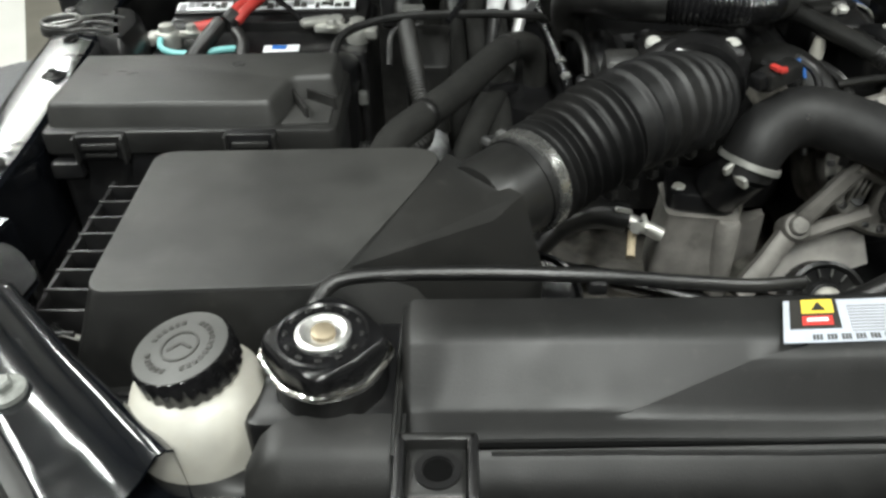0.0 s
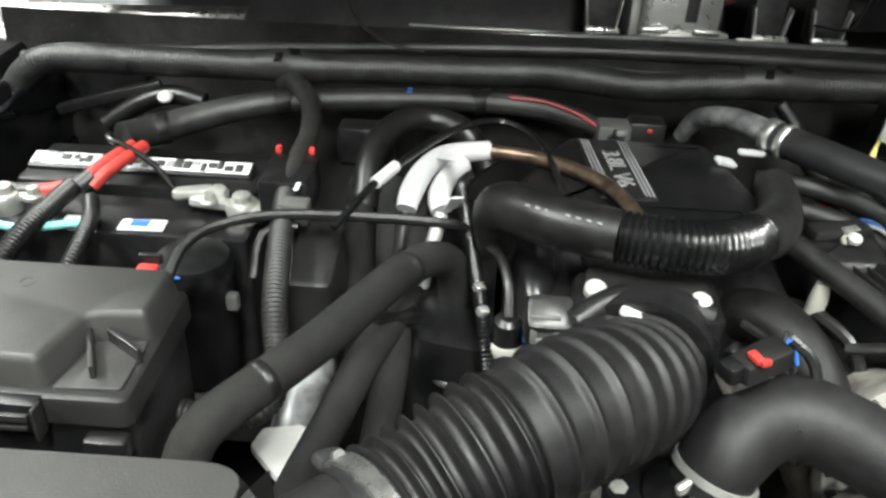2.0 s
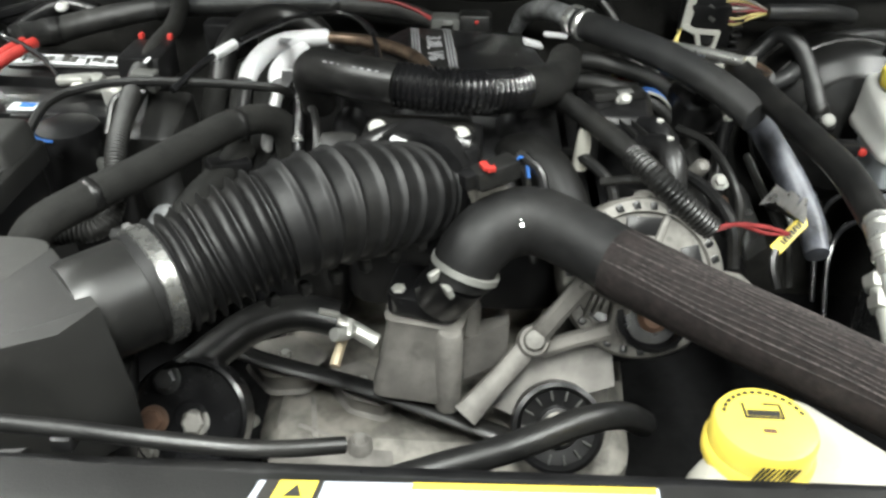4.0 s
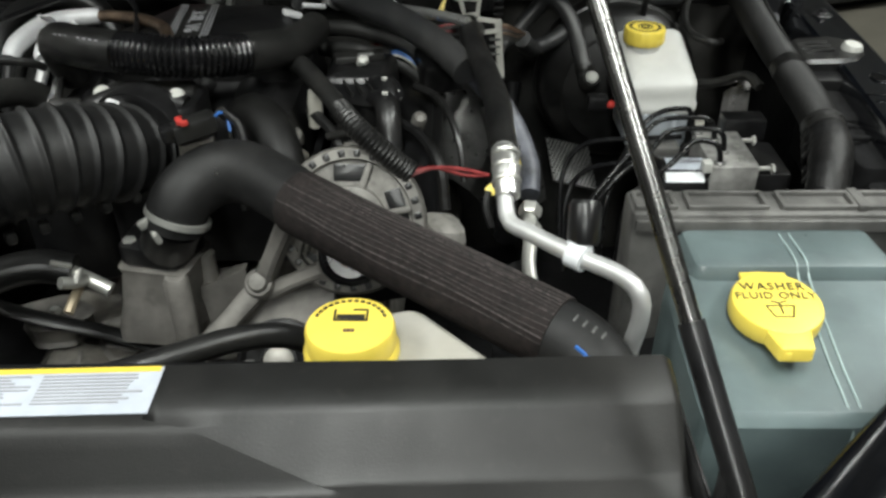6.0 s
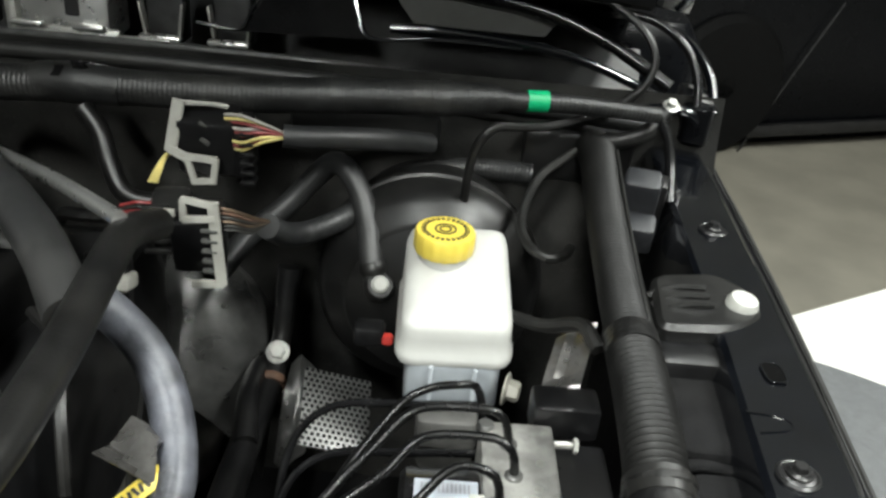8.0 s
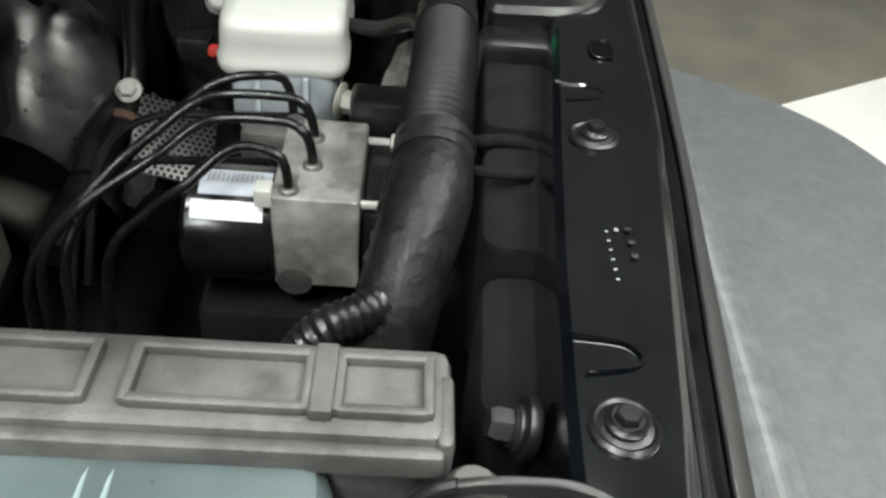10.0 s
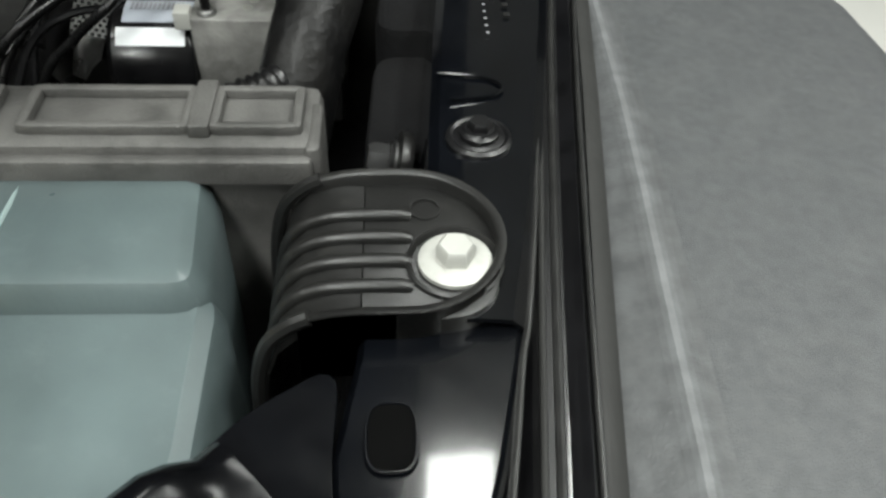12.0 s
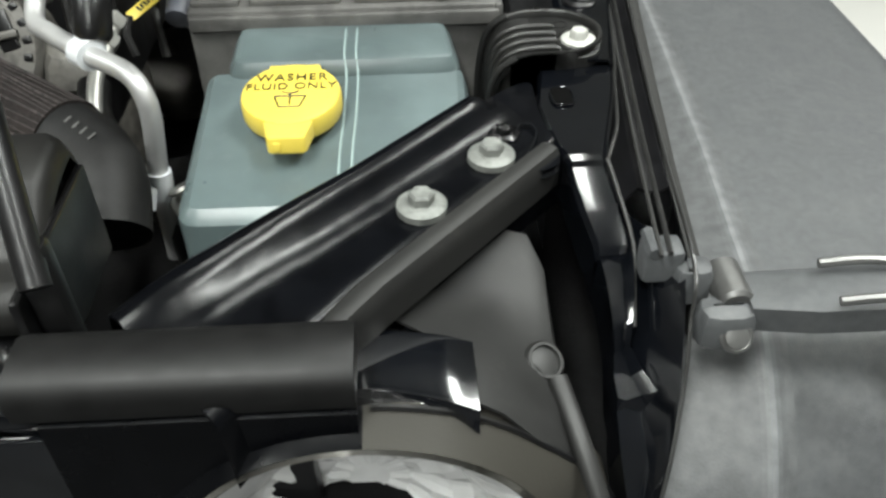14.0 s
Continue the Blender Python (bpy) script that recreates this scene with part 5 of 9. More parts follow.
# ---- throttle body and manifold top ----
tb = thing("throttle_body", (0.25, 0.80, 0.95), "black plastic throttle body with two pale bolts", "throttle body")
part("body_plate", Shape().slab(rounded([(0.195, 0.760), (0.31, 0.772), (0.312, 0.835), (0.20, 0.832)], 0.012), 1.02, 1.094, 0.006), plastic_dark, tb)
part("top_arch", Shape().tube([(0.198, 0.772, 1.085), (0.225, 0.788, 1.096), (0.26, 0.792, 1.098), (0.30, 0.785, 1.090)], 0.011, 12), plastic_dark, tb)
part("upper_lug", Shape().slab(rounded([(0.205, 0.800), (0.305, 0.805), (0.300, 0.836), (0.21, 0.834)], 0.008), 1.085, 1.098, 0.004), plastic, tb)
for q in ((0.214, 0.799, 1.0985), (0.291, 0.789, 1.0995)):
    part("mounting_bolt", Shape().lathe([(0.0085, -0.004), (0.0085, 0.002), (0.0065, 0.0045), (0.003, 0.005)], q, (0, -0.35, 1), 18), white_bolt, tb)
part("pale_wire_clip", Shape().box((0.262, 0.787, 1.101), (0.030, 0.008, 0.007), 0.002, turn=(0, 10, -22)), white_bolt, tb)
part("sensor_plug", Shape().box((0.1800, 0.786, 1.076), (0.036, 0.030, 0.036), 0.005, turn=(30, 0, 0)), plastic, tb)
fm = pose(0.1765, 0.7690, 1.0800, 62, 0, 0)
for dx, dz, w, h in ((-0.0085, 0, 0.005, 0.021), (0.0085, 0, 0.005, 0.021), (0, 0.0085, 0.022, 0.005), (0, -0.0085, 0.022, 0.005)):
    part("plug_frame", Shape().box((dx, dz, 0), (w, h, 0.005), 0.001, m=fm), grey_conn, tb)
part("plug_window", Shape().box((0, 0, -0.001), (0.013, 0.013, 0.004), 0.001, m=fm), plastic_lid, tb)
part("outlet_ring", Shape().lathe([(0.052, -0.006), (0.053, 0.0), (0.052, 0.022), (0.044, 0.026)], (0.252, 0.772, 1.060), (0.25, 0.95, 0.0), 32), plastic_dark, tb)
red_plug = thing("red_tab_connector", (0.312, 0.722, 1.08), "black sensor connector with red locking tab", "connector")
part("plug_body", Shape().box((0.322, 0.732, 1.093), (0.042, 0.022, 0.020), 0.004, turn=(0, -8, 28)), plastic, red_plug)
part("plug_neck", Shape().box((0.300, 0.722, 1.091), (0.014, 0.016, 0.016), 0.003, turn=(0, -8, 28)), plastic_dark, red_plug)
part("red_tab", Shape().box((0.3130, 0.7205, 1.1050), (0.0065, 0.0120, 0.0050), 0.0012, turn=(0, -8, 24)), red, red_plug)
part("tab_hook", Shape().box((0.3185, 0.7165, 1.1045), (0.0075, 0.0050, 0.0050), 0.0010, turn=(0, -8, 14)), red, red_plug)
part("pale_base", Shape().box((0.318, 0.742, 1.070), (0.034, 0.022, 0.022), 0.004, turn=(20, 0, 20)), cast_dark, red_plug)
for k in range(3):
    hose("thin_wire", [(0.338, 0.742, 1.098), (0.344, 0.748 + 0.003 * k, 1.101 + 0.001 * k), (0.349, 0.748, 1.096), (0.352, 0.742, 1.084 - 0.006 * k)], 0.0016, (blue, ink, ink)[k], "thin insulated wire at the sensor plug", "wire", seg=6, group="sensor wires")
hose("engine_lead", [(0.345, 0.752, 1.10), (0.362, 0.742, 1.088), (0.366, 0.728, 1.060), (0.36, 0.745, 1.03), (0.35, 0.76, 1.0)], 0.0045, plastic_dark, "black sheathed lead hanging from the sensor plug", "wire loom", seg=8)

ec = thing("engine_cover", (0.28, 0.98, 1.0), "black plastic engine cover with raised engine badge", "engine cover")
part("cover_body", Shape().prism(rounded([(0.165, 0.905), (0.375, 0.905), (0.395, 0.96), (0.365, 1.095), (0.205, 1.095), (0.15, 0.98)], 0.02), [(0.95, 0.01), (1.06, 0.0), (1.088, -0.006), (1.096, -0.014), (1.099, -0.03)]), plastic_dark, ec, sharp=22)
part("badge_plate", Shape().slab(rounded([(0.232, 0.945), (0.285, 0.945), (0.271, 1.072), (0.218, 1.072)], 0.003), 1.097, 1.101, 0.0015), plastic, ec)
m = flat_text_pose((0.254, 1.005, 1.1016), (0.105, -1, 0))
writing("badge_text", "3.8L V6", 0.025, m, ink_grey, ec, 0.0010)
for dx in (-0.0242, -0.0206, -0.0170, 0.0140, 0.0176, 0.0212):
    part("badge_stripe", Shape().box((0.254 + dx, 1.008, 1.1018), (0.0018, 0.118, 0.0012), 0.0003, turn=(0, 0, 6)), ink_grey, ec)
plug = thing("coil_connector", (0.27, 1.065, 1.09), "dark grey wiring connectors behind the engine cover", "connector")
part("connector_a", Shape().box((0.262, 1.108, 1.088), (0.036, 0.030, 0.035), 0.004), grey_conn, plug)
part("connector_b", Shape().box((0.298, 1.118, 1.092), (0.040, 0.028, 0.030), 0.004), plastic, plug)
part("connector_tab", Shape().box((0.266, 1.088, 1.102), (0.012, 0.030, 0.008), 0.002, turn=(-20, 0, 0)), grey_conn, plug)
part("red_mark", Shape().box((0.300, 1.102, 1.100), (0.005, 0.004, 0.004), 0.001), red, plug)

# breather hose: smooth ends, ribbed middle, upturned elbow
br = thing("breather_hose", (0.30, 0.85, 1.08), "black breather hose, smooth ends and shiny ribbed middle", "hose")
part("smooth_elbow", Shape().tube([(0.140, 0.905, 1.07), (0.138, 0.892, 1.108), (0.150, 0.874, 1.123), (0.185, 0.846, 1.128), (0.232, 0.826, 1.130)], [0.018, 0.0205, 0.0215, 0.0215, 0.021], 20), rubber, br)
part("ribbed_section", Shape().tube([(0.230, 0.827, 1.130), (0.266, 0.821, 1.129), (0.300, 0.826, 1.125), (0.332, 0.846, 1.119), (0.352, 0.868, 1.114)], 0.0215, 20, ribs=(0.0056, 0.0030)), plastic_gloss, br)
part("upturned_elbow", Shape().tube([(0.345, 0.860, 1.116), (0.366, 0.884, 1.110), (0.384, 0.92, 1.103), (0.394, 0.955, 1.100), (0.400, 0.992, 1.098)], [0.0215, 0.0210, 0.0198, 0.0190, 0.0185], 20), rubber_soft, br)
for k in range(8):
    part("printed_mark", Shape().box((0.160 + 0.0075 * k, 0.8445 - 0.0040 * k, 1.1425 + 0.0005 * k), (0.0042, 0.0016, 0.0012), 0.0003, turn=(35, 0, -28)), ink_grey, br)

# ---- heat-taped and copper pipes ----
pipe = thing("copper_pipe", (0.19, 0.99, 1.06), "tarnished copper pipe with white heat tape", "pipe")
part("bare_pipe", Shape().tube([(0.124, 1.031, 1.0995), (0.167, 1.015, 1.1035), (0.203, 0.990, 1.107), (0.231, 0.958, 1.110), (0.246, 0.925, 1.113), (0.256, 0.894, 1.111)], 0.0070, 12), copper, pipe)
part("taped_length", Shape().tube([(0.057, 0.934, 1.082), (0.060, 0.950, 1.0915), (0.070, 0.984, 1.099), (0.089, 1.014, 1.1005), (0.130, 1.031, 1.0998)], [0.0095, 0.0110, 0.0108, 0.0104, 0.0096], 16), foil, pipe)
part("second_taped_length", Shape().tube([(0.089, 0.950, 1.074), (0.085, 0.962, 1.081), (0.090, 0.986, 1.087), (0.106, 1.012, 1.092)], [0.0113, 0.0113, 0.0104, 0.009], 14), foil, pipe)
part("tape_tag", Shape().box((0.092, 0.975, 1.1150), (0.013, 0.060, 0.0016), 0.0005, turn=(-24, 8, 16)), foil, pipe)
part("tape_end", Shape().box((0.100, 0.940, 1.088), (0.012, 0.026, 0.0016), 0.0005, turn=(-50, 4, 18)), foil, pipe)
part("lower_stub", Shape().tube([(0.057, 0.932, 1.080), (0.052, 0.912, 1.04), (0.046, 0.90, 0.97)], 0.0068, 10), steel_dark, pipe)
part("lower_stub", Shape().tube([(0.089, 0.948, 1.072), (0.078, 0.925, 1.03), (0.068, 0.91, 0.96)], 0.0068, 10), alu_satin, pipe)
hose("spark_lead", [(0.003, 0.862, 1.100), (0.029, 0.911, 1.116), (0.050, 0.952, 1.120), (0.095, 1.022, 1.124), (0.141, 1.058, 1.120), (0.178, 1.026, 1.114), (0.197, 0.964, 1.101), (0.203, 0.93, 1.08)], 0.0037, plastic_gloss, "thin shiny black lead looping over the pipes", "wire", seg=8)
part("lead_sleeve", Shape().tube([(0.031, 0.915, 1.1165), (0.046, 0.944, 1.1198)], 0.0056, 10), foil, None, "white tape sleeve round the black lead", "tape")
hose("vacuum_line", [(-0.12, 0.795, 1.075), (-0.112, 0.838, 1.094), (-0.078, 0.866, 1.10), (-0.028, 0.878, 1.102), (0.046, 0.884, 1.10), (0.098, 0.888, 1.096), (0.112, 0.90, 1.085)], 0.0046, rubber, "thin black vacuum line above the engine", seg=8)
hose("vacuum_line", [(-0.062, 0.840, 1.06), (-0.058, 0.866, 1.088), (-0.03, 0.876, 1.092)], 0.0035, rubber, "thin black vacuum line above the engine", seg=8)

# ---- heater hoses on the passenger side ----
main_hose = hose("heater_hose", [(-0.062, 0.640, 1.03), (-0.050, 0.660, 1.062), (-0.018, 0.700, 1.072), (0.012, 0.745, 1.074), (0.040, 0.800, 1.074), (0.066, 0.850, 1.072), (0.088, 0.885, 1.062), (0.104, 0.900, 1.04), (0.106, 0.905, 0.98)], [0.0155] * 9, foam, "foam-sleeved grey-brown heater hose", seg=16)
hose("heater_hose", [(0.064, 0.870, 1.035), (0.052, 0.830, 1.026), (0.036, 0.790, 1.018), (0.020, 0.745, 1.0), (0.0, 0.70, 0.975), (-0.02, 0.66, 0.94)], 0.0145, foam, "foam-sleeved grey-brown heater hose", seg=16)
hose("heater_hose", [(0.055, 0.865, 1.02), (0.058, 0.820, 1.008), (0.056, 0.770, 0.985), (0.05, 0.72, 0.955)], 0.0145, foam, "foam-sleeved grey-brown heater hose", seg=16)
for k, x in enumerate((0.005, 0.036, 0.062)):
    hose("heater_hose", [(x, 1.02, 1.06), (x + 0.002, 0.985, 1.05), (x + 0.006, 0.94, 1.02), (x + 0.012, 0.90, 0.97), (x + 0.02, 0.86, 0.91)], 0.0145, foam, "foam-sleeved grey-brown heater hose", seg=14)
hose("bent_heater_hose", [(0.010, 0.985, 1.05), (0.012, 1.03, 1.085), (0.030, 1.075, 1.10), (0.065, 1.10, 1.10), (0.105, 1.09, 1.09), (0.13, 1.07, 1.06)], 0.014, rubber, "dusty black heater hose bending back", seg=14)
part("hose_bracket", Shape().box((0.058, 0.835, 1.034), (0.045, 0.020, 0.012), 0.003, turn=(0, 10, 35)), plastic_dark, None, "small black bracket clipping two hoses", "bracket")
hose("foil_duct", [(-0.020, 0.760, 0.93), (-0.018, 0.81, 0.95), (-0.02, 0.87, 0.955), (-0.032, 0.95, 0.95), (-0.03, 1.04, 0.95)], [0.026, 0.024, 0.02, 0.012, 0.010], grey_sleeve, "crinkled silver foil heat duct", "duct", seg=12)
# white slab added for the bright floor showing between hoses, placed for the camera
part("pale_gap_cover", Shape().slab(rounded([(-0.046, 0.738), (-0.016, 0.706), (0.002, 0.740), (-0.008, 0.765), (-0.04, 0.758)], 0.004), 0.962, 0.972, 0.002), white_plastic, None, "small white slab standing in for floor seen between hoses", "cover")

for q, d, r in (((-0.018, 0.700, 1.072), (0.6, 0.78, 0.03), 0.0158), ((0.066, 0.850, 1.072), (0.5, 0.85, -0.1), 0.0158)):
    part("hose_band", Shape().lathe([(r, -0.004), (r + 0.0006, -0.003), (r + 0.0006, 0.003), (r, 0.004)], q, d, 20, cap=False), rubber, main_hose)

# ---- fuse box ----
fuse = thing("fuse_box", (-0.24, 0.73, 0.95), "black plastic fuse box with stepped lid and latches", "fuse box")
part("lower_case", Shape().slab([(-0.2375 + x, 0.731 + y) for x, y in oblong(0.268, 0.122, 0.012)], 0.93, 1.052, 0.004), plastic_dark, fuse)
part("lid_skirt", Shape().slab([(-0.2375 + x, 0.731 + y) for x, y in oblong(0.278, 0.130, 0.010)], 1.050, 1.076, 0.004), plastic, fuse)
LID = [(1.072, 0.003), (1.076, 0.002), (1.094, -0.001), (1.098, -0.003), (1.0995, -0.0055)]
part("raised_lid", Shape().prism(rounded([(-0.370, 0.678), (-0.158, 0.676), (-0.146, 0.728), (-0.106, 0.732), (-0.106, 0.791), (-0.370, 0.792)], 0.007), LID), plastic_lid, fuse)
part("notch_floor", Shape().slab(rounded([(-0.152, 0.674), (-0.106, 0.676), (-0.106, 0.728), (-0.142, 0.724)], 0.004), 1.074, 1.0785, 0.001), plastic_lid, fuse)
part("notch_rib", Shape().box((-0.137, 0.705, 1.082), (0.004, 0.045, 0.014), 0.001, turn=(0, 0, 25)), plastic, fuse)
part("notch_rib", Shape().box((-0.118, 0.716, 1.082), (0.036, 0.004, 0.014), 0.001, turn=(0, 0, -35)), plastic, fuse)
for x in (-0.318, -0.178):
    lt = part("latch", Shape().box((x, 0.664, 1.063), (0.046, 0.012, 0.026), 0.002), plastic_dark, fuse)
    part("latch_bar", Shape().box((x, 0.657, 1.066), (0.034, 0.005, 0.006), 0.001), plastic, lt)
    part("latch_bar", Shape().box((x, 0.657, 1.057), (0.030, 0.004, 0.004), 0.001), plastic, lt)
    for dx in (-0.0225, 0.0225):
        part("latch_cheek", Shape().box((x + dx, 0.658, 1.063), (0.003, 0.012, 0.026), 0.001), plastic, lt)
for x, w in ((-0.355, 0.03), (-0.115, 0.03)):
    part("side_plug", Shape().box((x, 0.662, 1.040), (w, 0.014, 0.018), 0.003), plastic_dark, fuse)
for k, x in enumerate((-0.335, -0.318, -0.306)):
    part("moulded_mark", Shape().box((x, 0.742 + 0.006 * (k % 2), 1.0998), (0.010, 0.0016, 0.0006), 0.0002, turn=(0, 0, 25 * (k - 1))), plastic_dark, fuse)
part("moulded_mark", Shape().lathe([(0.006, 0), (0.006, 0.0006), (0.005, 0.0006), (0.005, 0)], (-0.205, 0.760, 1.0994), seg=16), plastic_dark, fuse)
canister = thing("vacuum_canister", (-0.112, 0.848, 0.93), "round black plastic canister beside the fuse box", "canister")
part("can", Shape().lathe([(0.033, 0.90), (0.034, 1.010), (0.036, 1.015), (0.036, 1.028), (0.033, 1.036), (0.02, 1.039)], (-0.137, 0.905, 0), seg=32), plastic_dark, canister)
# blue tube stands in for a glint along the canister rim
part("rim_line", Shape().tube([(-0.137 + 0.0355 * math.cos(a), 0.905 + 0.0355 * math.sin(a), 1.034) for a in [math.pi * (1.15 + k * 0.07) for k in range(6)]], 0.0014, 6), blue, canister)
part("side_lug", Shape().box((-0.100, 0.893, 0.995), (0.012, 0.012, 0.018), 0.003), grey_conn, canister)
part("bracket_plate", Shape().box((-0.020, 0.885, 1.02), (0.050, 0.085, 0.10), 0.006, turn=(12, 0, 0)), plastic, None, "flat dark grey plastic bracket panel beside the hoses", "bracket")
rl = thing("red_clip", (-0.147, 0.832, 1.05), "red plastic cable clip beside the battery", "clip")
part("clip_body", Shape().box((-0.147, 0.830, 1.066), (0.018, 0.016, 0.010), 0.003), red, rl)
part("clip_band", Shape().box((-0.147, 0.842, 1.072), (0.020, 0.006, 0.010), 0.002), plastic_dark, rl)

# ---- battery ----
bat = thing("battery", (-0.23, 1.03, 0.83), "black car battery with white cell strips", "battery")
part("case", Shape().slab([(-0.232 + x, 1.030 + y) for x, y in oblong(0.268, 0.172, 0.008)], 0.83, 1.030, 0.004), plastic_dark, bat)
part("top_step", Shape().slab([(-0.232 + x, 1.062 + y) for x, y in oblong(0.255, 0.090, 0.008)], 1.026, 1.044, 0.004), plastic_dark, bat)
for x, w in ((-0.318, 0.078), (-0.192, 0.150)):
    st = part("vent_strip", Shape().box((x, 1.052, 1.047), (w, 0.026, 0.010), 0.003, turn=(14, 0, 0)), plastic_dark, bat)
    part("white_panel", Shape().box((x, 1.0515, 1.0524), (w - 0.006, 0.018, 0.0012), 0.0003, turn=(14, 0, 0)), paper, st)
    random.seed(int(w * 1000))
    at = x - w / 2 + 0.006
    while at < x + w / 2 - 0.010:
        bw = random.uniform(0.004, 0.010)
        dy = random.uniform(-0.003, 0.003)
        part("print_block", Shape().box((at + bw / 2, 1.0515 + dy, 1.0533 + 0.249 * dy), (bw, random.uniform(0.007, 0.014), 0.0009), 0.0002, turn=(14, 0, 0)), random.choice((ink, ink, ink_grey)), st)
        at += bw + random.uniform(0.0004, 0.0022)
for x, y in ((-0.348, 0.975), (-0.111, 0.985)):
    tm = part("terminal_clamp", Shape().lathe([(0.016, 1.030), (0.017, 1.046), (0.015, 1.050), (0.010, 1.051), (0.009, 1.058), (0.006, 1.059)], (x, y, 0), seg=20), zinc, bat)
    d = 1 if x < -0.2 else -1
    part("clamp_arm", Shape().box((x + d * 0.028, y + 0.004, 1.044), (0.055, 0.014, 0.010), 0.003, turn=(0, 0, -8)), zinc, tm)
    part("clamp_bolt", Shape().bolt((x + d * 0.032, y - 0.002, 1.049), r=0.0065, h=0.010, flange=0.009), zinc, tm)
    part("clamp_jaw", Shape().box((x - d * 0.018, y - 0.004, 1.042), (0.014, 0.024, 0.014), 0.003), zinc, tm)
part("clamp_arm", Shape().box((-0.165, 0.998, 1.050), (0.040, 0.016, 0.011), 0.004, turn=(0, 0, 20)), zinc, bat)
part("clamp_ear", Shape().lathe([(0.011, 0), (0.012, 0.004), (0.009, 0.009), (0.004, 0.010)], (-0.140, 1.000, 1.046), (0, -0.2, 1), 16), zinc, bat)
st = part("sticker", Shape().box((-0.205, 0.960, 1.0310), (0.044, 0.020, 0.0012), 0.0003, turn=(0, 0, 3)), paper, bat)
part("sticker_blue", Shape().box((-0.208, 0.962, 1.0318), (0.018, 0.012, 0.0008), 0.0002), blue, st)
part("sticker", Shape().box((-0.268, 0.966, 1.0310), (0.034, 0.009, 0.0012), 0.0003), paper, bat)
part("battery_tray", Shape().box((-0.232, 1.03, 0.80), (0.30, 0.20, 0.06), 0.006), plastic_dark, None, "black plastic battery tray", "battery tray")
hose("teal_cable", [(-0.352, 0.958, 1.046), (-0.345, 0.938, 1.042), (-0.322, 0.928, 1.040), (-0.295, 0.930, 1.040), (-0.272, 0.938, 1.040), (-0.258, 0.945, 1.038)], 0.0042, teal, "teal insulated battery cable", "cable", seg=10)
redc = thing("red_battery_cable", (-0.24, 1.02, 1.04), "two red battery cables taped into a black loom", "cable")
for k in (0, 1):
    part("red_cable", Shape().tube([(-0.276 + 0.014 * k, 0.986, 1.056), (-0.266 + 0.014 * k, 1.000, 1.065), (-0.248 + 0.013 * k, 1.028, 1.073), (-0.240 + 0.012 * k, 1.046, 1.075)], 0.0066, 12), red, redc)
part("tape_wrap", Shape().tube([(-0.274, 0.984, 1.055), (-0.264, 0.996, 1.062)], 0.011, 12), plastic_dark, redc)
part("red_boot", Shape().tube([(-0.318, 0.982, 1.048), (-0.290, 0.988, 1.052)], 0.008, 10), red, redc)
hose("battery_lead", [(-0.345, 0.985, 1.046), (-0.318, 0.988, 1.046), (-0.292, 0.99, 1.047)], 0.009, plastic_dark, "black battery lead on the negative post", "cable", seg=10)
hose("ribbed_loom", [(-0.285, 0.99, 1.052), (-0.29, 0.955, 1.05), (-0.298, 0.915, 1.045), (-0.305, 0.87, 1.03), (-0.305, 0.83, 1.0)], 0.0105, rubber, "ribbed black loom down the battery front", "wire loom", ribs=(0.0042, 0.0016))
hose("ribbed_loom", [(-0.262, 0.98, 1.045), (-0.248, 0.945, 1.045), (-0.245, 0.90, 1.035), (-0.248, 0.86, 1.02)], 0.008, rubber, "ribbed black loom down the battery front", "wire loom", ribs=(0.0042, 0.0014))
hose("ground_lead", [(-0.178, 0.992, 1.050), (-0.205, 1.015, 1.066), (-0.236, 1.03, 1.078), (-0.262, 1.04, 1.084), (-0.27, 1.06, 1.08)], 0.0034, plastic_gloss, "thin black ground lead over the battery", "wire", seg=8)

# ---- looms along the firewall ----
cowl_loom = hose("cowl_loom", [(-0.456, 1.19, 0.985), (-0.448, 1.19, 1.050), (-0.421, 1.191, 1.092), (-0.378, 1.195, 1.110), (-0.25, 1.20, 1.111), (-0.10, 1.20, 1.113), (0.02, 1.20, 1.117), (0.12, 1.20, 1.119), (0.20, 1.20, 1.122), (0.30, 1.20, 1.113), (0.38, 1.20, 1.119), (0.46, 1.202, 1.123),
                   (0.59, 1.205, 1.125), (0.71, 1.21, 1.132), (0.83, 1.222, 1.136), (0.865, 1.226, 1.1365), (0.93, 1.234, 1.135), (1.02, 1.255, 1.125)], [0.0175] * 14 + [0.0165, 0.0098, 0.0095, 0.0085], loom_dusty, "thick dusty black wiring loom along the cowl", "wire loom", ribs=(0.0046, 0.0005), seg=18)
for x, y, z in ((-0.102, 1.20, 1.113), (0.455, 1.202, 1.123)):
    part("tape_wrap", Shape().tube([(x - 0.040, y, z), (x - 0.02, y, z + 0.001), (x, y, z + 0.001), (x + 0.02, y, z + 0.001), (x + 0.040, y, z)], [0.0180, 0.0192, 0.0204, 0.0190, 0.0180], 18, 0.004), loom_dusty, cowl_loom, "shiny wrinkled tape where the loom branches")
    part("tape_fold", Shape().box((x + 0.006, y - 0.004, z + 0.0195), (0.020, 0.014, 0.003), 0.001, turn=(10, 12, 30)), plastic_gloss, cowl_loom)
    part("tape_fold", Shape().box((x - 0.016, y - 0.012, z + 0.0150), (0.014, 0.012, 0.003), 0.001, turn=(40, -12, -20)), plastic_gloss, cowl_loom)
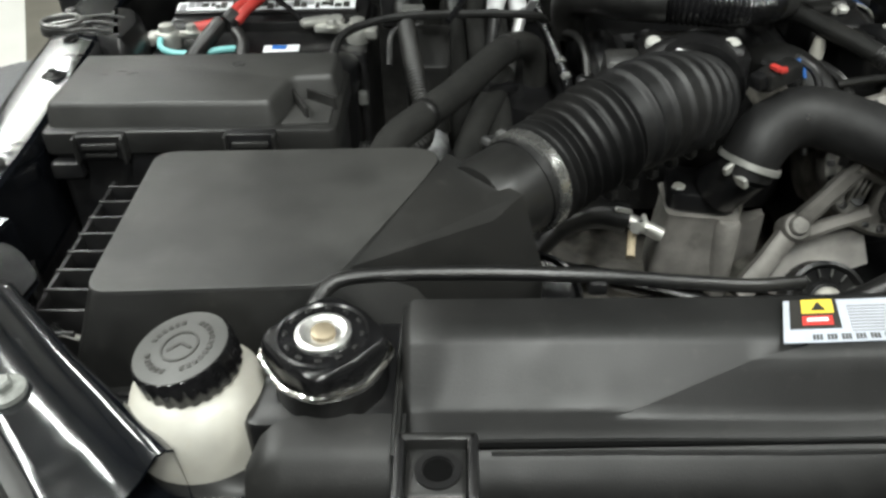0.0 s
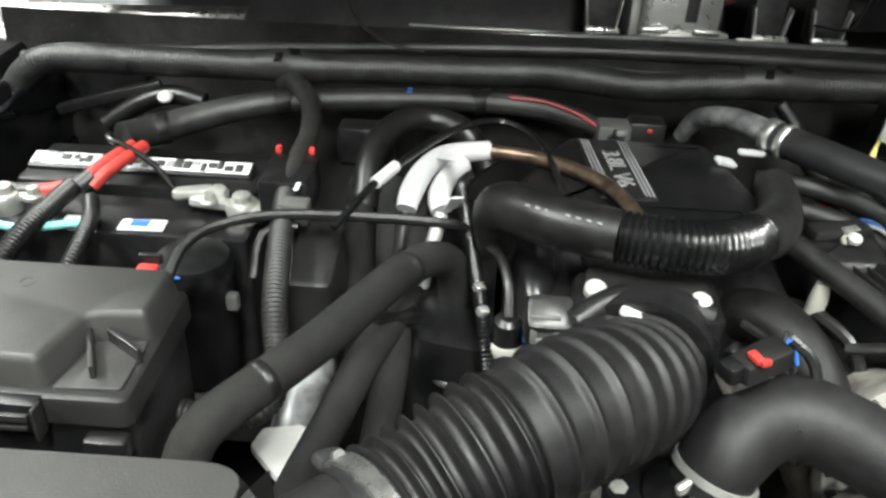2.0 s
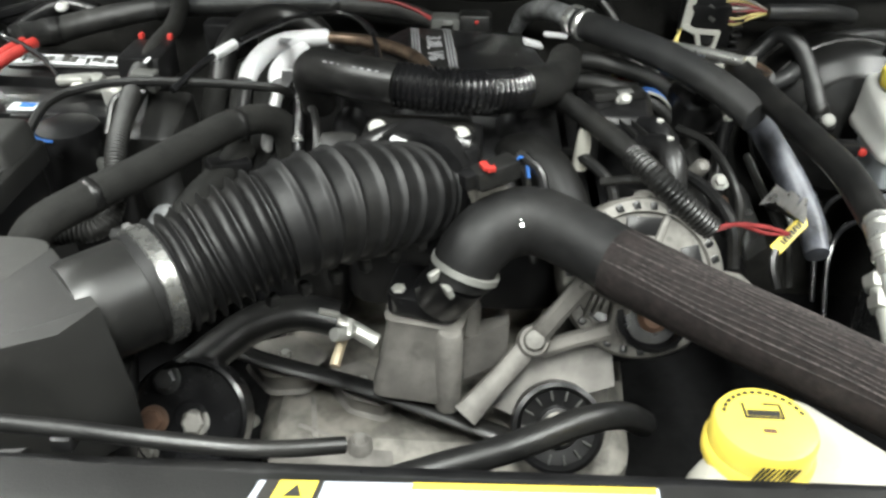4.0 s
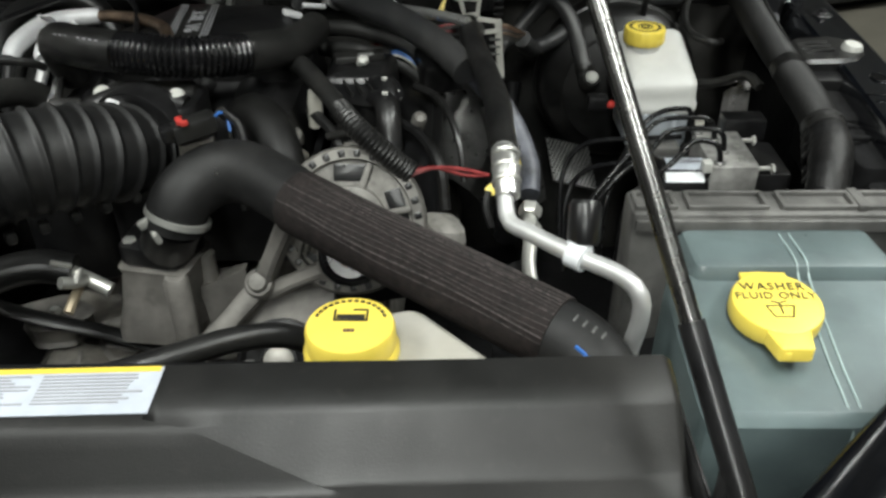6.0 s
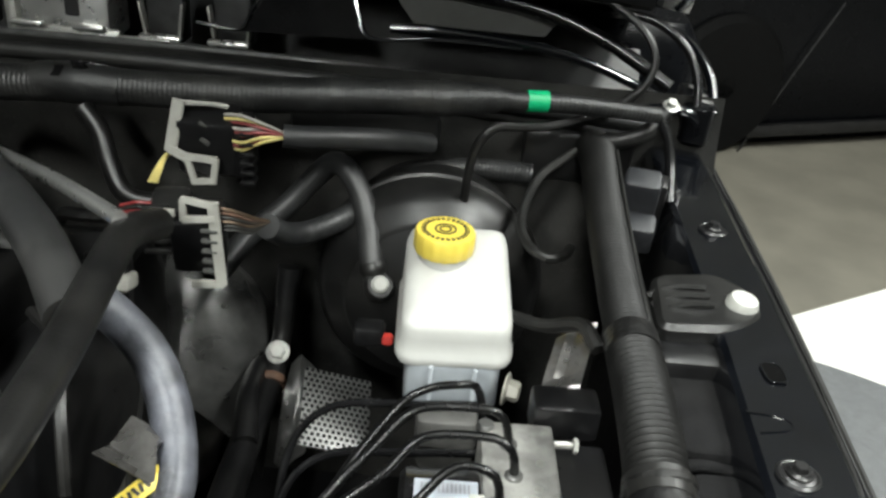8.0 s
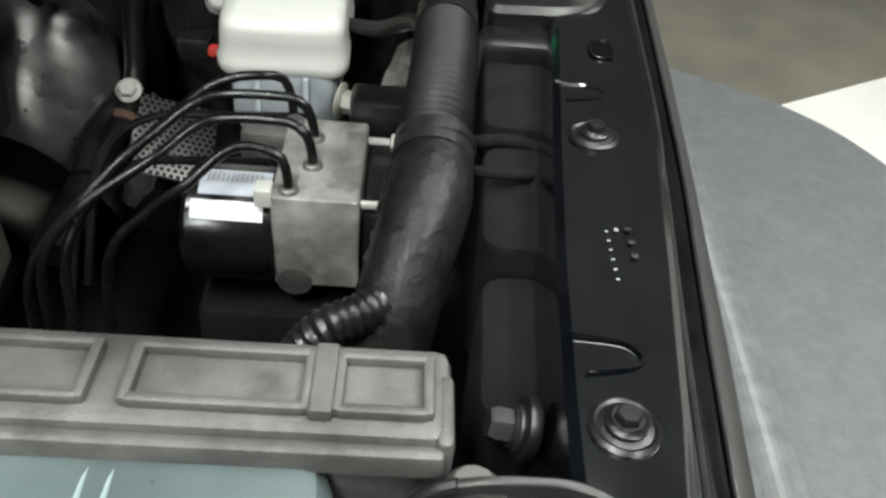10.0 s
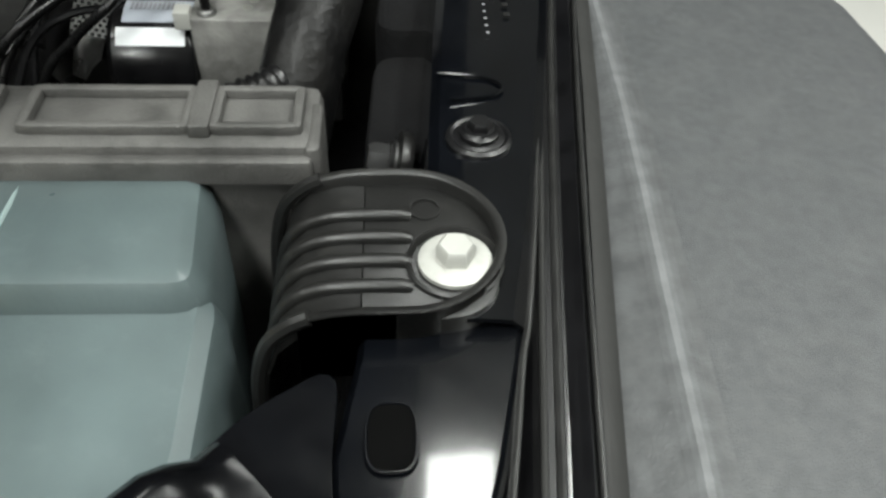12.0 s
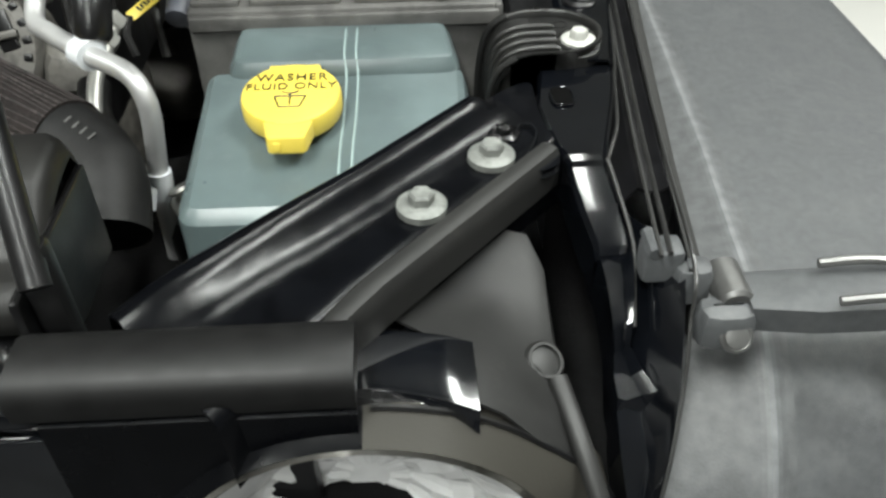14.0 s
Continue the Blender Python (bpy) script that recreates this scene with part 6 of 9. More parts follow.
for x, y, z in ((-0.30, 1.198, 1.110), (0.16, 1.20, 1.1205), (0.70, 1.2095, 1.1315), (0.80, 1.219, 1.135)):
    part("loom_band", Shape().tube([(x - 0.006, y, z), (x + 0.006, y, z)], 0.0178, 18), loom_dusty, cowl_loom)
part("green_tape", Shape().tube([(0.881, 1.228, 1.1368), (0.902, 1.231, 1.1366)], 0.0108, 18), green, cowl_loom, "bright green tape band")
fw_loom = hose("firewall_loom", [(-0.262, 1.072, 1.070), (-0.235, 1.105, 1.068), (-0.175, 1.142, 1.076), (-0.105, 1.158, 1.086), (0.02, 1.165, 1.094), (0.12, 1.162, 1.098), (0.19, 1.150, 1.098), (0.24, 1.125, 1.094), (0.262, 1.095, 1.09)], [0.0175, 0.0165, 0.0155, 0.014, 0.013, 0.0125, 0.012, 0.010, 0.008], loom_dusty, "black taped loom behind the engine", "wire loom", seg=14)
hose("red_wire", [(0.15, 1.150, 1.110), (0.19, 1.142, 1.110), (0.225, 1.125, 1.105), (0.25, 1.105, 1.097)], 0.0022, wire_red, "thin red wire on the black loom", "wire", seg=6)
part("blue_marker", Shape().tube([(0.036, 1.166, 1.0949), (0.041, 1.166, 1.0951)], 0.0133, 12), blue, fw_loom, "small blue tape marker")
for q, r in (((-0.235, 1.105, 1.068), 0.0172), ((-0.105, 1.158, 1.086), 0.0148), ((0.12, 1.162, 1.098), 0.0131)):
    part("tape_band", Shape().lathe([(r, -0.012), (r + 0.0006, -0.010), (r + 0.0008, 0.010), (r, 0.012)], q, (0.93, 0.33, 0.1), 18, cap=False), tape_mat, fw_loom)
hose("branch_loom", [(-0.112, 1.188, 1.096), (-0.088, 1.150, 1.112), (-0.060, 1.090, 1.112), (-0.050, 1.03, 1.106), (-0.050, 0.98, 1.104), (-0.048, 0.93, 1.100)], 0.0105, rubber_soft, "grey-black branch of the wiring loom", "wire loom", seg=12)
hose("branch_loom", [(-0.050, 0.925, 1.098), (-0.044, 0.880, 1.092), (-0.038, 0.835, 1.084), (-0.030, 0.785, 1.070), (-0.020, 0.745, 1.045), (-0.025, 0.72, 1.03), (-0.05, 0.712, 1.025), (-0.085, 0.714, 1.025)], 0.0105, rubber_soft, "grey-black branch of the wiring loom", "wire loom", ribs=(0.0040, 0.0012), seg=12)
bc = thing("loom_connector", (-0.05, 0.94, 1.07), "black loom connector with small red locks", "connector")
part("connector_block", Shape().box((-0.052, 0.948, 1.090), (0.046, 0.060, 0.040), 0.004), plastic_dark, bc)
for x in (-0.070, -0.038):
    part("red_lock", Shape().box((x, 0.985, 1.110), (0.0055, 0.008, 0.007), 0.0015), red, bc)
part("white_mark", Shape().box((-0.036, 0.908, 1.1125), (0.004, 0.014, 0.001), 0.0003), paper, bc)
part("strap_plate", Shape().box((-0.036, 0.895, 1.095), (0.026, 0.018, 0.022), 0.003), grey_conn, bc)
part("relay_block", Shape().box((0.0, 1.085, 1.075), (0.06, 0.03, 0.045), 0.005), plastic_dark, None, "small black relay block on the firewall", "relay")
hood_lamp = thing("strut_tower_cap", (-0.26, 1.20, 1.03), "black bracket with round white button behind the battery", "bracket")
part("curved_bracket", Shape().tube([(-0.33, 1.18, 1.035), (-0.29, 1.19, 1.06), (-0.25, 1.195, 1.072), (-0.21, 1.19, 1.066)], 0.012, 10), plastic_dark, hood_lamp)
part("white_button", Shape().lathe([(0.009, 0), (0.009, 0.003), (0.007, 0.005), (0.003, 0.006)], (-0.252, 1.178, 1.075), (0, -0.5, 1), 20), white_plastic, hood_lamp)
part("long_bar", Shape().box((-0.33, 1.20, 1.062), (0.13, 0.012, 0.014), 0.003, turn=(0, -14, 10)), plastic_dark, hood_lamp)
hose("cowl_wire", [(-0.06, 1.36, 1.16), (-0.055, 1.32, 1.168), (-0.04, 1.27, 1.155), (0.0, 1.23, 1.14), (0.05, 1.21, 1.136)], 0.0022, ink, "thin black wire hanging from the cowl", "wire", seg=6)


# ---- engine mass and front of the engine ----
# added dark sheet; stands in for the shade deep in the bay
part("under_tray", Shape().box((0.30, 0.80, 0.60), (1.34, 1.06, 0.03), 0.01), felt, None, "dark sheet added below the engine to hide the floor", "under tray")
block = thing("engine_block", (0.28, 0.85, 0.62), "dirty dark cast engine block low in the bay", "engine block")
part("crankcase", Shape().prism(rounded([(0.10, 0.66), (0.47, 0.66), (0.50, 1.15), (0.08, 1.15)], 0.04), [(0.62, -0.02), (0.66, 0), (0.80, 0.0), (0.82, -0.02)]), cast_dark, block)
part("valve_cover", Shape().prism(rounded([(0.40, 0.76), (0.55, 0.80), (0.55, 1.14), (0.40, 1.14)], 0.03), [(0.85, 0.0), (0.98, 0.0), (1.01, -0.01), (1.018, -0.03)]), plastic_dark, block)
part("valve_cover", Shape().prism(rounded([(0.06, 0.84), (0.17, 0.82), (0.18, 1.12), (0.06, 1.12)], 0.03), [(0.85, 0.0), (0.97, 0.0), (1.0, -0.01), (1.008, -0.03)]), plastic_dark, block)
part("intake_plenum", Shape().prism(rounded([(0.17, 0.82), (0.40, 0.82), (0.40, 1.10), (0.17, 1.10)], 0.04), [(0.88, 0.0), (1.02, 0.0), (1.055, -0.01), (1.065, -0.03)]), plastic_dark, block)
for k in range(4):
    part("runner", Shape().tube([(0.175 + 0.055 * k, 0.90, 1.055), (0.175 + 0.055 * k, 0.86, 1.05), (0.175 + 0.055 * k, 0.835, 1.02)], 0.019, 12), plastic_dark, block)
part("front_cover", Shape().prism(rounded([(0.15, 0.67), (0.46, 0.67), (0.46, 0.74), (0.15, 0.74)], 0.03), [(0.62, 0.0), (0.77, 0.0), (0.785, -0.006), (0.79, -0.02)]), cast_dark, block)
# pale ledges of the timing cover showing between hoses
part("cover_ledge", Shape().slab(rounded([(0.070, 0.770), (0.116, 0.792), (0.158, 0.765), (0.140, 0.735), (0.105, 0.730)], 0.008), 0.825, 0.850, 0.004), pale_cast, block)
part("cover_ledge", Shape().slab(rounded([(0.165, 0.748), (0.196, 0.765), (0.238, 0.730), (0.225, 0.705), (0.19, 0.715)], 0.006), 0.820, 0.842, 0.004), pale_cast, block)
part("cover_ledge", Shape().slab(rounded([(0.120, 0.742), (0.211, 0.712), (0.235, 0.66), (0.227, 0.635), (0.125, 0.641)], 0.010), 0.785, 0.812, 0.006), pale_cast, block)
part("cover_rib", Shape().box((0.175, 0.680, 0.815), (0.075, 0.006, 0.012), 0.002, turn=(0, 0, -20)), pale_cast, block)
part("cover_rib", Shape().box((0.155, 0.700, 0.815), (0.006, 0.07, 0.012), 0.002, turn=(0, 0, 12)), pale_cast, block)
part("cover_boss", Shape().lathe([(0.012, 0.80), (0.012, 0.822), (0.009, 0.826), (0.005, 0.822)], (0.205, 0.672, 0), seg=18), pale_cast, block)
for x, y, z in ((0.115, 0.762, 0.850), (0.200, 0.735, 0.842), (0.09, 0.70, 0.815)):
    part("cover_bolt", Shape().bolt((x, y, z - 0.002), r=0.006, h=0.007, flange=0.009), zinc, block)

th = thing("thermostat_housing", (0.275, 0.69, 0.87), "pale cast thermostat housing with black cap", "thermostat housing")
part("cast_body", Shape().loft([[(x, y, z) for x, y in rounded(o, 0.010)] for z, o in (
    (0.858, [(0.225, 0.700), (0.288, 0.690), (0.300, 0.735), (0.228, 0.745)]), (0.868, [(0.216, 0.690), (0.296, 0.680), (0.306, 0.740), (0.220, 0.750)]),
    (0.880, [(0.216, 0.690), (0.296, 0.680), (0.306, 0.740), (0.220, 0.750)]), (0.905, [(0.222, 0.697), (0.294, 0.686), (0.304, 0.745), (0.224, 0.754)]),
    (0.945, [(0.229, 0.702), (0.296, 0.690), (0.310, 0.750), (0.232, 0.762)]), (0.953, [(0.227, 0.700), (0.299, 0.687), (0.313, 0.752), (0.230, 0.765)]))]), pale_cast, th)
part("corner_pillar", Shape().lathe([(0.0125, 0.858), (0.0125, 0.945), (0.010, 0.950)], (0.289, 0.690, 0.002), seg=18), pale_cast, th)
part("corner_pillar", Shape().lathe([(0.009, 0.90), (0.009, 0.958)], (0.308, 0.735, -0.008), seg=16), pale_cast, th)
part("side_web", Shape().loft([[(0.300, 0.72, z), (0.345, 0.74, z + 0.01), (0.345, 0.752, z + 0.01), (0.300, 0.748, z)] for z in (0.865, 0.915)]), pale_cast, th)
part("black_cap", Shape().slab(rounded([(0.228, 0.708), (0.292, 0.692), (0.310, 0.745), (0.236, 0.766)], 0.012), 0.952, 0.976, 0.004), plastic_dark, th)
part("outlet_stub", Shape().tube([(0.280, 0.715, 0.975), (0.290, 0.705, 0.995), (0.298, 0.700, 1.01)], 0.027, 20), plastic_dark, th)
part("housing_bolt", Shape().bolt((0.240, 0.718, 0.968), r=0.0075, h=0.010, flange=0.010), white_bolt, th)

radh = thing("radiator_hose", (0.47, 0.61, 0.98), "large black radiator hose with woven sleeve", "radiator hose")
hl = [(0.296, 0.700, 1.004), (0.306, 0.706, 1.030), (0.330, 0.722, 1.046), (0.362, 0.722, 1.052), (0.400, 0.696, 1.050), (0.430, 0.668, 1.047)]
part("rubber_elbow", Shape().tube(hl, [0.0285, 0.0295, 0.0305, 0.0300, 0.0292, 0.0285], 28), charcoal_rubber, radh)
sl = [(0.424, 0.673, 1.047), (0.470, 0.634, 1.045), (0.520, 0.594, 1.043), (0.575, 0.552, 1.040), (0.640, 0.505, 1.034)]
part("woven_sleeve", Shape().tube(sl, [0.0298, 0.0292, 0.0288, 0.0288, 0.0292], 32, 0.006), braid, radh)
pts, at = smooth_path(sl, 0.012)
random.seed(21)
for n in range(17):
    a = 20 + 8.6 * n + random.uniform(-2.0, 2.0)
    ln = []
    for i, q in enumerate(pts):
        d = (pts[min(i + 1, len(pts) - 1)] - pts[max(0, i - 1)]).normalized()
        u = (Vector((0, 0, 1)) - d * d.z).normalized()
        b = radians(a + 2.2 * math.sin(i * 0.45 + n * 0.9))
        ln.append(q + (u * math.sin(b) + d.cross(u) * math.cos(b)) * 0.0291)
    part("sleeve_seam", Shape().tube(ln, 0.0009 if n % 4 == 1 else 0.0005, 4, 0.01), braid_line, radh)
part("bare_end", Shape().tube([(0.632, 0.511, 1.034), (0.655, 0.492, 1.030), (0.668, 0.470, 1.022), (0.672, 0.44, 1.005)], 0.0285, 24), charcoal_rubber, radh)
for k in range(4):
    part("white_print", Shape().box((0.650 + 0.006 * k, 0.492 - 0.005 * k, 1.0595 - 0.0012 * k), (0.0018, 0.006, 0.0006), 0.0002, turn=(20, 15, -38)), cap_grey, radh)
part("blue_line", Shape().tube([(0.648, 0.472, 1.050), (0.657, 0.462, 1.0462), (0.661, 0.448, 1.040)], 0.0016, 6), blue, radh)
clamp = part("spring_clamp", Shape().lathe([(0.0295, -0.0035), (0.0318, -0.003), (0.0318, 0.003), (0.0295, 0.0035)], (0.3005, 0.7025, 1.014), (0.35, 0.25, 0.9), 32), zinc, radh)
part("clamp_ear", Shape().box((0.276, 0.684, 1.018), (0.016, 0.006, 0.010), 0.002, turn=(0, -20, 30)), zinc, clamp)
part("clamp_ear", Shape().box((0.286, 0.676, 1.008), (0.006, 0.016, 0.012), 0.002, turn=(0, -20, 30)), zinc, clamp)

tee = thing("bleeder_tee", (0.198, 0.70, 0.92), "small metal hose tee with spring clamps", "hose fitting")
part("tee_body", Shape().tube([(0.182, 0.700, 0.950), (0.200, 0.695, 0.945), (0.222, 0.690, 0.935)], 0.0075, 14), zinc, tee)
part("tee_branch", Shape().tube([(0.200, 0.695, 0.945), (0.196, 0.675, 0.955), (0.188, 0.665, 0.962)], 0.006, 10), zinc, tee)
part("spring_ear", Shape().box((0.180, 0.690, 0.966), (0.020, 0.005, 0.005), 0.001, turn=(0, 25, 20)), zinc, tee)
part("spring_ear", Shape().box((0.200, 0.678, 0.960), (0.005, 0.018, 0.005), 0.001, turn=(20, 0, 0)), zinc, tee)
part("valve_stem", Shape().tube([(0.192, 0.690, 0.940), (0.188, 0.672, 0.930), (0.187, 0.664, 0.926)], 0.005, 8), brass, tee)
hose("coolant_hose", [(0.185, 0.702, 0.950), (0.15, 0.70, 0.957), (0.11, 0.68, 0.955), (0.07, 0.64, 0.94), (0.03, 0.60, 0.92)], 0.017, rubber, "black coolant hose under the intake hose", seg=14)

bk = thing("tensioner_bracket", (0.37, 0.69, 0.85), "pale dusty cast belt tensioner bracket", "bracket")
def strut(a, b, w, t):
    """A tapering cast bar from a to b, w wide in plan and t thick."""
    a, b = Vector(a), Vector(b)
    d = (b - a).normalized()
    sd = d.cross(Vector((0, -0.75, 0.66))).normalized()
    nn = sd.cross(d)
    return Shape().loft([[tuple(q + sd * (i * ww) + nn * (k * t)) for i, k in ((-1, -1), (-0.9, 0.6), (-0.5, 1), (0.5, 1), (0.9, 0.6), (1, -1))] for q, ww in ((a, w), (a.lerp(b, 0.5), w * 0.8), (b, w * 0.9))])
part("lower_arm", strut((0.306, 0.664, 0.872), (0.367, 0.712, 0.926), 0.013, 0.008), pale_cast, bk)
part("upper_arm", strut((0.367, 0.712, 0.926), (0.408, 0.690, 1.018), 0.011, 0.008), pale_cast, bk)
part("top_arm", strut((0.402, 0.690, 1.018), (0.442, 0.688, 1.000), 0.010, 0.007), pale_cast, bk)
part("rear_arm", strut((0.375, 0.712, 0.918), (0.436, 0.700, 0.955), 0.010, 0.008), pale_cast, bk)
part("end_arm", strut((0.440, 0.690, 1.000), (0.438, 0.700, 0.945), 0.010, 0.007), pale_cast, bk)
part("web_plate", Shape().loft([[(0.330, 0.690, 0.862), (0.372, 0.716, 0.905), (0.440, 0.712, 0.925), (0.445, 0.690, 0.895), (0.420, 0.684, 0.890), (0.398, 0.690, 0.898), (0.378, 0.684, 0.884), (0.365, 0.672, 0.862)],
                                 [(0.330, 0.702, 0.862), (0.372, 0.728, 0.905), (0.440, 0.724, 0.925), (0.445, 0.702, 0.895), (0.420, 0.696, 0.890), (0.398, 0.702, 0.898), (0.378, 0.696, 0.884), (0.365, 0.684, 0.862)]]), pale_cast, bk)
part("web_plate", Shape().loft([[(0.400, 0.716, 0.97), (0.412, 0.712, 1.01), (0.436, 0.708, 0.995), (0.432, 0.712, 0.955)], [(0.400, 0.722, 0.97), (0.412, 0.718, 1.01), (0.436, 0.714, 0.995), (0.432, 0.718, 0.955)]]), fin_mat, bk)
part("boss", Shape().lathe([(0.0155, -0.014), (0.0155, 0.010), (0.0135, 0.014), (0.012, 0.0145)], (0.367, 0.712, 0.926), (0, -0.72, 0.69), 24), pale_cast, bk)
part("boss_bolt", Shape().lathe([(0.0105, 0.010), (0.0105, 0.018), (0.0085, 0.021), (0.003, 0.022)], (0.367, 0.712, 0.926), (0, -0.72, 0.69), 20), fin_mat, bk)
for k in range(3):
    part("web_rib", Shape().box((0.414 + 0.007 * k, 0.706, 0.978 + 0.004 * k), (0.003, 0.008, 0.030), 0.001, turn=(0, 14, 0)), fin_mat, bk)
pul = thing("idler_pulley", (0.390, 0.655, 0.80), "black ribbed idler pulley with pale hub bolt", "pulley")
part("wheel", Shape().lathe([(0.030, -0.014), (0.042, -0.013), (0.042, 0.012), (0.038, 0.014), (0.034, 0.008), (0.020, 0.006), (0.018, 0.012), (0.012, 0.013)], (0.391, 0.657, 0.872), (0, -0.80, 0.60), 36), plastic_dark, pul)
for k in range(14):
    a = radians(k * 360 / 14)
    m = Matrix.Translation((0.391, 0.657, 0.872)) @ towards((0, -0.80, 0.60))
    part("spoke", Shape().box((0.0295 * math.cos(a), 0.0295 * math.sin(a), 0.010), (0.009, 0.0016, 0.004), 0.0005, m=m, turn=(0, 0, math.degrees(a))), grey_conn, pul)
part("hub_bolt", Shape().lathe([(0.015, 0.010), (0.015, 0.016), (0.011, 0.020), (0.004, 0.021)], (0, 0, 0), seg=24, m=Matrix.Translation((0.391, 0.657, 0.872)) @ towards((0, -0.80, 0.60))), cast, pul)
up = thing("upper_idler_pulley", (0.462, 0.69, 0.93), "dark upper idler pulley with rusty hub bolt", "pulley")
part("wheel", Shape().lathe([(0.024, -0.012), (0.031, -0.011), (0.031, 0.010), (0.027, 0.012), (0.023, 0.006), (0.014, 0.006)], (0.465, 0.690, 0.978), (0, -0.80, 0.60), 32), plastic_gloss, up)
part("hub_bolt", Shape().lathe([(0.013, 0.004), (0.013, 0.012), (0.009, 0.016), (0.003, 0.016)], (0.465, 0.690, 0.978), (0, -0.80, 0.60), 20), rust, up)
pp = thing("steering_pump_pulley", (0.075, 0.52, 0.80), "dark steering pump pulley with rusty hub", "pulley")
m = Matrix.Translation((0.080, 0.590, 0.930)) @ towards((0, -0.80, 0.60))
part("wheel", Shape().lathe([(0.040, -0.016), (0.049, -0.014), (0.049, 0.010), (0.046, 0.012), (0.042, 0.004), (0.014, 0.003), (0.012, 0.006)], (0, 0, 0), seg=44, m=m), plastic_gloss, pp)
for dx, dy, mt in ((-0.030, -0.004, rust), (0.004, -0.004, fin_mat), (-0.036, -0.030, fin_mat), (-0.022, 0.030, steel_dark)):
    part("hub_bolt", Shape().bolt(tuple(m @ Vector((dx, dy, 0.003))), (0, -0.8, 0.6), 0.0095, 0.008, 0.0125), mt, pp)
part("drive_belt", Shape().tube([(0.06, 0.745, 0.872), (0.109, 0.736, 0.862), (0.207, 0.711, 0.858), (0.305, 0.677, 0.852), (0.365, 0.658, 0.846), (0.395, 0.645, 0.835)], 0.0105, 10, flat=0.45), rubber, None, "flat black drive belt across the engine front", "belt")
hose("overflow_hose", [(0.22, 0.455, 1.0), (0.28, 0.478, 1.005), (0.335, 0.500, 1.008), (0.385, 0.530, 1.005), (0.42, 0.555, 0.99), (0.445, 0.578, 0.96)], 0.0105, rubber, "black hose curving behind the radiator cover", seg=14)
shroud = part("fan_shroud", Shape().prism(rounded([(0.0, 0.400), (0.62, 0.400), (0.62, 0.445), (0.0, 0.445)], 0.01), [(0.62, 0), (1.0, 0), (1.01, -0.004)]), plastic_dark, None, "black plastic fan shroud behind the radiator", "shroud")

# alternator
alt = thing("alternator", (0.475, 0.78, 0.90), "finned cast aluminium alternator", "alternator")
m = Matrix.Translation((0.478, 0.742, 0.998)) @ towards((0.0, -0.86, 0.50))
part("rear_case", Shape().lathe([(0.060, -0.09), (0.072, -0.085), (0.074, -0.02), (0.070, -0.012)], (0, 0, 0), seg=40, m=m), cast_dark, alt)
part("front_case", Shape().lathe([(0.074, -0.014), (0.0755, -0.002), (0.072, 0.006), (0.062, 0.009), (0.060, 0.004), (0.036, 0.004), (0.034, 0.012), (0.026, 0.016)], (0, 0, 0), seg=48, m=m), fin_mat, alt)
# dark boxes on the casing paint the shade in fin gaps and vents
for k in range(27):
    a = 2 * math.pi * k / 27
    part("fin_gap", Shape().box((0.0665 * math.cos(a + 0.0785), 0.0665 * math.sin(a + 0.0785), 0.0070), (0.0085, 0.0072, 0.004), 0.0016, m=m, turn=(0, 0, math.degrees(a) + 14)), plastic_dark, alt)
for k in range(5):
    a = 2 * math.pi * k / 5 + 0.3
    part("vent_window", Shape().box((0.048 * math.cos(a), 0.048 * math.sin(a), 0.0042), (0.017, 0.036, 0.003), 0.003, m=m, turn=(0, 0, math.degrees(a))), plastic_dark, alt)
part("hub", Shape().lathe([(0.024, 0.010), (0.024, 0.018), (0.018, 0.020), (0.012, 0.018)], (0, 0, 0), seg=32, m=m), cast_dark, alt)
part("shaft_nut", Shape().lathe([(0.011, 0.016), (0.011, 0.026), (0.008, 0.029)], (0, 0, 0), seg=6, m=m), rust, alt)
for k in range(6):
    a = 2 * math.pi * k / 6 + 0.2
    part("case_spoke", Shape().box((0.047 * math.cos(a), 0.047 * math.sin(a), 0.0075), (0.028, 0.007, 0.006), 0.002, m=m, turn=(0, 0, math.degrees(a))), fin_mat, alt)
part("mount_ear", Shape().box((0.566, 0.755, 0.968), (0.045, 0.05, 0.045), 0.012, turn=(0, 15, 20)), fin_mat, alt)
part("mount_ear", Shape().box((0.40, 0.80, 1.02), (0.05, 0.06, 0.025), 0.008, turn=(10, -15, -20)), cast_dark, alt)
alt.location += Vector((-0.016, -0.008, -0.009))
hose("alternator_hose", [(0.386, 0.925, 1.078), (0.392, 0.905, 1.088), (0.414, 0.868, 1.086), (0.442, 0.815, 1.082), (0.464, 0.776, 1.076), (0.490, 0.760, 1.058), (0.520, 0.754, 1.034)], 0.0105, rubber_soft, "dusty black hose over the alternator", "hose", seg=14)
hose("loom_sleeve", [(0.450, 0.800, 1.080), (0.466, 0.774, 1.075), (0.491, 0.759, 1.057), (0.522, 0.754, 1.032)], 0.0120, rubber, "ribbed black loom sleeve over the alternator", "wire loom", ribs=(0.0045, 0.0016))
for k in range(2):
    hose("red_lead", [(0.520, 0.752, 1.030 + 0.004 * k), (0.545, 0.758, 1.036), (0.575, 0.765, 1.030 - 0.006 * k), (0.60, 0.775, 1.018)], 0.0020, wire_red, "red lead at the alternator terminal", "wire", seg=6)

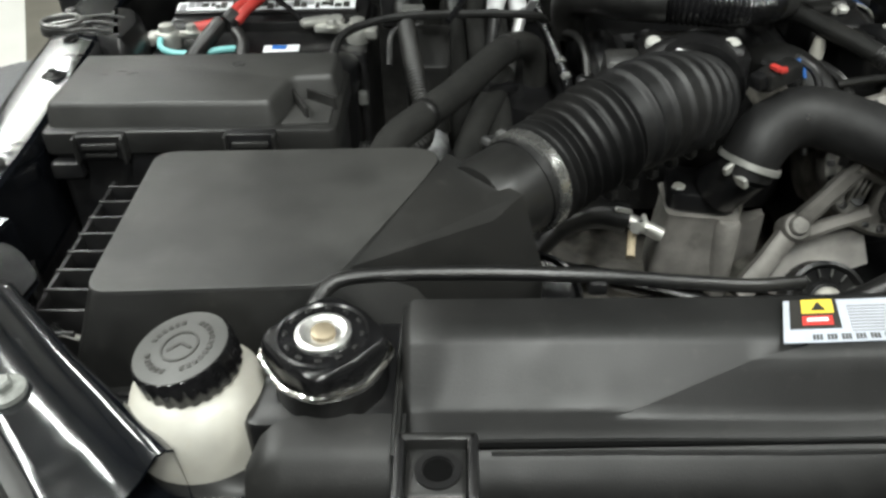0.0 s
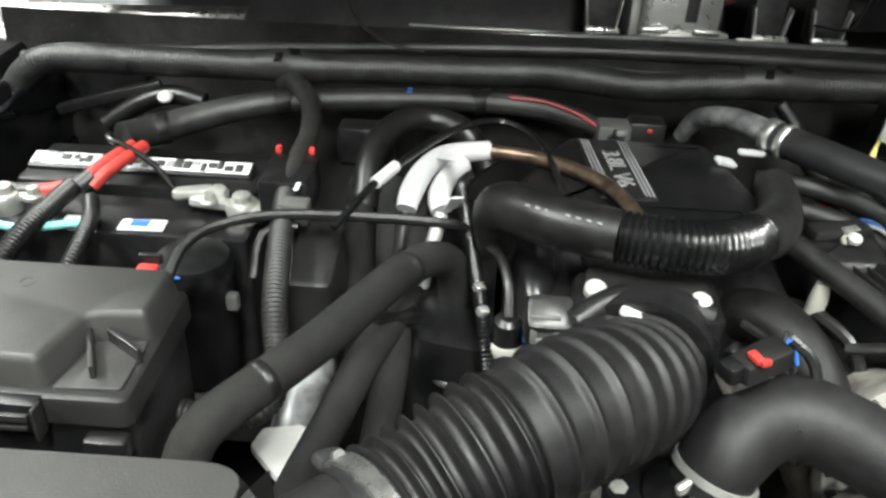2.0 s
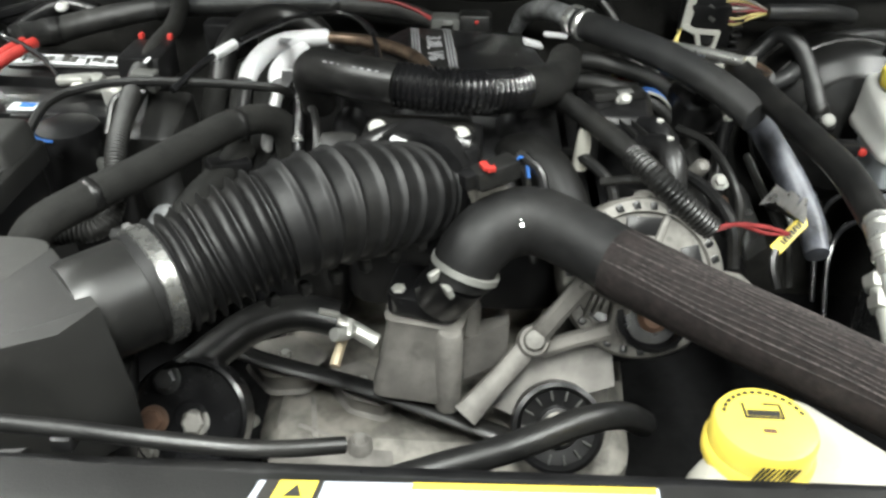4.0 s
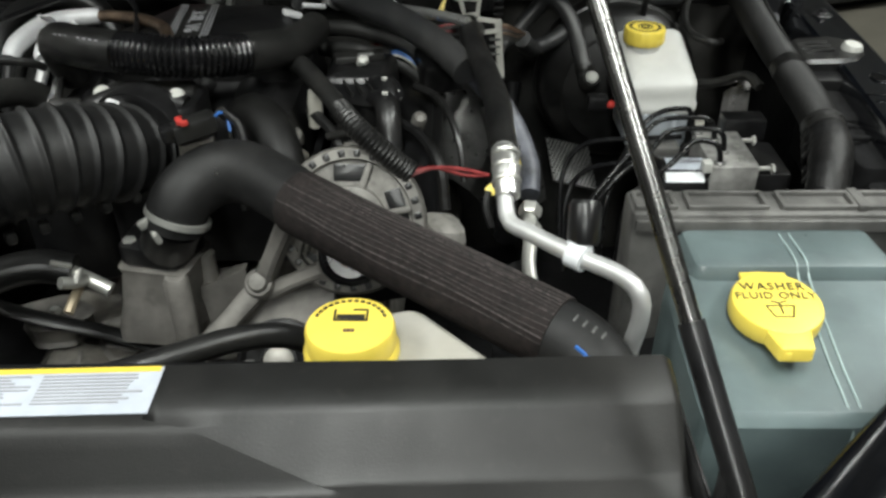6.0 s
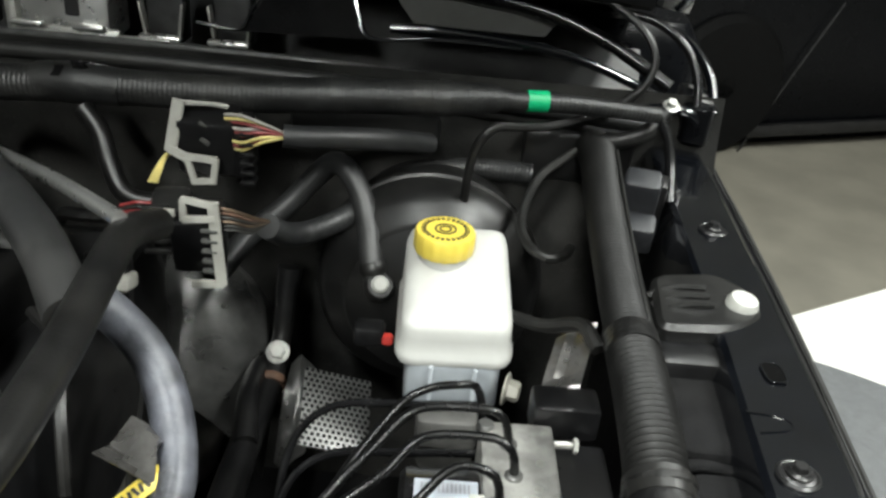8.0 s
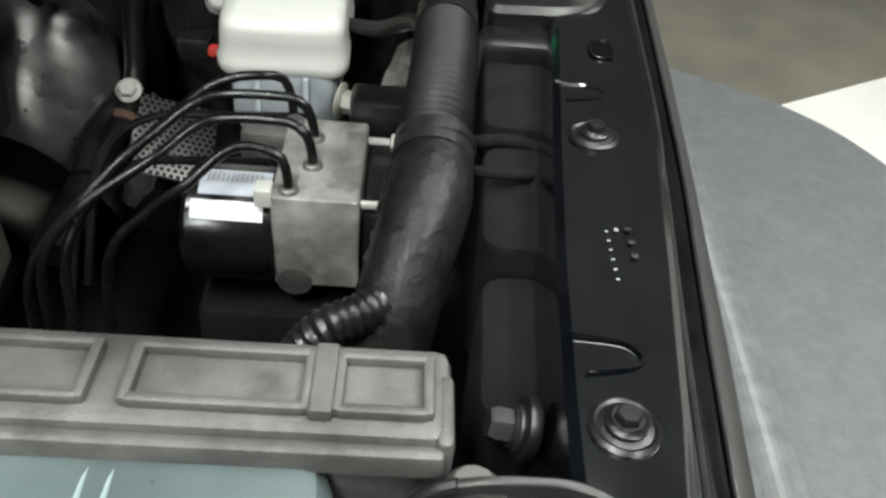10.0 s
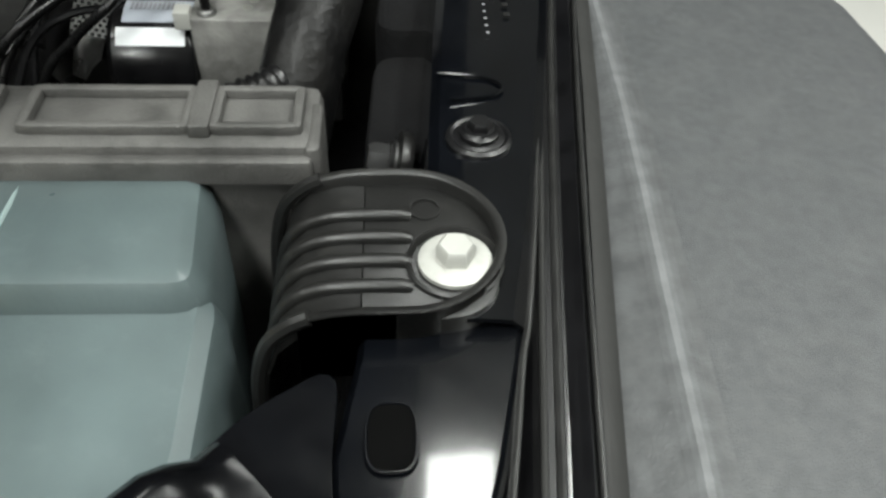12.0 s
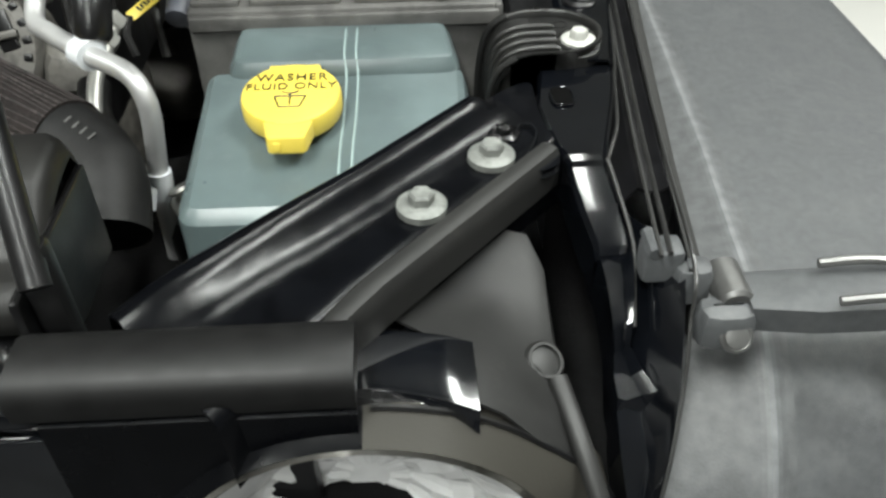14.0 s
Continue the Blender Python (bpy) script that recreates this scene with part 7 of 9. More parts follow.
coil = thing("coil_pack", (0.46, 0.92, 0.99), "black ignition coil pack with plug boots", "coil pack")
part("coil_body", Shape().prism(rounded([(0.415, 0.90), (0.490, 0.90), (0.500, 0.985), (0.42, 0.985)], 0.012), [(0.99, 0), (1.058, 0), (1.068, -0.004), (1.072, -0.010)]), plastic_dark, coil)
part("side_rib", Shape().box((0.455, 0.955, 1.075), (0.060, 0.022, 0.012), 0.004, turn=(0, 0, 14)), plastic, coil)
part("pale_screw", Shape().lathe([(0.0065, 0), (0.0065, 0.004), (0.004, 0.006)], (0.461, 0.934, 1.078), (0, -0.3, 1), 14), white_bolt, coil)
for x, y in ((0.489, 0.885), (0.492, 0.845)):
    part("plug_boot", Shape().tube([(x - 0.012, y + 0.018, 1.060), (x, y, 1.066), (x + 0.004, y - 0.02, 1.055), (x + 0.006, y - 0.035, 1.03)], 0.013, 12), plastic_dark, coil)
    part("boot_dot", Shape().lathe([(0.0035, 0), (0.0035, 0.002)], (x, y - 0.003, 1.078), seg=10), white_bolt, coil)
part("valve_stub", Shape().tube([(0.412, 0.868, 1.03), (0.413, 0.866, 1.058), (0.413, 0.866, 1.074)], [0.008, 0.008, 0.0055], 12), cream_plastic, None, "small pale plastic valve stub", "valve")
part("idle_valve", Shape().tube([(0.325, 0.86, 1.02), (0.348, 0.84, 1.055), (0.372, 0.81, 1.058), (0.390, 0.775, 1.035), (0.394, 0.75, 1.0)], 0.023, 16), loom_mat, None, "bent grey-black rubber duct behind the throttle body", "duct")
part("round_sensor", Shape().lathe([(0.012, -0.01), (0.012, 0.006), (0.007, 0.008)], (0.347, 0.71, 1.065), (0, -0.6, 0.8), 18), chrome, None, "small round shiny sensor head", "sensor")

# coolant bottle
cb = thing("coolant_bottle", (0.52, 0.48, 0.9), "white plastic coolant bottle with yellow cap", "coolant bottle")
part("bottle", Shape().prism(rounded([(0.440, 0.425), (0.605, 0.425), (0.600, 0.475), (0.535, 0.545), (0.505, 0.535), (0.445, 0.475)], 0.014), [(0.88, -0.006), (0.90, 0), (1.016, 0), (1.030, -0.005), (1.037, -0.014)]), cream_plastic, cb)
part("cap_skirt", Shape().lathe([(0.0335, 1.032), (0.0345, 1.034), (0.0345, 1.041), (0.0325, 1.044)], (0.490, 0.482, 0), seg=40), yellow, cb)
part("cap", Shape().lathe([(0.0318, 1.040), (0.0322, 1.043), (0.0322, 1.058), (0.0305, 1.0615), (0.028, 1.0625)], (0.490, 0.482, 0), seg=40), yellow, cb)
part("cap_symbol", Shape().box((0.490, 0.485, 1.0628), (0.024, 0.0016, 0.0007), 0.0002), ink, cb)
part("cap_symbol", Shape().box((0.490, 0.489, 1.0628), (0.020, 0.0050, 0.0007), 0.0002), ink, cb)
for dx in (-0.0115, 0.0115):
    part("cap_symbol", Shape().box((0.490 + dx, 0.491, 1.0628), (0.0016, 0.013, 0.0007), 0.0002), ink, cb)
part("cap_symbol", Shape().box((0.496, 0.497, 1.0628), (0.010, 0.0016, 0.0007), 0.0002), ink, cb)
for k in range(14):
    a = radians(20 + k * 140 / 13)
    part("cap_letter_bar", Shape().box((0.490 + 0.0255 * math.cos(a), 0.482 + 0.0255 * math.sin(a), 1.0628), (0.0034, 0.0026, 0.0006), 0.0002, turn=(0, 0, math.degrees(a) + 90)), ink, cb)
for k in range(8):
    part("cap_hatch", Shape().box((0.479 + 0.003 * k, 0.4502, 1.050), (0.0015, 0.0008, 0.013), 0.0002, turn=(0, 25, 0)), ink, cb)
part("cap_small_mark", Shape().box((0.490, 0.474, 1.0628), (0.008, 0.0034, 0.0006), 0.0002), rust, cb)

# ---- air conditioning and heater lines on the driver's side ----
ac = thing("air_conditioning_line", (0.65, 0.54, 1.0), "bright aluminium air conditioning line with crimped fitting", "pipe")
part("bare_pipe", Shape().tube([(0.607, 0.640, 1.112), (0.605, 0.612, 1.095), (0.607, 0.588, 1.081), (0.622, 0.570, 1.081), (0.655, 0.538, 1.081), (0.684, 0.518, 1.078), (0.6965, 0.505, 1.070), (0.6985, 0.502, 1.050), (0.6930, 0.5015, 1.0), (0.6950, 0.488, 0.93), (0.697, 0.478, 0.87)], 0.0068, 14), alu_satin, ac)
part("crimp", Shape().tube([(0.607, 0.606, 1.092), (0.606, 0.628, 1.105), (0.605, 0.652, 1.112)], [0.0100, 0.0115, 0.011], 18), alu, ac)
for y in (0.617, 0.629, 0.641):
    part("crimp_groove", Shape().lathe([(0.0118, -0.002), (0.0125, 0), (0.0118, 0.002)], (0.6062, y, 1.1050 + (y - 0.628) * 0.50), (0, 1, 0.48), 20), zinc, ac)
part("rubber_line", Shape().tube([(0.605, 0.648, 1.111), (0.604, 0.690, 1.116), (0.604, 0.738, 1.114), (0.597, 0.820, 1.110), (0.588, 0.895, 1.108), (0.583, 0.955, 1.105), (0.590, 1.0, 1.09)], 0.0125, 16), rubber, ac)
part("white_band", Shape().tube([(0.650, 0.542, 1.081), (0.660, 0.533, 1.081)], 0.0100, 14), paper, ac)
part("service_cap", Shape().lathe([(0.010, 0.0), (0.0125, 0.004), (0.0125, 0.030), (0.010, 0.034)], (0.660, 0.545, 1.086), (0.05, 0.55, 0.85), 18), plastic_dark, ac)
part("valve_collar", Shape().lathe([(0.010, -0.004), (0.010, 0.012)], (0.657, 0.541, 1.078), (0.05, 0.55, 0.85), 18), paper, ac)
part("paper_band", Shape().tube([(0.6942, 0.5017, 1.010), (0.6928, 0.5012, 0.988)], 0.0082, 14), paper, ac)
part("paper_flag", Shape().box((0.670, 0.4935, 1.000), (0.044, 0.023, 0.0012), 0.0004, turn=(58, 8, -4)), paper, ac)
for k in range(5):
    part("flag_print", Shape().box((0.656 + 0.006 * k, 0.4926, 1.0010 - 0.0008 * k), (0.003, 0.010, 0.0008), 0.0002, turn=(58, 8, -4)), ink_grey, ac)
for k in range(3):
    part("fitting_ring", Shape().lathe([(0.0085, -0.002), (0.0098, 0.0), (0.0085, 0.002)], (0.7085 + 0.005 * k, 0.494 - 0.004 * k, 1.000 - 0.011 * k), (-0.4, 0.3, 0.85), 16), zinc, ac)
lo = thing("lower_air_line", (0.63, 0.58, 0.95), "dull aluminium line with threaded fittings", "pipe")
part("pipe", Shape().tube([(0.632, 0.665, 1.04), (0.630, 0.630, 1.03), (0.628, 0.600, 1.02), (0.640, 0.560, 1.0), (0.700, 0.50, 0.985), (0.735, 0.455, 0.97)], 0.006, 12), zinc, lo)
for q in ((0.632, 0.665, 1.042), (0.630, 0.645, 1.036), (0.722, 0.468, 0.976), (0.733, 0.457, 0.972)):
    part("fitting_nut", Shape().lathe([(0.009, -0.006), (0.0105, -0.003), (0.0105, 0.005), (0.008, 0.007)], q, (0.2, 0.9, 0.3), 6), zinc, lo)
hose("dark_air_hose", [(0.62, 0.62, 1.01), (0.628, 0.585, 1.0), (0.66, 0.54, 0.985), (0.70, 0.50, 0.96), (0.72, 0.47, 0.92)], 0.013, rubber, "thick dark hose under the aluminium line", seg=12)
tagt = thing("yellow_tag", (0.622, 0.816, 0.985), "yellow plastic tag with black print on a pipe", "tag")
part("tag_plate", Shape().box((0.6205, 0.814, 0.995), (0.056, 0.0125, 0.0020), 0.0008, turn=(25, -21, 42.7)), yellow, tagt)
for k in range(9):
    f = -0.016 + 0.0040 * k
    part("tag_print", Shape().box((0.6205 + f * 0.686 + 0.0001, 0.814 + f * 0.633 - 0.0006, 0.9965 + f * 0.358), (0.0022, 0.0062, 0.0008), 0.0002, turn=(25, -21, 42.7 + 14 * (-1) ** k)), ink, tagt)
part("tag_strap", Shape().tube([(0.602, 0.796, 0.986), (0.598, 0.785, 0.975), (0.605, 0.775, 0.955)], 0.004, 6), plastic_dark, tagt)

heat = thing("heater_pipe", (0.52, 0.95, 1.08), "scuffed grey sleeved heater pipe with bright clamp", "pipe")
part("metal_elbow", Shape().tube([(0.350, 1.168, 1.068), (0.362, 1.150, 1.098), (0.388, 1.105, 1.117), (0.420, 1.058, 1.118)], [0.009, 0.0110, 0.0122, 0.0135], 16), grey_sleeve, heat)
part("bright_clamp", Shape().lathe([(0.0165, -0.006), (0.0180, -0.003), (0.0175, 0.0), (0.0180, 0.003), (0.0165, 0.006)], (0.414, 1.066, 1.118), (0.60, -0.80, 0.0), 24), alu, heat)
part("bright_clamp", Shape().lathe([(0.0168, -0.004), (0.0185, -0.002), (0.0185, 0.002), (0.0168, 0.004)], (0.424, 1.052, 1.118), (0.62, -0.78, 0.0), 24), alu, heat)
part("black_hose", Shape().tube([(0.418, 1.060, 1.118), (0.455, 1.015, 1.119), (0.502, 0.965, 1.116), (0.545, 0.915, 1.107), (0.578, 0.868, 1.093)], 0.0165, 18), hose_grey, heat)
part("grey_sleeve", Shape().tube([(0.560, 0.900, 1.102), (0.590, 0.900, 1.075), (0.615, 0.895, 1.045), (0.634, 0.870, 1.018), (0.645, 0.835, 0.995), (0.645, 0.80, 0.98)], [0.012, 0.0135, 0.0140, 0.0145, 0.0140, 0.012], 16), sleeve_purple, heat)
hose("pale_pipe", [(0.420, 1.092, 1.098), (0.495, 1.030, 1.108), (0.548, 0.980, 1.116), (0.581, 0.951, 1.118)], 0.0060, alu, "thin pale metal pipe beside the heater hose", "pipe", seg=12)
part("foil_scrap", Shape().box((0.366, 1.040, 1.098), (0.026, 0.012, 0.006), 0.002, turn=(15, 20, 30)), foil, None, "crumpled bright foil by the heater pipe", "foil")
for z, y0 in ((1.10, 1.0), (1.08, 0.985)):
    hose("rear_hose", [(0.40, y0 + 0.04, z - 0.02), (0.45, y0 + 0.02, z - 0.015), (0.51, y0, z - 0.03), (0.55, y0 - 0.01, z - 0.07)], 0.010, rubber_soft, "dusty black hose behind the coil pack", seg=12)
dome = thing("steering_dome", (0.52, 1.175, 0.66), "dusty grey-brown steel dome low behind the alternator", "dome")
dm = Matrix.Translation((0.520, 1.178, 0.742)) @ towards((0.08, -0.34, 0.93))
part("shell", Shape().lathe([(0.050, -0.09), (0.060, -0.03), (0.0605, -0.008), (0.057, 0.002), (0.046, 0.010), (0.030, 0.015), (0.012, 0.017)], (0, 0, 0), seg=40, m=dm), dome_mat, dome)
part("hub", Shape().lathe([(0.010, 0.014), (0.010, 0.020), (0.006, 0.022)], (0, 0, 0), seg=18, m=dm), dome_mat, dome)
part("rust_ring", Shape().lathe([(0.0150, -0.004), (0.0165, -0.002), (0.0165, 0.003), (0.0150, 0.005)], (0.6465, 1.128, 0.846), (-0.02, -0.92, -0.36), 20), rust, None, "rusty ring on the steering shaft", "ring")
part("shield_stay", Shape().tube([(0.640, 1.165, 0.845), (0.632, 1.13, 0.855), (0.634, 1.08, 0.86), (0.642, 1.03, 0.85)], 0.011, 10), plastic_dark, None, "black stay with bolt before the heat shield", "stay")
hs = thing("heat_shield", (0.60, 1.12, 0.86), "smooth dull steel heat shield beside the booster", "heat shield")
grid = []
for i in range(15):
    u = i / 14
    row = []
    for k in range(13):
        v = k / 12
        row.append((0.525 + 0.115 * u + 0.006 * math.sin(3 * v), 1.205 - 0.105 * v, 0.948 - 0.085 * u ** 2.6 - 0.115 * v ** 1.7 + 0.010 * math.sin(2.6 * u + 2.0 * v)))
    grid.append(row)
part("shield_sheet", Shape().sheet(grid, 0.0015), heat_steel, hs, sharp=70)
part("rolled_edge", Shape().tube([r[0] for r in grid[::2]], 0.0022, 8), heat_steel, hs)
part("side_flange", Shape().sheet([[(0.666 + 0.010 * i, 1.140 - 0.020 * k, 0.862 - 0.008 * k + 0.012 * math.sin(1.5 * i + 0.7 * k)) for k in range(6)] for i in range(4)], 0.0012), heat_steel, hs, sharp=60)
shield = thing("perforated_shield", (0.66, 0.90, 0.86), "perforated metal heat shield low in the bay", "heat shield")
part("shield_plate", Shape().box((0.725, 1.030, 0.895), (0.065, 0.080, 0.003), 0.001, turn=(20, 18, 10)), steel_grey, shield)
mm = pose(0.725, 1.030, 0.895, 20, 18, 10)
# small black boxes paint the shade of the punched holes
for i in range(12):
    for k in range(15):
        part("perforation", Shape().box((-0.031 + 0.0054 * i + 0.0027 * (k % 2), -0.038 + 0.0054 * k, 0.0018), (0.0032, 0.0032, 0.0012), 0.0004, m=mm), felt, shield)
part("black_bolt_post", Shape().tube([(0.655, 1.155, 0.80), (0.650, 1.165, 0.84), (0.645, 1.172, 0.85)], 0.010, 10), plastic_dark, None, "black post with pale bolt by the booster", "post")
part("steering_coupling", Shape().tube([(0.655, 1.195, 0.945), (0.652, 1.185, 0.915), (0.650, 1.168, 0.872), (0.646, 1.13, 0.845), (0.640, 1.05, 0.84), (0.635, 0.95, 0.83)], [0.013, 0.011, 0.010, 0.013, 0.015, 0.016], 12), plastic_dark, None, "dark steering shaft coupling", "steering shaft")
part("pale_bolt", Shape().bolt((0.6505, 1.146, 0.870), (0, -0.6, 0.8), 0.009, 0.008, 0.0125), white_bolt, None, "pale flanged bolt on the shaft bracket", "bolt")

# engine computer plugs
plug_label = "black multi-pin harness plug with pale locking lever"
ct = thing("harness_plug", (0.592, 1.160, 1.06), plug_label, "connector", "harness plugs")
part("plug_body", Shape().box((0.588, 1.160, 1.096), (0.056, 0.042, 0.060), 0.006, turn=(12, 0, 0)), plastic_dark, ct)
part("rear_shell", Shape().box((0.612, 1.162, 1.092), (0.030, 0.036, 0.056), 0.005, turn=(12, 0, -6)), plastic_dark, ct)
def flat_bar(a, b, w, t):
    """A flat bar from a to b, w wide and t thick, its broad side to the front."""
    a, b = Vector(a), Vector(b)
    d = (b - a).normalized()
    wide = d.cross(Vector((0, -0.97, 0.22))).normalized()
    nn = wide.cross(d)
    return [[tuple(q + wide * (i * w / 2) + nn * (k * t / 2)) for i, k in ((-1, -0.6), (-0.8, -1), (0.8, -1), (1, -0.6), (1, 0.6), (0.8, 1), (-0.8, 1), (-1, 0.6))] for q in (a - d * w * 0.2, b + d * w * 0.2)]


part("lever", Shape().loft(flat_bar((0.566, 1.142, 1.136), (0.559, 1.134, 1.094), 0.011, 0.005)).loft(flat_bar((0.559, 1.133, 1.094), (0.577, 1.131, 1.086), 0.008, 0.005)), lever_mat, ct)
part("lever_loop", Shape().loft(flat_bar((0.574, 1.131, 1.088), (0.580, 1.129, 1.066), 0.006, 0.005)).loft(flat_bar((0.580, 1.129, 1.066), (0.596, 1.129, 1.068), 0.006, 0.005)).loft(flat_bar((0.597, 1.129, 1.067), (0.600, 1.130, 1.088), 0.006, 0.005)).loft(flat_bar((0.600, 1.130, 1.088), (0.575, 1.131, 1.089), 0.007, 0.005)), lever_mat, ct)
part("top_rail", Shape().tube([(0.566, 1.146, 1.134), (0.590, 1.152, 1.133), (0.606, 1.156, 1.130)], 0.0024, 8), lever_mat, ct)
part("loop_web", Shape().box((0.586, 1.133, 1.079), (0.020, 0.003, 0.012), 0.002, turn=(12, 25, 0)), steel_dark, ct)
for q in ((0.588, 1.136, 1.118), (0.590, 1.133, 1.104)):
    part("moulded_mark", Shape().box(q, (0.009, 0.002, 0.005), 0.001, turn=(12, 35, 0)), grey_conn, ct)
for k in range(6):
    part("plug_rib", Shape().box((0.626, 1.146, 1.064 + 0.0095 * k), (0.013, 0.018, 0.004), 0.001), plastic_dark, ct)
for k in range(9):
    a = k / 8
    part("wire", Shape().tube([(0.606, 1.142, 1.128 - 0.030 * a), (0.622, 1.137 + 0.002 * (k % 3), 1.130 - 0.034 * a), (0.640, 1.138 + 0.003 * (k % 2), 1.124 - 0.018 * a), (0.662, 1.144, 1.113 - 0.002 * a)], 0.0015, 6), (cream_plastic, wire_yellow, wire_red, cream_plastic, wire_red, wire_red, wire_yellow, wire_red, wire_yellow)[k], ct)
for k in range(3):
    part("wire", Shape().tube([(0.560, 1.140 + 0.003 * k, 1.092), (0.553, 1.132, 1.086 - 0.001 * k), (0.547 + 0.002 * k, 1.125, 1.076), (0.542 + 0.003 * k, 1.120, 1.066)], 0.0018, 6), wire_yellow, ct)
ct = thing("harness_plug", (0.598, 1.060, 1.01), plug_label, "connector", "harness plugs")
part("plug_body", Shape().box((0.602, 1.062, 1.048), (0.042, 0.040, 0.056), 0.005, turn=(12, 0, 6)), plastic_dark, ct)
part("rear_shell", Shape().box((0.579, 1.066, 1.058), (0.032, 0.036, 0.050), 0.005, turn=(12, 0, 10)), plastic, ct)
part("lever_loop", Shape().loft(flat_bar((0.596, 1.041, 1.074), (0.596, 1.042, 1.090), 0.006, 0.005)).loft(flat_bar((0.596, 1.042, 1.091), (0.619, 1.041, 1.088), 0.006, 0.005)).loft(flat_bar((0.597, 1.040, 1.074), (0.621, 1.039, 1.077), 0.006, 0.005)), lever_mat, ct)
part("lever", Shape().loft(flat_bar((0.620, 1.041, 1.089), (0.6255, 1.037, 1.018), 0.009, 0.005)).loft(flat_bar((0.6255, 1.037, 1.017), (0.602, 1.038, 1.015), 0.007, 0.005)), lever_mat, ct)
part("pale_mark", Shape().box((0.584, 1.042, 1.078), (0.010, 0.003, 0.007), 0.001), lever_mat, ct)
for k in range(5):
    part("plug_rib", Shape().box((0.617, 1.039, 1.028 + 0.0095 * k), (0.014, 0.006, 0.0035), 0.001), grey_conn, ct)
    part("shell_rib", Shape().box((0.572, 1.045, 1.040 + 0.010 * k), (0.022, 0.006, 0.004), 0.001, turn=(0, 0, 10)), plastic, ct)
for k in range(6):
    part("wire", Shape().tube([(0.622, 1.050, 1.082 - 0.004 * k), (0.634, 1.052, 1.079 - 0.0035 * k), (0.646, 1.060, 1.071 - 0.003 * k), (0.658, 1.075, 1.060)], 0.0016, 6), (copper, rust, ink, copper, ink, ink)[k], ct)
for k in range(3):
    part("wire", Shape().tube([(0.568, 1.055, 1.078 - 0.004 * k), (0.556, 1.052, 1.080 - 0.004 * k), (0.540, 1.055, 1.074 - 0.003 * k)], 0.0015, 6), (wire_red, ink, wire_red)[k], ct)
hose("plug_loom", [(0.658, 1.143, 1.112), (0.675, 1.146, 1.111), (0.71, 1.155, 1.110), (0.745, 1.17, 1.106), (0.79, 1.21, 1.09)], 0.0105, hose_grey, "smooth black loom from the upper plug", "wire loom")
hose("drop_loom", [(0.46, 1.19, 1.105), (0.478, 1.18, 1.085), (0.49, 1.165, 1.06), (0.51, 1.15, 1.035), (0.56, 1.15, 1.03)], 0.009, rubber, "thin black loom dropping from the cowl loom", "wire loom", seg=10)

# ---- washer tank and module ----
tank = thing("washer_tank", (0.82, 0.50, 0.85), "translucent blue-green washer fluid tank", "washer tank")
def tank_ring(o, g, z, slope):
    return [(x, y, z + slope * (y - 0.56)) for x, y in grown(o, g)]
o = rounded([(0.725, 0.412), (0.868, 0.412), (0.908, 0.470), (0.910, 0.556), (0.725, 0.556)], [0.015, 0.025, 0.025, 0.015, 0.015])
part("body", Shape().loft([tank_ring(o, -0.01, 0.82, 0), tank_ring(o, 0.0, 0.84, 0), tank_ring(o, 0.0, 0.98, 0), tank_ring(o, -0.001, 1.046, 0.10), tank_ring(o, -0.004, 1.055, 0.14), tank_ring(o, -0.009, 1.059, 0.15)]), tank_mat, tank, sharp=24)
o2 = rounded([(0.742, 0.540), (0.906, 0.540), (0.900, 0.606), (0.742, 0.604)], 0.014)
part("upper_body", Shape().prism(o2, [(0.84, 0.0), (1.050, 0.0), (1.060, -0.002), (1.066, -0.006), (1.0675, -0.010)]), tank_mat, tank, sharp=24)
for x in (0.824, 0.832):
    part("mould_seam", Shape().tube([(x, 0.600, 1.066), (x, 0.57, 1.0682), (x, 0.55, 1.0680), (x + 0.001, 0.538, 1.058), (x, 0.50, 1.0505), (x - 0.002, 0.46, 1.0445), (x - 0.002, 0.422, 1.0370), (x, 0.412, 1.02), (x, 0.4115, 0.97)], 0.0009, 5), tank_seam, tank)
WX, WY, WZ = 0.792, 0.498, 1.056
cp = part("cap", Shape().lathe([(0.0312, 0.0), (0.0322, 0.003), (0.0322, 0.012), (0.0310, 0.0145), (0.028, 0.0155)], (WX, WY, WZ), (0, -0.10, 1), 44), yellow, tank)
part("cap_tab", Shape().slab([(WX + x, WY - 0.041 + y) for x, y in rounded([(-0.017, 0.020), (-0.0115, -0.007), (0.0115, -0.007), (0.017, 0.020)][::-1], 0.003)][::-1], WZ - 0.002, WZ + 0.011, 0.002), yellow, cp)
part("tab_button", Shape().box((WX - 0.006, WY - 0.0475, WZ + 0.004), (0.005, 0.003, 0.007), 0.001), yellow, cp)
part("cap_hinge", Shape().box((WX, WY + 0.036, WZ + 0.006), (0.018, 0.012, 0.010), 0.003), yellow, cp)
part("cap_hinge_strap", Shape().box((WX, WY + 0.031, WZ + 0.0125), (0.034, 0.008, 0.004), 0.001), yellow, cp)
tm = flat_text_pose((WX, WY + 0.013, WZ + 0.0172), (1, 0, 0), (0, -0.10, 1))
writing("cap_text", "WASHER", 0.0105, tm, ink, cp, 0.0003, 1.15)
tm = flat_text_pose((WX, WY + 0.0035, WZ + 0.0162), (1, 0, 0), (0, -0.10, 1))
writing("cap_text", "FLUID ONLY", 0.0095, tm, ink, cp, 0.0003, 1.1)
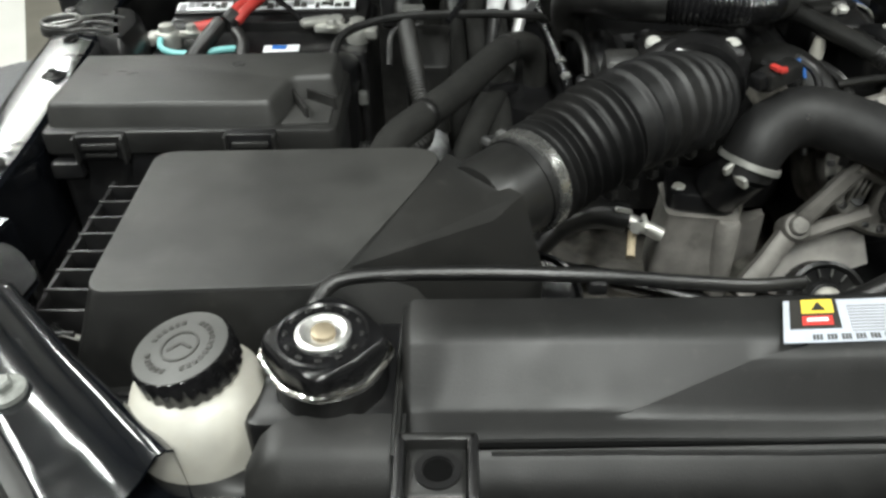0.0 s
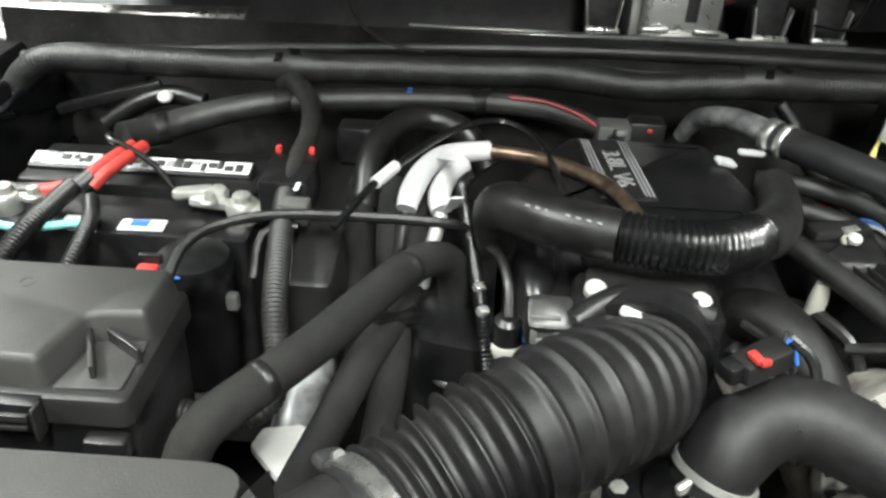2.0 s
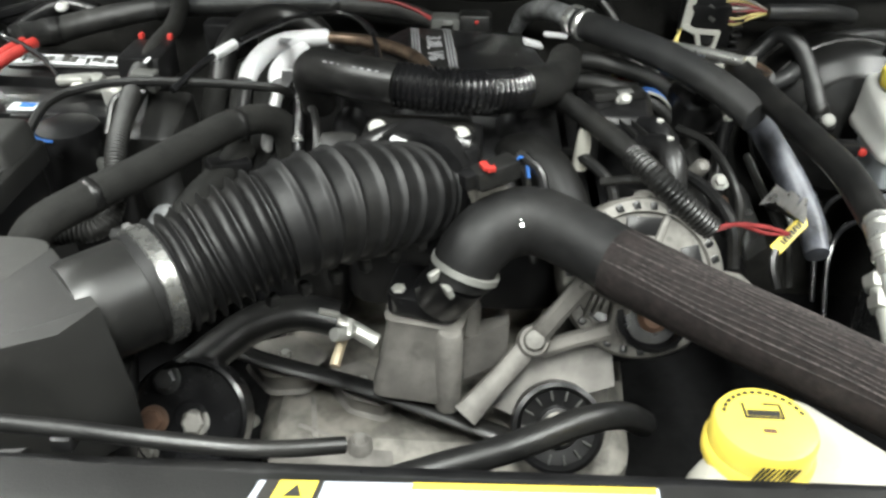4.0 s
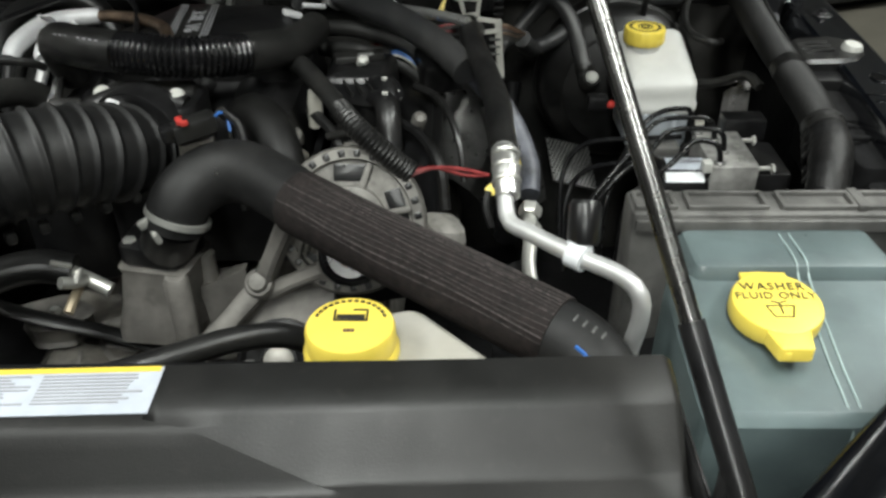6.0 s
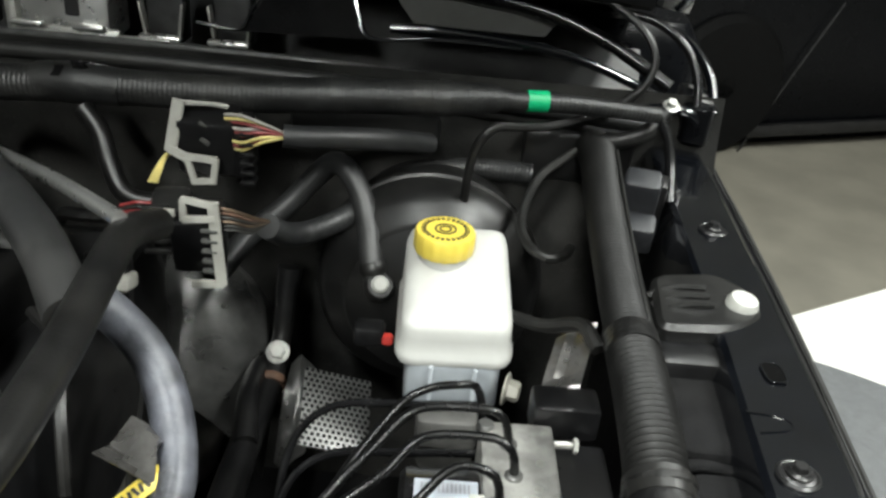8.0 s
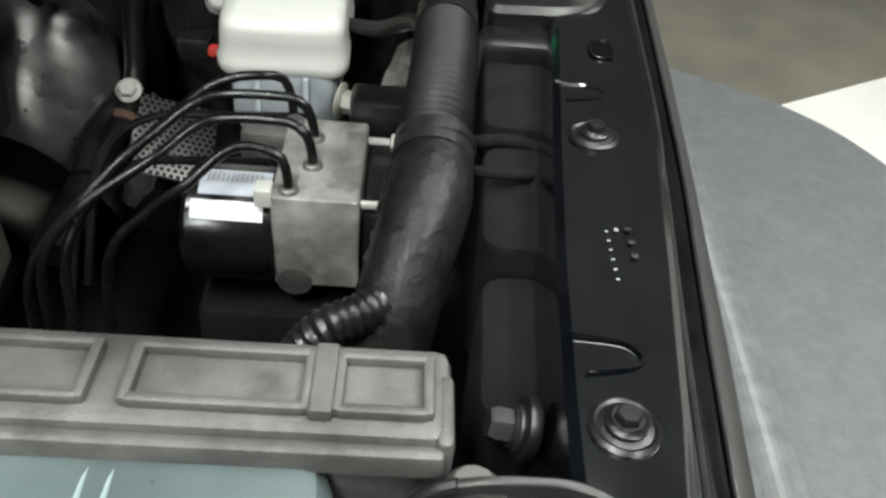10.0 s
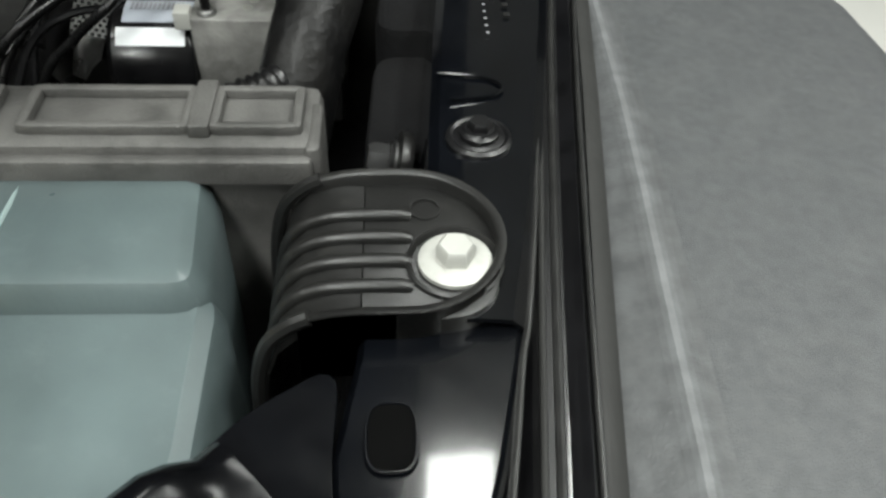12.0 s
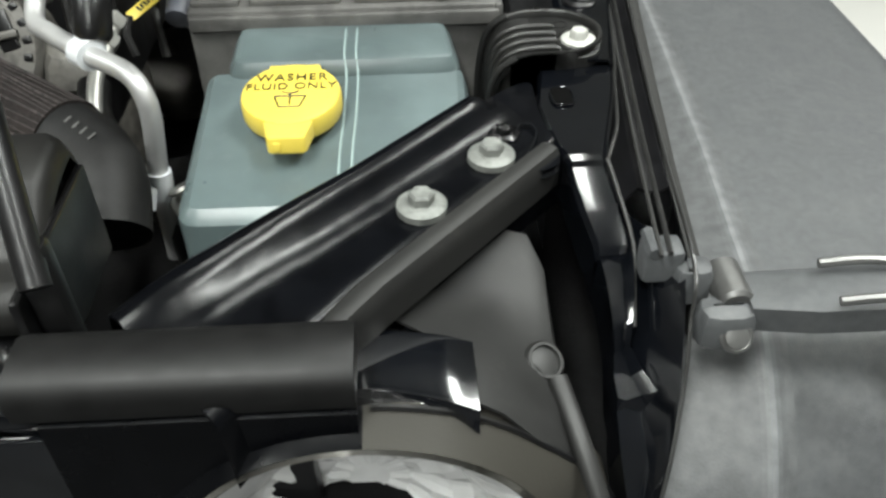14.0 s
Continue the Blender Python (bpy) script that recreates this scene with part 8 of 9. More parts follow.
for a, b in (((-0.011, -0.002), (0.011, -0.002)), ((-0.007, -0.014), (0.007, -0.014)), ((-0.011, -0.002), (-0.007, -0.014)), ((0.011, -0.002), (0.007, -0.014)), ((0.0, 0.001), (0.0, -0.011)), ((-0.006, 0.003), (0.0, 0.001)), ((0.006, 0.003), (0.0, 0.001))):
    part("cap_symbol", Shape().tube([(WX + 0.9 * a[0], WY - 0.005 + 0.9 * a[1], WZ + 0.0155 + 0.1 * a[1]), (WX + 0.9 * b[0], WY - 0.005 + 0.9 * b[1], WZ + 0.0155 + 0.1 * b[1])], 0.0006, 4), ink, cp)

pcm = thing("engine_computer", (0.82, 0.64, 0.9), "grey cast aluminium engine computer with ribbed frame", "engine computer")
part("case", Shape().box((0.823, 0.640, 0.985), (0.230, 0.040, 0.180), 0.004), module_mat, pcm)
for x0, x1 in ((0.713, 0.744), (0.756, 0.818), (0.832, 0.890), (0.900, 0.930)):
    w = x1 - x0
    for dx, dy, sx, sy in ((0, 0.0115, w, 0.004), (0, -0.0115, w, 0.004), (-w / 2, 0, 0.004, 0.026), (w / 2, 0, 0.004, 0.026)):
        part("raised_frame", Shape().box(((x0 + x1) / 2 + dx, 0.640 + dy, 1.0765), (sx, sy, 0.005), 0.0012), module_mat, pcm)
part("end_flange", Shape().box((0.936, 0.633, 1.02), (0.006, 0.03, 0.11), 0.002), module_mat, pcm)
part("face_rim", Shape().box((0.823, 0.6175, 1.066), (0.226, 0.006, 0.012), 0.002), module_mat, pcm)
part("mount_eye", Shape().lathe([(0.013, -0.002), (0.013, 0.003), (0.009, 0.004), (0.008, 0.001)], (0.8413, 0.6205, 1.058), (0, -0.8, 0.6), 20), module_mat, pcm)
# black disc stands in for shade inside the eye
part("eye_hole", Shape().lathe([(0.0075, 0), (0.0075, 0.0042)], (0.8413, 0.6205, 1.058), (0, -0.8, 0.6), 16), felt, pcm)
part("raised_web", Shape().box((0.895, 0.640, 1.0772), (0.008, 0.030, 0.006), 0.001), module_mat, pcm)
part("round_peg", Shape().lathe([(0.010, 1.0), (0.010, 1.060), (0.007, 1.064)], (0.946, 0.612, 0), seg=18), grey_conn, pcm)
for k, x in enumerate((0.775, 0.835, 0.893)):
    cn = part("connector", Shape().box((x, 0.684, 1.002), (0.050, 0.034, 0.05), 0.004), plastic_dark, pcm)
    part("red_lever", Shape().box((x, 0.678, 1.028), (0.014, 0.010, 0.005), 0.001), red, cn)
    for dx in (-0.019, 0.019):
        part("blue_tab", Shape().box((x + dx, 0.682, 1.028), (0.006, 0.005, 0.003), 0.001), blue, cn)

pcm.location += Vector((0, -0.020, 0.004))

# ---- brake hydraulics ----
absu = thing("brake_control_unit", (0.86, 0.86, 0.90), "aluminium brake control block with black motor and module", "brake unit")
part("valve_block", Shape().box((0.868, 0.862, 0.970), (0.052, 0.088, 0.068), 0.002), block_mat, absu)
part("motor", Shape().lathe([(0.034, 0.0), (0.036, 0.003), (0.036, 0.050), (0.032, 0.054)], (0.842, 0.846, 0.962), (-1, 0, 0), 32), plastic_gloss, absu)
part("motor_label", Shape().sheet([[(0.795 + 0.042 * i / 4, 0.846 - 0.0366 * math.cos(radians(a)), 0.962 + 0.0366 * math.sin(radians(a))) for a in (40, 46, 52, 58)] for i in range(5)], 0.0004), paper, absu)
part("second_label", Shape().sheet([[(0.798 + 0.042 * i / 4, 0.846 - 0.0366 * math.cos(radians(a)), 0.962 + 0.0366 * math.sin(radians(a))) for a in (64, 72, 80, 88, 96)] for i in range(5)], 0.0004), label_paper, absu)
for k in range(12):
    part("label_bar", Shape().box((0.803 + 0.0028 * k, 0.842, 0.9992), (0.0014, 0.008, 0.0006), 0.0002), ink_grey, absu)
part("module", Shape().box((0.914, 0.862, 0.958), (0.038, 0.080, 0.070), 0.004), plastic_dark, absu)
part("module_plug", Shape().box((0.905, 0.925, 1.0), (0.05, 0.03, 0.03), 0.004), plastic_dark, absu)
for y in (0.825, 0.893):
    part("side_bolt", Shape().tube([(0.894, y, 0.998), (0.908, y, 0.998)], 0.0028, 8), zinc, absu)
    part("side_bolt_head", Shape().bolt((0.908, y, 0.998), (1, 0, 0), 0.0058, 0.004), white_bolt, absu)
for q in ((0.852, 0.826), (0.863, 0.852), (0.861, 0.882), (0.846, 0.900)):
    part("port_collar", Shape().lathe([(0.0065, 1.003), (0.0060, 1.0060), (0.005, 1.007)], (*q, 0), seg=14), steel_grey, absu)
part("cube_nut", Shape().box((0.838, 0.824, 1.002), (0.010, 0.012, 0.012), 0.001), white_bolt, absu)
for q in ((0.879, 0.842), (0.882, 0.866), (0.876, 0.833)):
    part("block_dimple", Shape().lathe([(0.0032, 0), (0.0032, 0.0006)], (*q, 1.0036), seg=12), zinc, absu)
part("front_port", Shape().lathe([(0.011, -0.001), (0.011, 0.001), (0.008, 0.0015)], (0.855, 0.8185, 0.940), (0, -1, 0), 18), module_mat, absu)
part("mounting_base", Shape().box((0.85, 0.86, 0.87), (0.12, 0.09, 0.08), 0.008), felt, absu)
TUBES = [[(0.852, 0.826, 1.004), (0.851, 0.828, 1.016), (0.846, 0.831, 1.025), (0.828, 0.832, 1.029), (0.815, 0.826, 1.026), (0.798, 0.812, 1.014), (0.776, 0.808, 0.996), (0.752, 0.800, 0.968), (0.745, 0.79, 0.90)],
         [(0.863, 0.852, 1.004), (0.862, 0.853, 1.017), (0.857, 0.855, 1.027), (0.843, 0.859, 1.030), (0.801, 0.856, 1.028), (0.776, 0.829, 1.018), (0.740, 0.807, 0.998), (0.715, 0.795, 0.965), (0.71, 0.79, 0.90)],
         [(0.861, 0.882, 1.004), (0.859, 0.884, 1.017), (0.853, 0.886, 1.027), (0.839, 0.887, 1.030), (0.796, 0.883, 1.028), (0.769, 0.853, 1.018), (0.743, 0.826, 1.0), (0.705, 0.80, 0.955), (0.70, 0.79, 0.90)],
         [(0.844, 0.911, 1.0), (0.842, 0.914, 1.015), (0.837, 0.916, 1.026), (0.826, 0.911, 1.030), (0.804, 0.907, 1.028), (0.782, 0.895, 1.018), (0.748, 0.841, 0.998), (0.728, 0.80, 0.97), (0.725, 0.79, 0.90)]]
for pts in TUBES:
    hose("brake_line", pts, 0.0031, line_black, "glossy black bent steel brake line", "brake line", seg=10, group="brake lines")
for z, y in ((0.965, 0.93), (0.955, 0.885)):
    hose("brake_line", [(0.85, y + 0.04, z), (0.80, y + 0.035, z), (0.73, y + 0.03, z - 0.005), (0.70, y, z - 0.03), (0.695, y - 0.05, z - 0.10)], 0.0032, plastic_gloss, "thin black steel brake line to the cylinder", "brake line", seg=8)

mc = thing("brake_reservoir", (0.822, 1.03, 0.93), "white brake fluid reservoir with yellow cap", "brake reservoir")
o = rounded([(0.778, 0.978), (0.870, 0.982), (0.866, 1.094), (0.776, 1.090)], 0.016, 6)
def res_ring(g, z, slope):
    return [(x, y + 0.010, z + 0.004 + slope * (y - 0.98)) for x, y in grown(o, g)]
def top_ring(f):
    return [(0.822 + (x - 0.822) * f, 1.046 + (y - 1.046) * f, 1.0256 + 0.32 * (1.046 + (y - 1.046) * f - 0.98)) for x, y, z in res_ring(-0.0075, 0, 0)]
part("upper_tank", Shape().loft([res_ring(-0.003, 0.981, 0.05), res_ring(0.0015, 0.982, 0.06), res_ring(0.0030, 0.985, 0.07), res_ring(0.0030, 0.991, 0.08), res_ring(0.0010, 0.9935, 0.10), res_ring(0.0, 1.006, 0.22), res_ring(-0.0005, 1.014, 0.29), res_ring(-0.0028, 1.0185, 0.31), res_ring(-0.0075, 1.0210, 0.32), top_ring(0.84), top_ring(0.45)]), white_plastic, mc)
part("lower_tank", Shape().prism(rounded([(0.785, 0.986), (0.864, 0.990), (0.862, 1.084), (0.782, 1.082)], 0.014), [(0.930, -0.008), (0.945, 0), (0.992, 0.0)]), lower_white, mc)
for x in (0.806, 0.842):
    part("tank_rib", Shape().box((x, 0.9855, 0.968), (0.004, 0.004, 0.040), 0.001), lower_white, mc)
part("neck", Shape().lathe([(0.0225, 1.02), (0.0225, 1.05)], (0.809, 1.063, 0.006), seg=24), white_plastic, mc)
part("cap", Shape().lathe([(0.0250, 1.048), (0.0262, 1.051), (0.0262, 1.0645), (0.0248, 1.067), (0.0225, 1.0675)], (0.809, 1.063, 0.006), seg=64, lobes=16, depth=0.0006), yellow, mc)
for r in (0.0055, 0.0095):
    part("cap_ring", Shape().lathe([(r, 1.0672), (r, 1.0682), (r - 0.0016, 1.0682), (r - 0.0016, 1.0672)], (0.809, 1.063, 0.006), seg=24), ink, mc)
for k in range(26):
    a = radians(k * 360 / 26)
    part("cap_letter_bar", Shape().box((0.809 + 0.0185 * math.cos(a), 1.063 + 0.0185 * math.sin(a), 1.0737), (0.0028, 0.0044, 0.0006), 0.0002, turn=(0, 0, math.degrees(a) + 90 + 12 * (k % 3))), ink, mc)
part("cylinder", Shape().tube([(0.822, 1.10, 0.925), (0.822, 1.02, 0.922), (0.822, 0.955, 0.920)], 0.023, 18), module_mat, mc)
part("cylinder_lug", Shape().box((0.822, 0.965, 0.945), (0.05, 0.03, 0.03), 0.005), module_mat, mc)
part("red_switch", Shape().box((0.768, 1.022, 0.985), (0.010, 0.010, 0.010), 0.003), red, mc)
part("switch_plug", Shape().box((0.752, 1.030, 0.985), (0.026, 0.020, 0.018), 0.003), plastic_dark, mc)
part("side_nut", Shape().bolt((0.868, 0.985, 0.972), (0.9, -0.3, 0), 0.009, 0.012, 0.014), cream_plastic, mc)
bo = thing("brake_booster", (0.80, 1.19, 0.82), "round black brake booster on the firewall", "brake booster")
m = Matrix.Translation((0.80, 1.150, 0.955)) @ towards((0, -1, 0.06))
part("shell", Shape().lathe([(0.10, -0.12), (0.112, -0.06), (0.114, -0.03), (0.111, -0.01), (0.100, 0.008), (0.085, 0.014), (0.080, 0.022), (0.050, 0.030), (0.03, 0.034)], (0, 0, 0), seg=48, m=m), rubber, bo)
part("crimp_ring", Shape().lathe([(0.110, -0.045), (0.1165, -0.040), (0.1165, -0.030), (0.110, -0.026)], (0, 0, 0), seg=48, m=m), rubber, bo)
part("valve_grommet", Shape().lathe([(0.014, 0.0), (0.014, 0.012), (0.0115, 0.018)], (0.753, 1.117, 0.975), (0.1, -0.7, 0.7), 20), rubber, bo)
part("pale_button", Shape().lathe([(0.0085, 0.0), (0.0085, 0.003), (0.006, 0.005)], (0.7545, 1.104, 0.988), (0.1, -0.7, 0.7), 18), white_bolt, bo)
bh = hose("booster_hose", [(0.750, 1.116, 0.978), (0.748, 1.118, 0.988), (0.744, 1.125, 1.002), (0.737, 1.150, 1.027), (0.729, 1.165, 1.047), (0.716, 1.180, 1.064), (0.701, 1.190, 1.070), (0.686, 1.194, 1.058), (0.652, 1.18, 1.022), (0.623, 1.15, 1.004), (0.60, 1.10, 0.98)], [0.0112, 0.0112, 0.0112, 0.0112, 0.0112, 0.0112, 0.0112, 0.0112, 0.011, 0.011, 0.011], hose_grey, "smooth grey-black vacuum hose to the brake booster", seg=16, step=0.006)
part("end_collar", Shape().lathe([(0.0116, -0.006), (0.0128, -0.004), (0.0128, 0.004), (0.0116, 0.006)], (0.7465, 1.121, 0.995), (-0.2, 0.45, 0.87), 20, cap=False), rubber, bh, "dull rubber collar")
hose("ribbed_loom", [(0.655, 1.085, 1.050), (0.665, 1.11, 1.030), (0.680, 1.14, 1.017), (0.71, 1.155, 1.026), (0.74, 1.185, 1.036), (0.77, 1.225, 1.045), (0.83, 1.255, 1.048), (0.90, 1.25, 1.05)], 0.0115, hose_grey, "smooth black loom over the brake booster", "wire loom", ribs=(0.0042, 0.0006))
hose("thin_cable", [(0.90, 1.36, 1.235), (0.945, 1.34, 1.225), (0.990, 1.318, 1.205), (1.014, 1.298, 1.178), (1.010, 1.285, 1.150), (0.985, 1.275, 1.127), (0.950, 1.255, 1.118), (0.905, 1.205, 1.121), (0.870, 1.170, 1.130), (0.846, 1.150, 1.134), (0.832, 1.148, 1.115), (0.827, 1.155, 1.080), (0.827, 1.160, 1.045), (0.828, 1.150, 1.02)], 0.0042, rubber, "thin black cable looping to the reservoir", "cable", seg=8)
hose("thin_cable", [(0.94, 1.24, 1.085), (0.905, 1.215, 1.065), (0.885, 1.16, 1.055), (0.880, 1.105, 1.052), (0.895, 1.072, 1.05), (0.915, 1.085, 1.045), (0.93, 1.13, 1.03)], 0.0045, rubber_soft, "thin black cable loop beside the booster", "cable", seg=8)
hose("thin_cable", [(0.865, 1.055, 1.0), (0.895, 1.01, 1.02), (0.92, 0.985, 1.04), (0.93, 0.96, 1.035)], 0.006, rubber_soft, "thin grey cable behind the loom", "cable", seg=8)
random.seed(8)
part("plastic_tag", Shape().sheet([[(0.888 + 0.008 * i + 0.004 * k, 0.955 + 0.012 * k, 0.968 + 0.007 * k + 0.008 * random.random() + 0.004 * i) for k in range(6)] for i in range(5)], 0.0008), foil_dark, None, "crumpled clear plastic tag", "tag", sharp=10)
lm = thing("side_loom", (0.935, 0.90, 0.95), "thick ribbed black loom along the fender", "wire loom")
part("upper_loom", Shape().tube([(0.962, 1.262, 1.080), (0.958, 1.20, 1.088), (0.949, 1.10, 1.086), (0.943, 1.0, 1.080), (0.938, 0.905, 1.076)], [0.0205, 0.0195, 0.0185, 0.018, 0.0178], 18, ribs=(0.0052, 0.0022)), loom_mat, lm)
part("split_seam", Shape().tube([(0.972, 1.20, 1.1045), (0.962, 1.10, 1.1015), (0.955, 1.0, 1.0935), (0.949, 0.915, 1.0900)], 0.0016, 6), rubber_soft, lm)
part("lower_loom", Shape().tube([(0.938, 0.912, 1.076), (0.937, 0.87, 1.074), (0.934, 0.82, 1.072), (0.931, 0.775, 1.066)], 0.0190, 20, ribs=(0.0052, 0.0024)), loom_mat, lm)
part("taped_bend", Shape().tube([(0.9325, 0.787, 1.067), (0.930, 0.755, 1.058), (0.922, 0.725, 1.040), (0.914, 0.705, 1.01), (0.90, 0.69, 0.95)], [0.0195, 0.0212, 0.0200, 0.021, 0.018], 18, 0.004), tape_mat, lm)
random.seed(3)
for k in range(9):
    f = k / 9
    c = Vector((0.9325, 0.785, 1.067)).lerp(Vector((0.918, 0.712, 1.024)), f)
    part("tape_turn", Shape().lathe([(0.0198, -0.003), (0.0212, -0.001), (0.0209, 0.003), (0.0196, 0.004)], tuple(c), (0.12 + random.uniform(-0.3, 0.3), 0.85, 0.35 + 0.4 * f), 18), tape_mat, lm)
part("tape_collar", Shape().tube([(0.9385, 0.918, 1.0765), (0.9380, 0.900, 1.0755)], 0.0190, 16), tape_mat, lm)
part("tape_collar", Shape().tube([(0.9320, 0.789, 1.0675), (0.9312, 0.774, 1.0645)], 0.0205, 16), rubber, lm)
part("split_branch", Shape().tube([(0.922, 0.718, 1.035), (0.905, 0.700, 1.035), (0.885, 0.690, 1.03), (0.865, 0.685, 1.0)], 0.010, 12, ribs=(0.0045, 0.0016)), plastic_dark, lm)
lp = thing("liner_panel", (0.975, 0.80, 0.98), "flat black inner fender liner panels", "liner")
for y0, y1, z in ((0.835, 0.925, 1.052), (0.735, 0.824, 1.048), (0.640, 0.726, 1.040)):
    xa, xb = 0.952 + (y0 - 0.64) * 0.04, 0.982 + (y0 - 0.64) * 0.12
    part("panel", Shape().prism(rounded([(xa, y0), (xb, y0), (xb + 0.010, y1), (xa + 0.004, y1)], 0.014, 6), [(z - 0.08, 0.0), (z - 0.006, 0.0), (z - 0.002, -0.0015), (z, -0.005)]), felt, lp)
part("fold", Shape().tube([(0.955, 0.829, 1.044), (0.975, 0.829, 1.047), (0.996, 0.829, 1.042)], 0.004, 10), felt, lp)
part("tie_fold", Shape().tube([(0.95, 0.786, 1.055), (0.968, 0.783, 1.056), (0.984, 0.79, 1.052)], 0.003, 8), felt, None, "black tie across the liner fold", "tie")
relay = thing("grey_relay", (0.992, 1.158, 1.01), "dark blue-grey plastic relay on the inner fender", "relay")
part("relay_case", Shape().box((0.992, 1.160, 1.078), (0.034, 0.026, 0.046), 0.004, turn=(22, 0, -12)), grey_blue, relay)
part("relay_base", Shape().box((0.9935, 1.146, 1.044), (0.030, 0.026, 0.034), 0.004, turn=(22, 0, -12)), grey_blue, relay)
part("relay_bracket", Shape().box((1.014, 1.168, 1.06), (0.008, 0.020, 0.07), 0.002, turn=(15, 0, -12)), plastic_dark, relay)
hose("corner_cable", [(0.985, 1.345, 1.205), (1.020, 1.335, 1.200), (1.052, 1.318, 1.180), (1.066, 1.300, 1.150), (1.068, 1.285, 1.115)], 0.0048, plastic_gloss, "thick glossy black cable at the cowl corner", "cable", seg=10)
hose("corner_cable", [(1.035, 1.285, 1.118), (1.015, 1.262, 1.105), (0.985, 1.245, 1.098), (0.955, 1.238, 1.095)], 0.0085, tape_mat, "short taped cable at the cowl corner", "cable", seg=12)
hose("corner_cable", [(1.028, 1.275, 1.115), (1.030, 1.235, 1.105), (1.026, 1.195, 1.092), (1.022, 1.16, 1.07)], 0.0055, plastic_gloss, "thick glossy black cable down the inner fender", "cable", seg=10)

# ---- hold-down brackets on the driver's rail ----
hd = thing("tank_bracket", (0.965, 0.55, 1.0), "ribbed black plastic tank bracket with silver bolt", "bracket")
o = rounded([(0.9535, 0.5225), (1.0005, 0.5225), (1.0005, 0.5865), (0.9535, 0.5865)], [0.002, 0.0315, 0.0315, 0.002], 10)
part("tongue", Shape().prism(o, [(1.050, -0.001), (1.0735, -0.001), (1.0741, -0.002)]), plastic, hd)
# raised wall round the tongue
outline = [(0.936 + 0.006 * k, 0.5873) for k in range(6)] + [(0.9690 + 0.0325 * math.sin(radians(a)), 0.5545 + 0.0328 * math.cos(radians(a))) for a in range(4, 180, 8)] + [(0.966 - 0.006 * k, 0.5217) for k in range(6)]
rows = []
for k, (x, y) in enumerate(outline):
    (ax0, ay0), (ax1, ay1) = outline[max(0, k - 1)], outline[min(len(outline) - 1, k + 1)]
    d = Vector((ax1 - ax0, ay1 - ay0)).normalized()
    nx, ny = -d.y, d.x
    top = 1.0795 - 9.0 * max(0, 0.958 - x) ** 2
    rows.append([(x, y, 1.048), (x, y, top - 0.0012), (x - nx * -0.0006, y - ny * -0.0006, top - 0.0002), (x + nx * -0.0018, y + ny * -0.0018, top), (x + nx * -0.0026, y + ny * -0.0026, top - 0.001), (x + nx * -0.0030, y + ny * -0.0030, 1.0715)])
part("rim_wall", Shape().sheet(rows, 0.0006), plastic, hd, sharp=60)
prof = [(0.955, 1.0741), (0.952, 1.0741), (0.948, 1.0738), (0.944, 1.0730), (0.936, 1.0700), (0.929, 1.0625), (0.925, 1.0505), (0.923, 1.036), (0.922, 1.015), (0.923, 0.98)]
part("curled_arm", Shape().sheet([[(x, y, z) for x, z in prof] for y in (0.5225, 0.526, 0.540, 0.555, 0.570, 0.583, 0.5865)], 0.004), plastic, hd, sharp=60)
for k in range(4):
    y = 0.5360 + 0.0108 * k
    part("rib", Shape().tube([(0.9705, y, 1.0737), (0.9675, y, 1.0749), (0.950, y, 1.0747), (0.940, y, 1.0727), (0.931, y, 1.0660), (0.9260, y, 1.052), (0.9238, y, 1.03)], 0.0024, 10, 0.003), plastic, hd)
for y in (0.5228, 0.5862):
    part("edge_roll", Shape().tube([(0.940, y, 1.0755)] + [(x - 0.002, y, z + 0.002) for x, z in prof[4:]], 0.0026, 8, 0.003), plastic, hd)
part("moulded_ring", Shape().lathe([(0.0055, 0.0), (0.0055, 0.0006), (0.0047, 0.0006), (0.0047, 0.0)], (0.976, 0.5720, 1.0741), seg=20, cap=False), plastic, hd)
part("bolt_well", Shape().lathe([(0.0150, 0.0), (0.0160, 0.0014), (0.0150, 0.0020), (0.0140, 0.0003)], (0.985, 0.5462, 1.0741), seg=32, cap=False), plastic, hd)
part("bolt_flange", Shape().lathe([(0.0120, 0), (0.0120, 0.0016), (0.0106, 0.0024), (0.0076, 0.0028)], (0.985, 0.5462, 1.0747), seg=32), white_bolt, hd)
part("bolt_head", Shape().bolt((0.985, 0.5462, 1.0767), r=0.0064, h=0.0065), white_bolt, hd)
hb = thing("rear_bracket", (1.0, 0.98, 1.0), "black plastic bracket with ribs and pale bolt", "bracket")
part("tongue", Shape().prism(rounded([(0.962, 0.935), (1.020, 0.940), (1.048, 0.960), (1.050, 0.995), (1.028, 1.022), (0.972, 1.012)], 0.014), [(1.02, -0.004), (1.058, 0), (1.073, 0), (1.077, -0.004)]), rubber, hb)
for k in range(3):
    part("rib", Shape().tube([(0.966, 0.960 + 0.014 * k, 1.070), (0.985, 0.965 + 0.013 * k, 1.078), (1.010, 0.968 + 0.012 * k, 1.079)], 0.0028, 6), plastic, hb)
part("web", Shape().box((0.985, 0.925, 1.045), (0.05, 0.03, 0.04), 0.006), plastic_dark, hb)
part("bolt_head", Shape().lathe([(0.0125, 0), (0.0125, 0.003), (0.010, 0.008), (0.005, 0.009)], (1.033, 0.973, 1.076), (0.1, -0.1, 1), 22), white_bolt, hb)
sb = thing("side_stud", (0.965, 0.63, 1.0), "small stud bolt with rubber washers below the rail", "bolt")
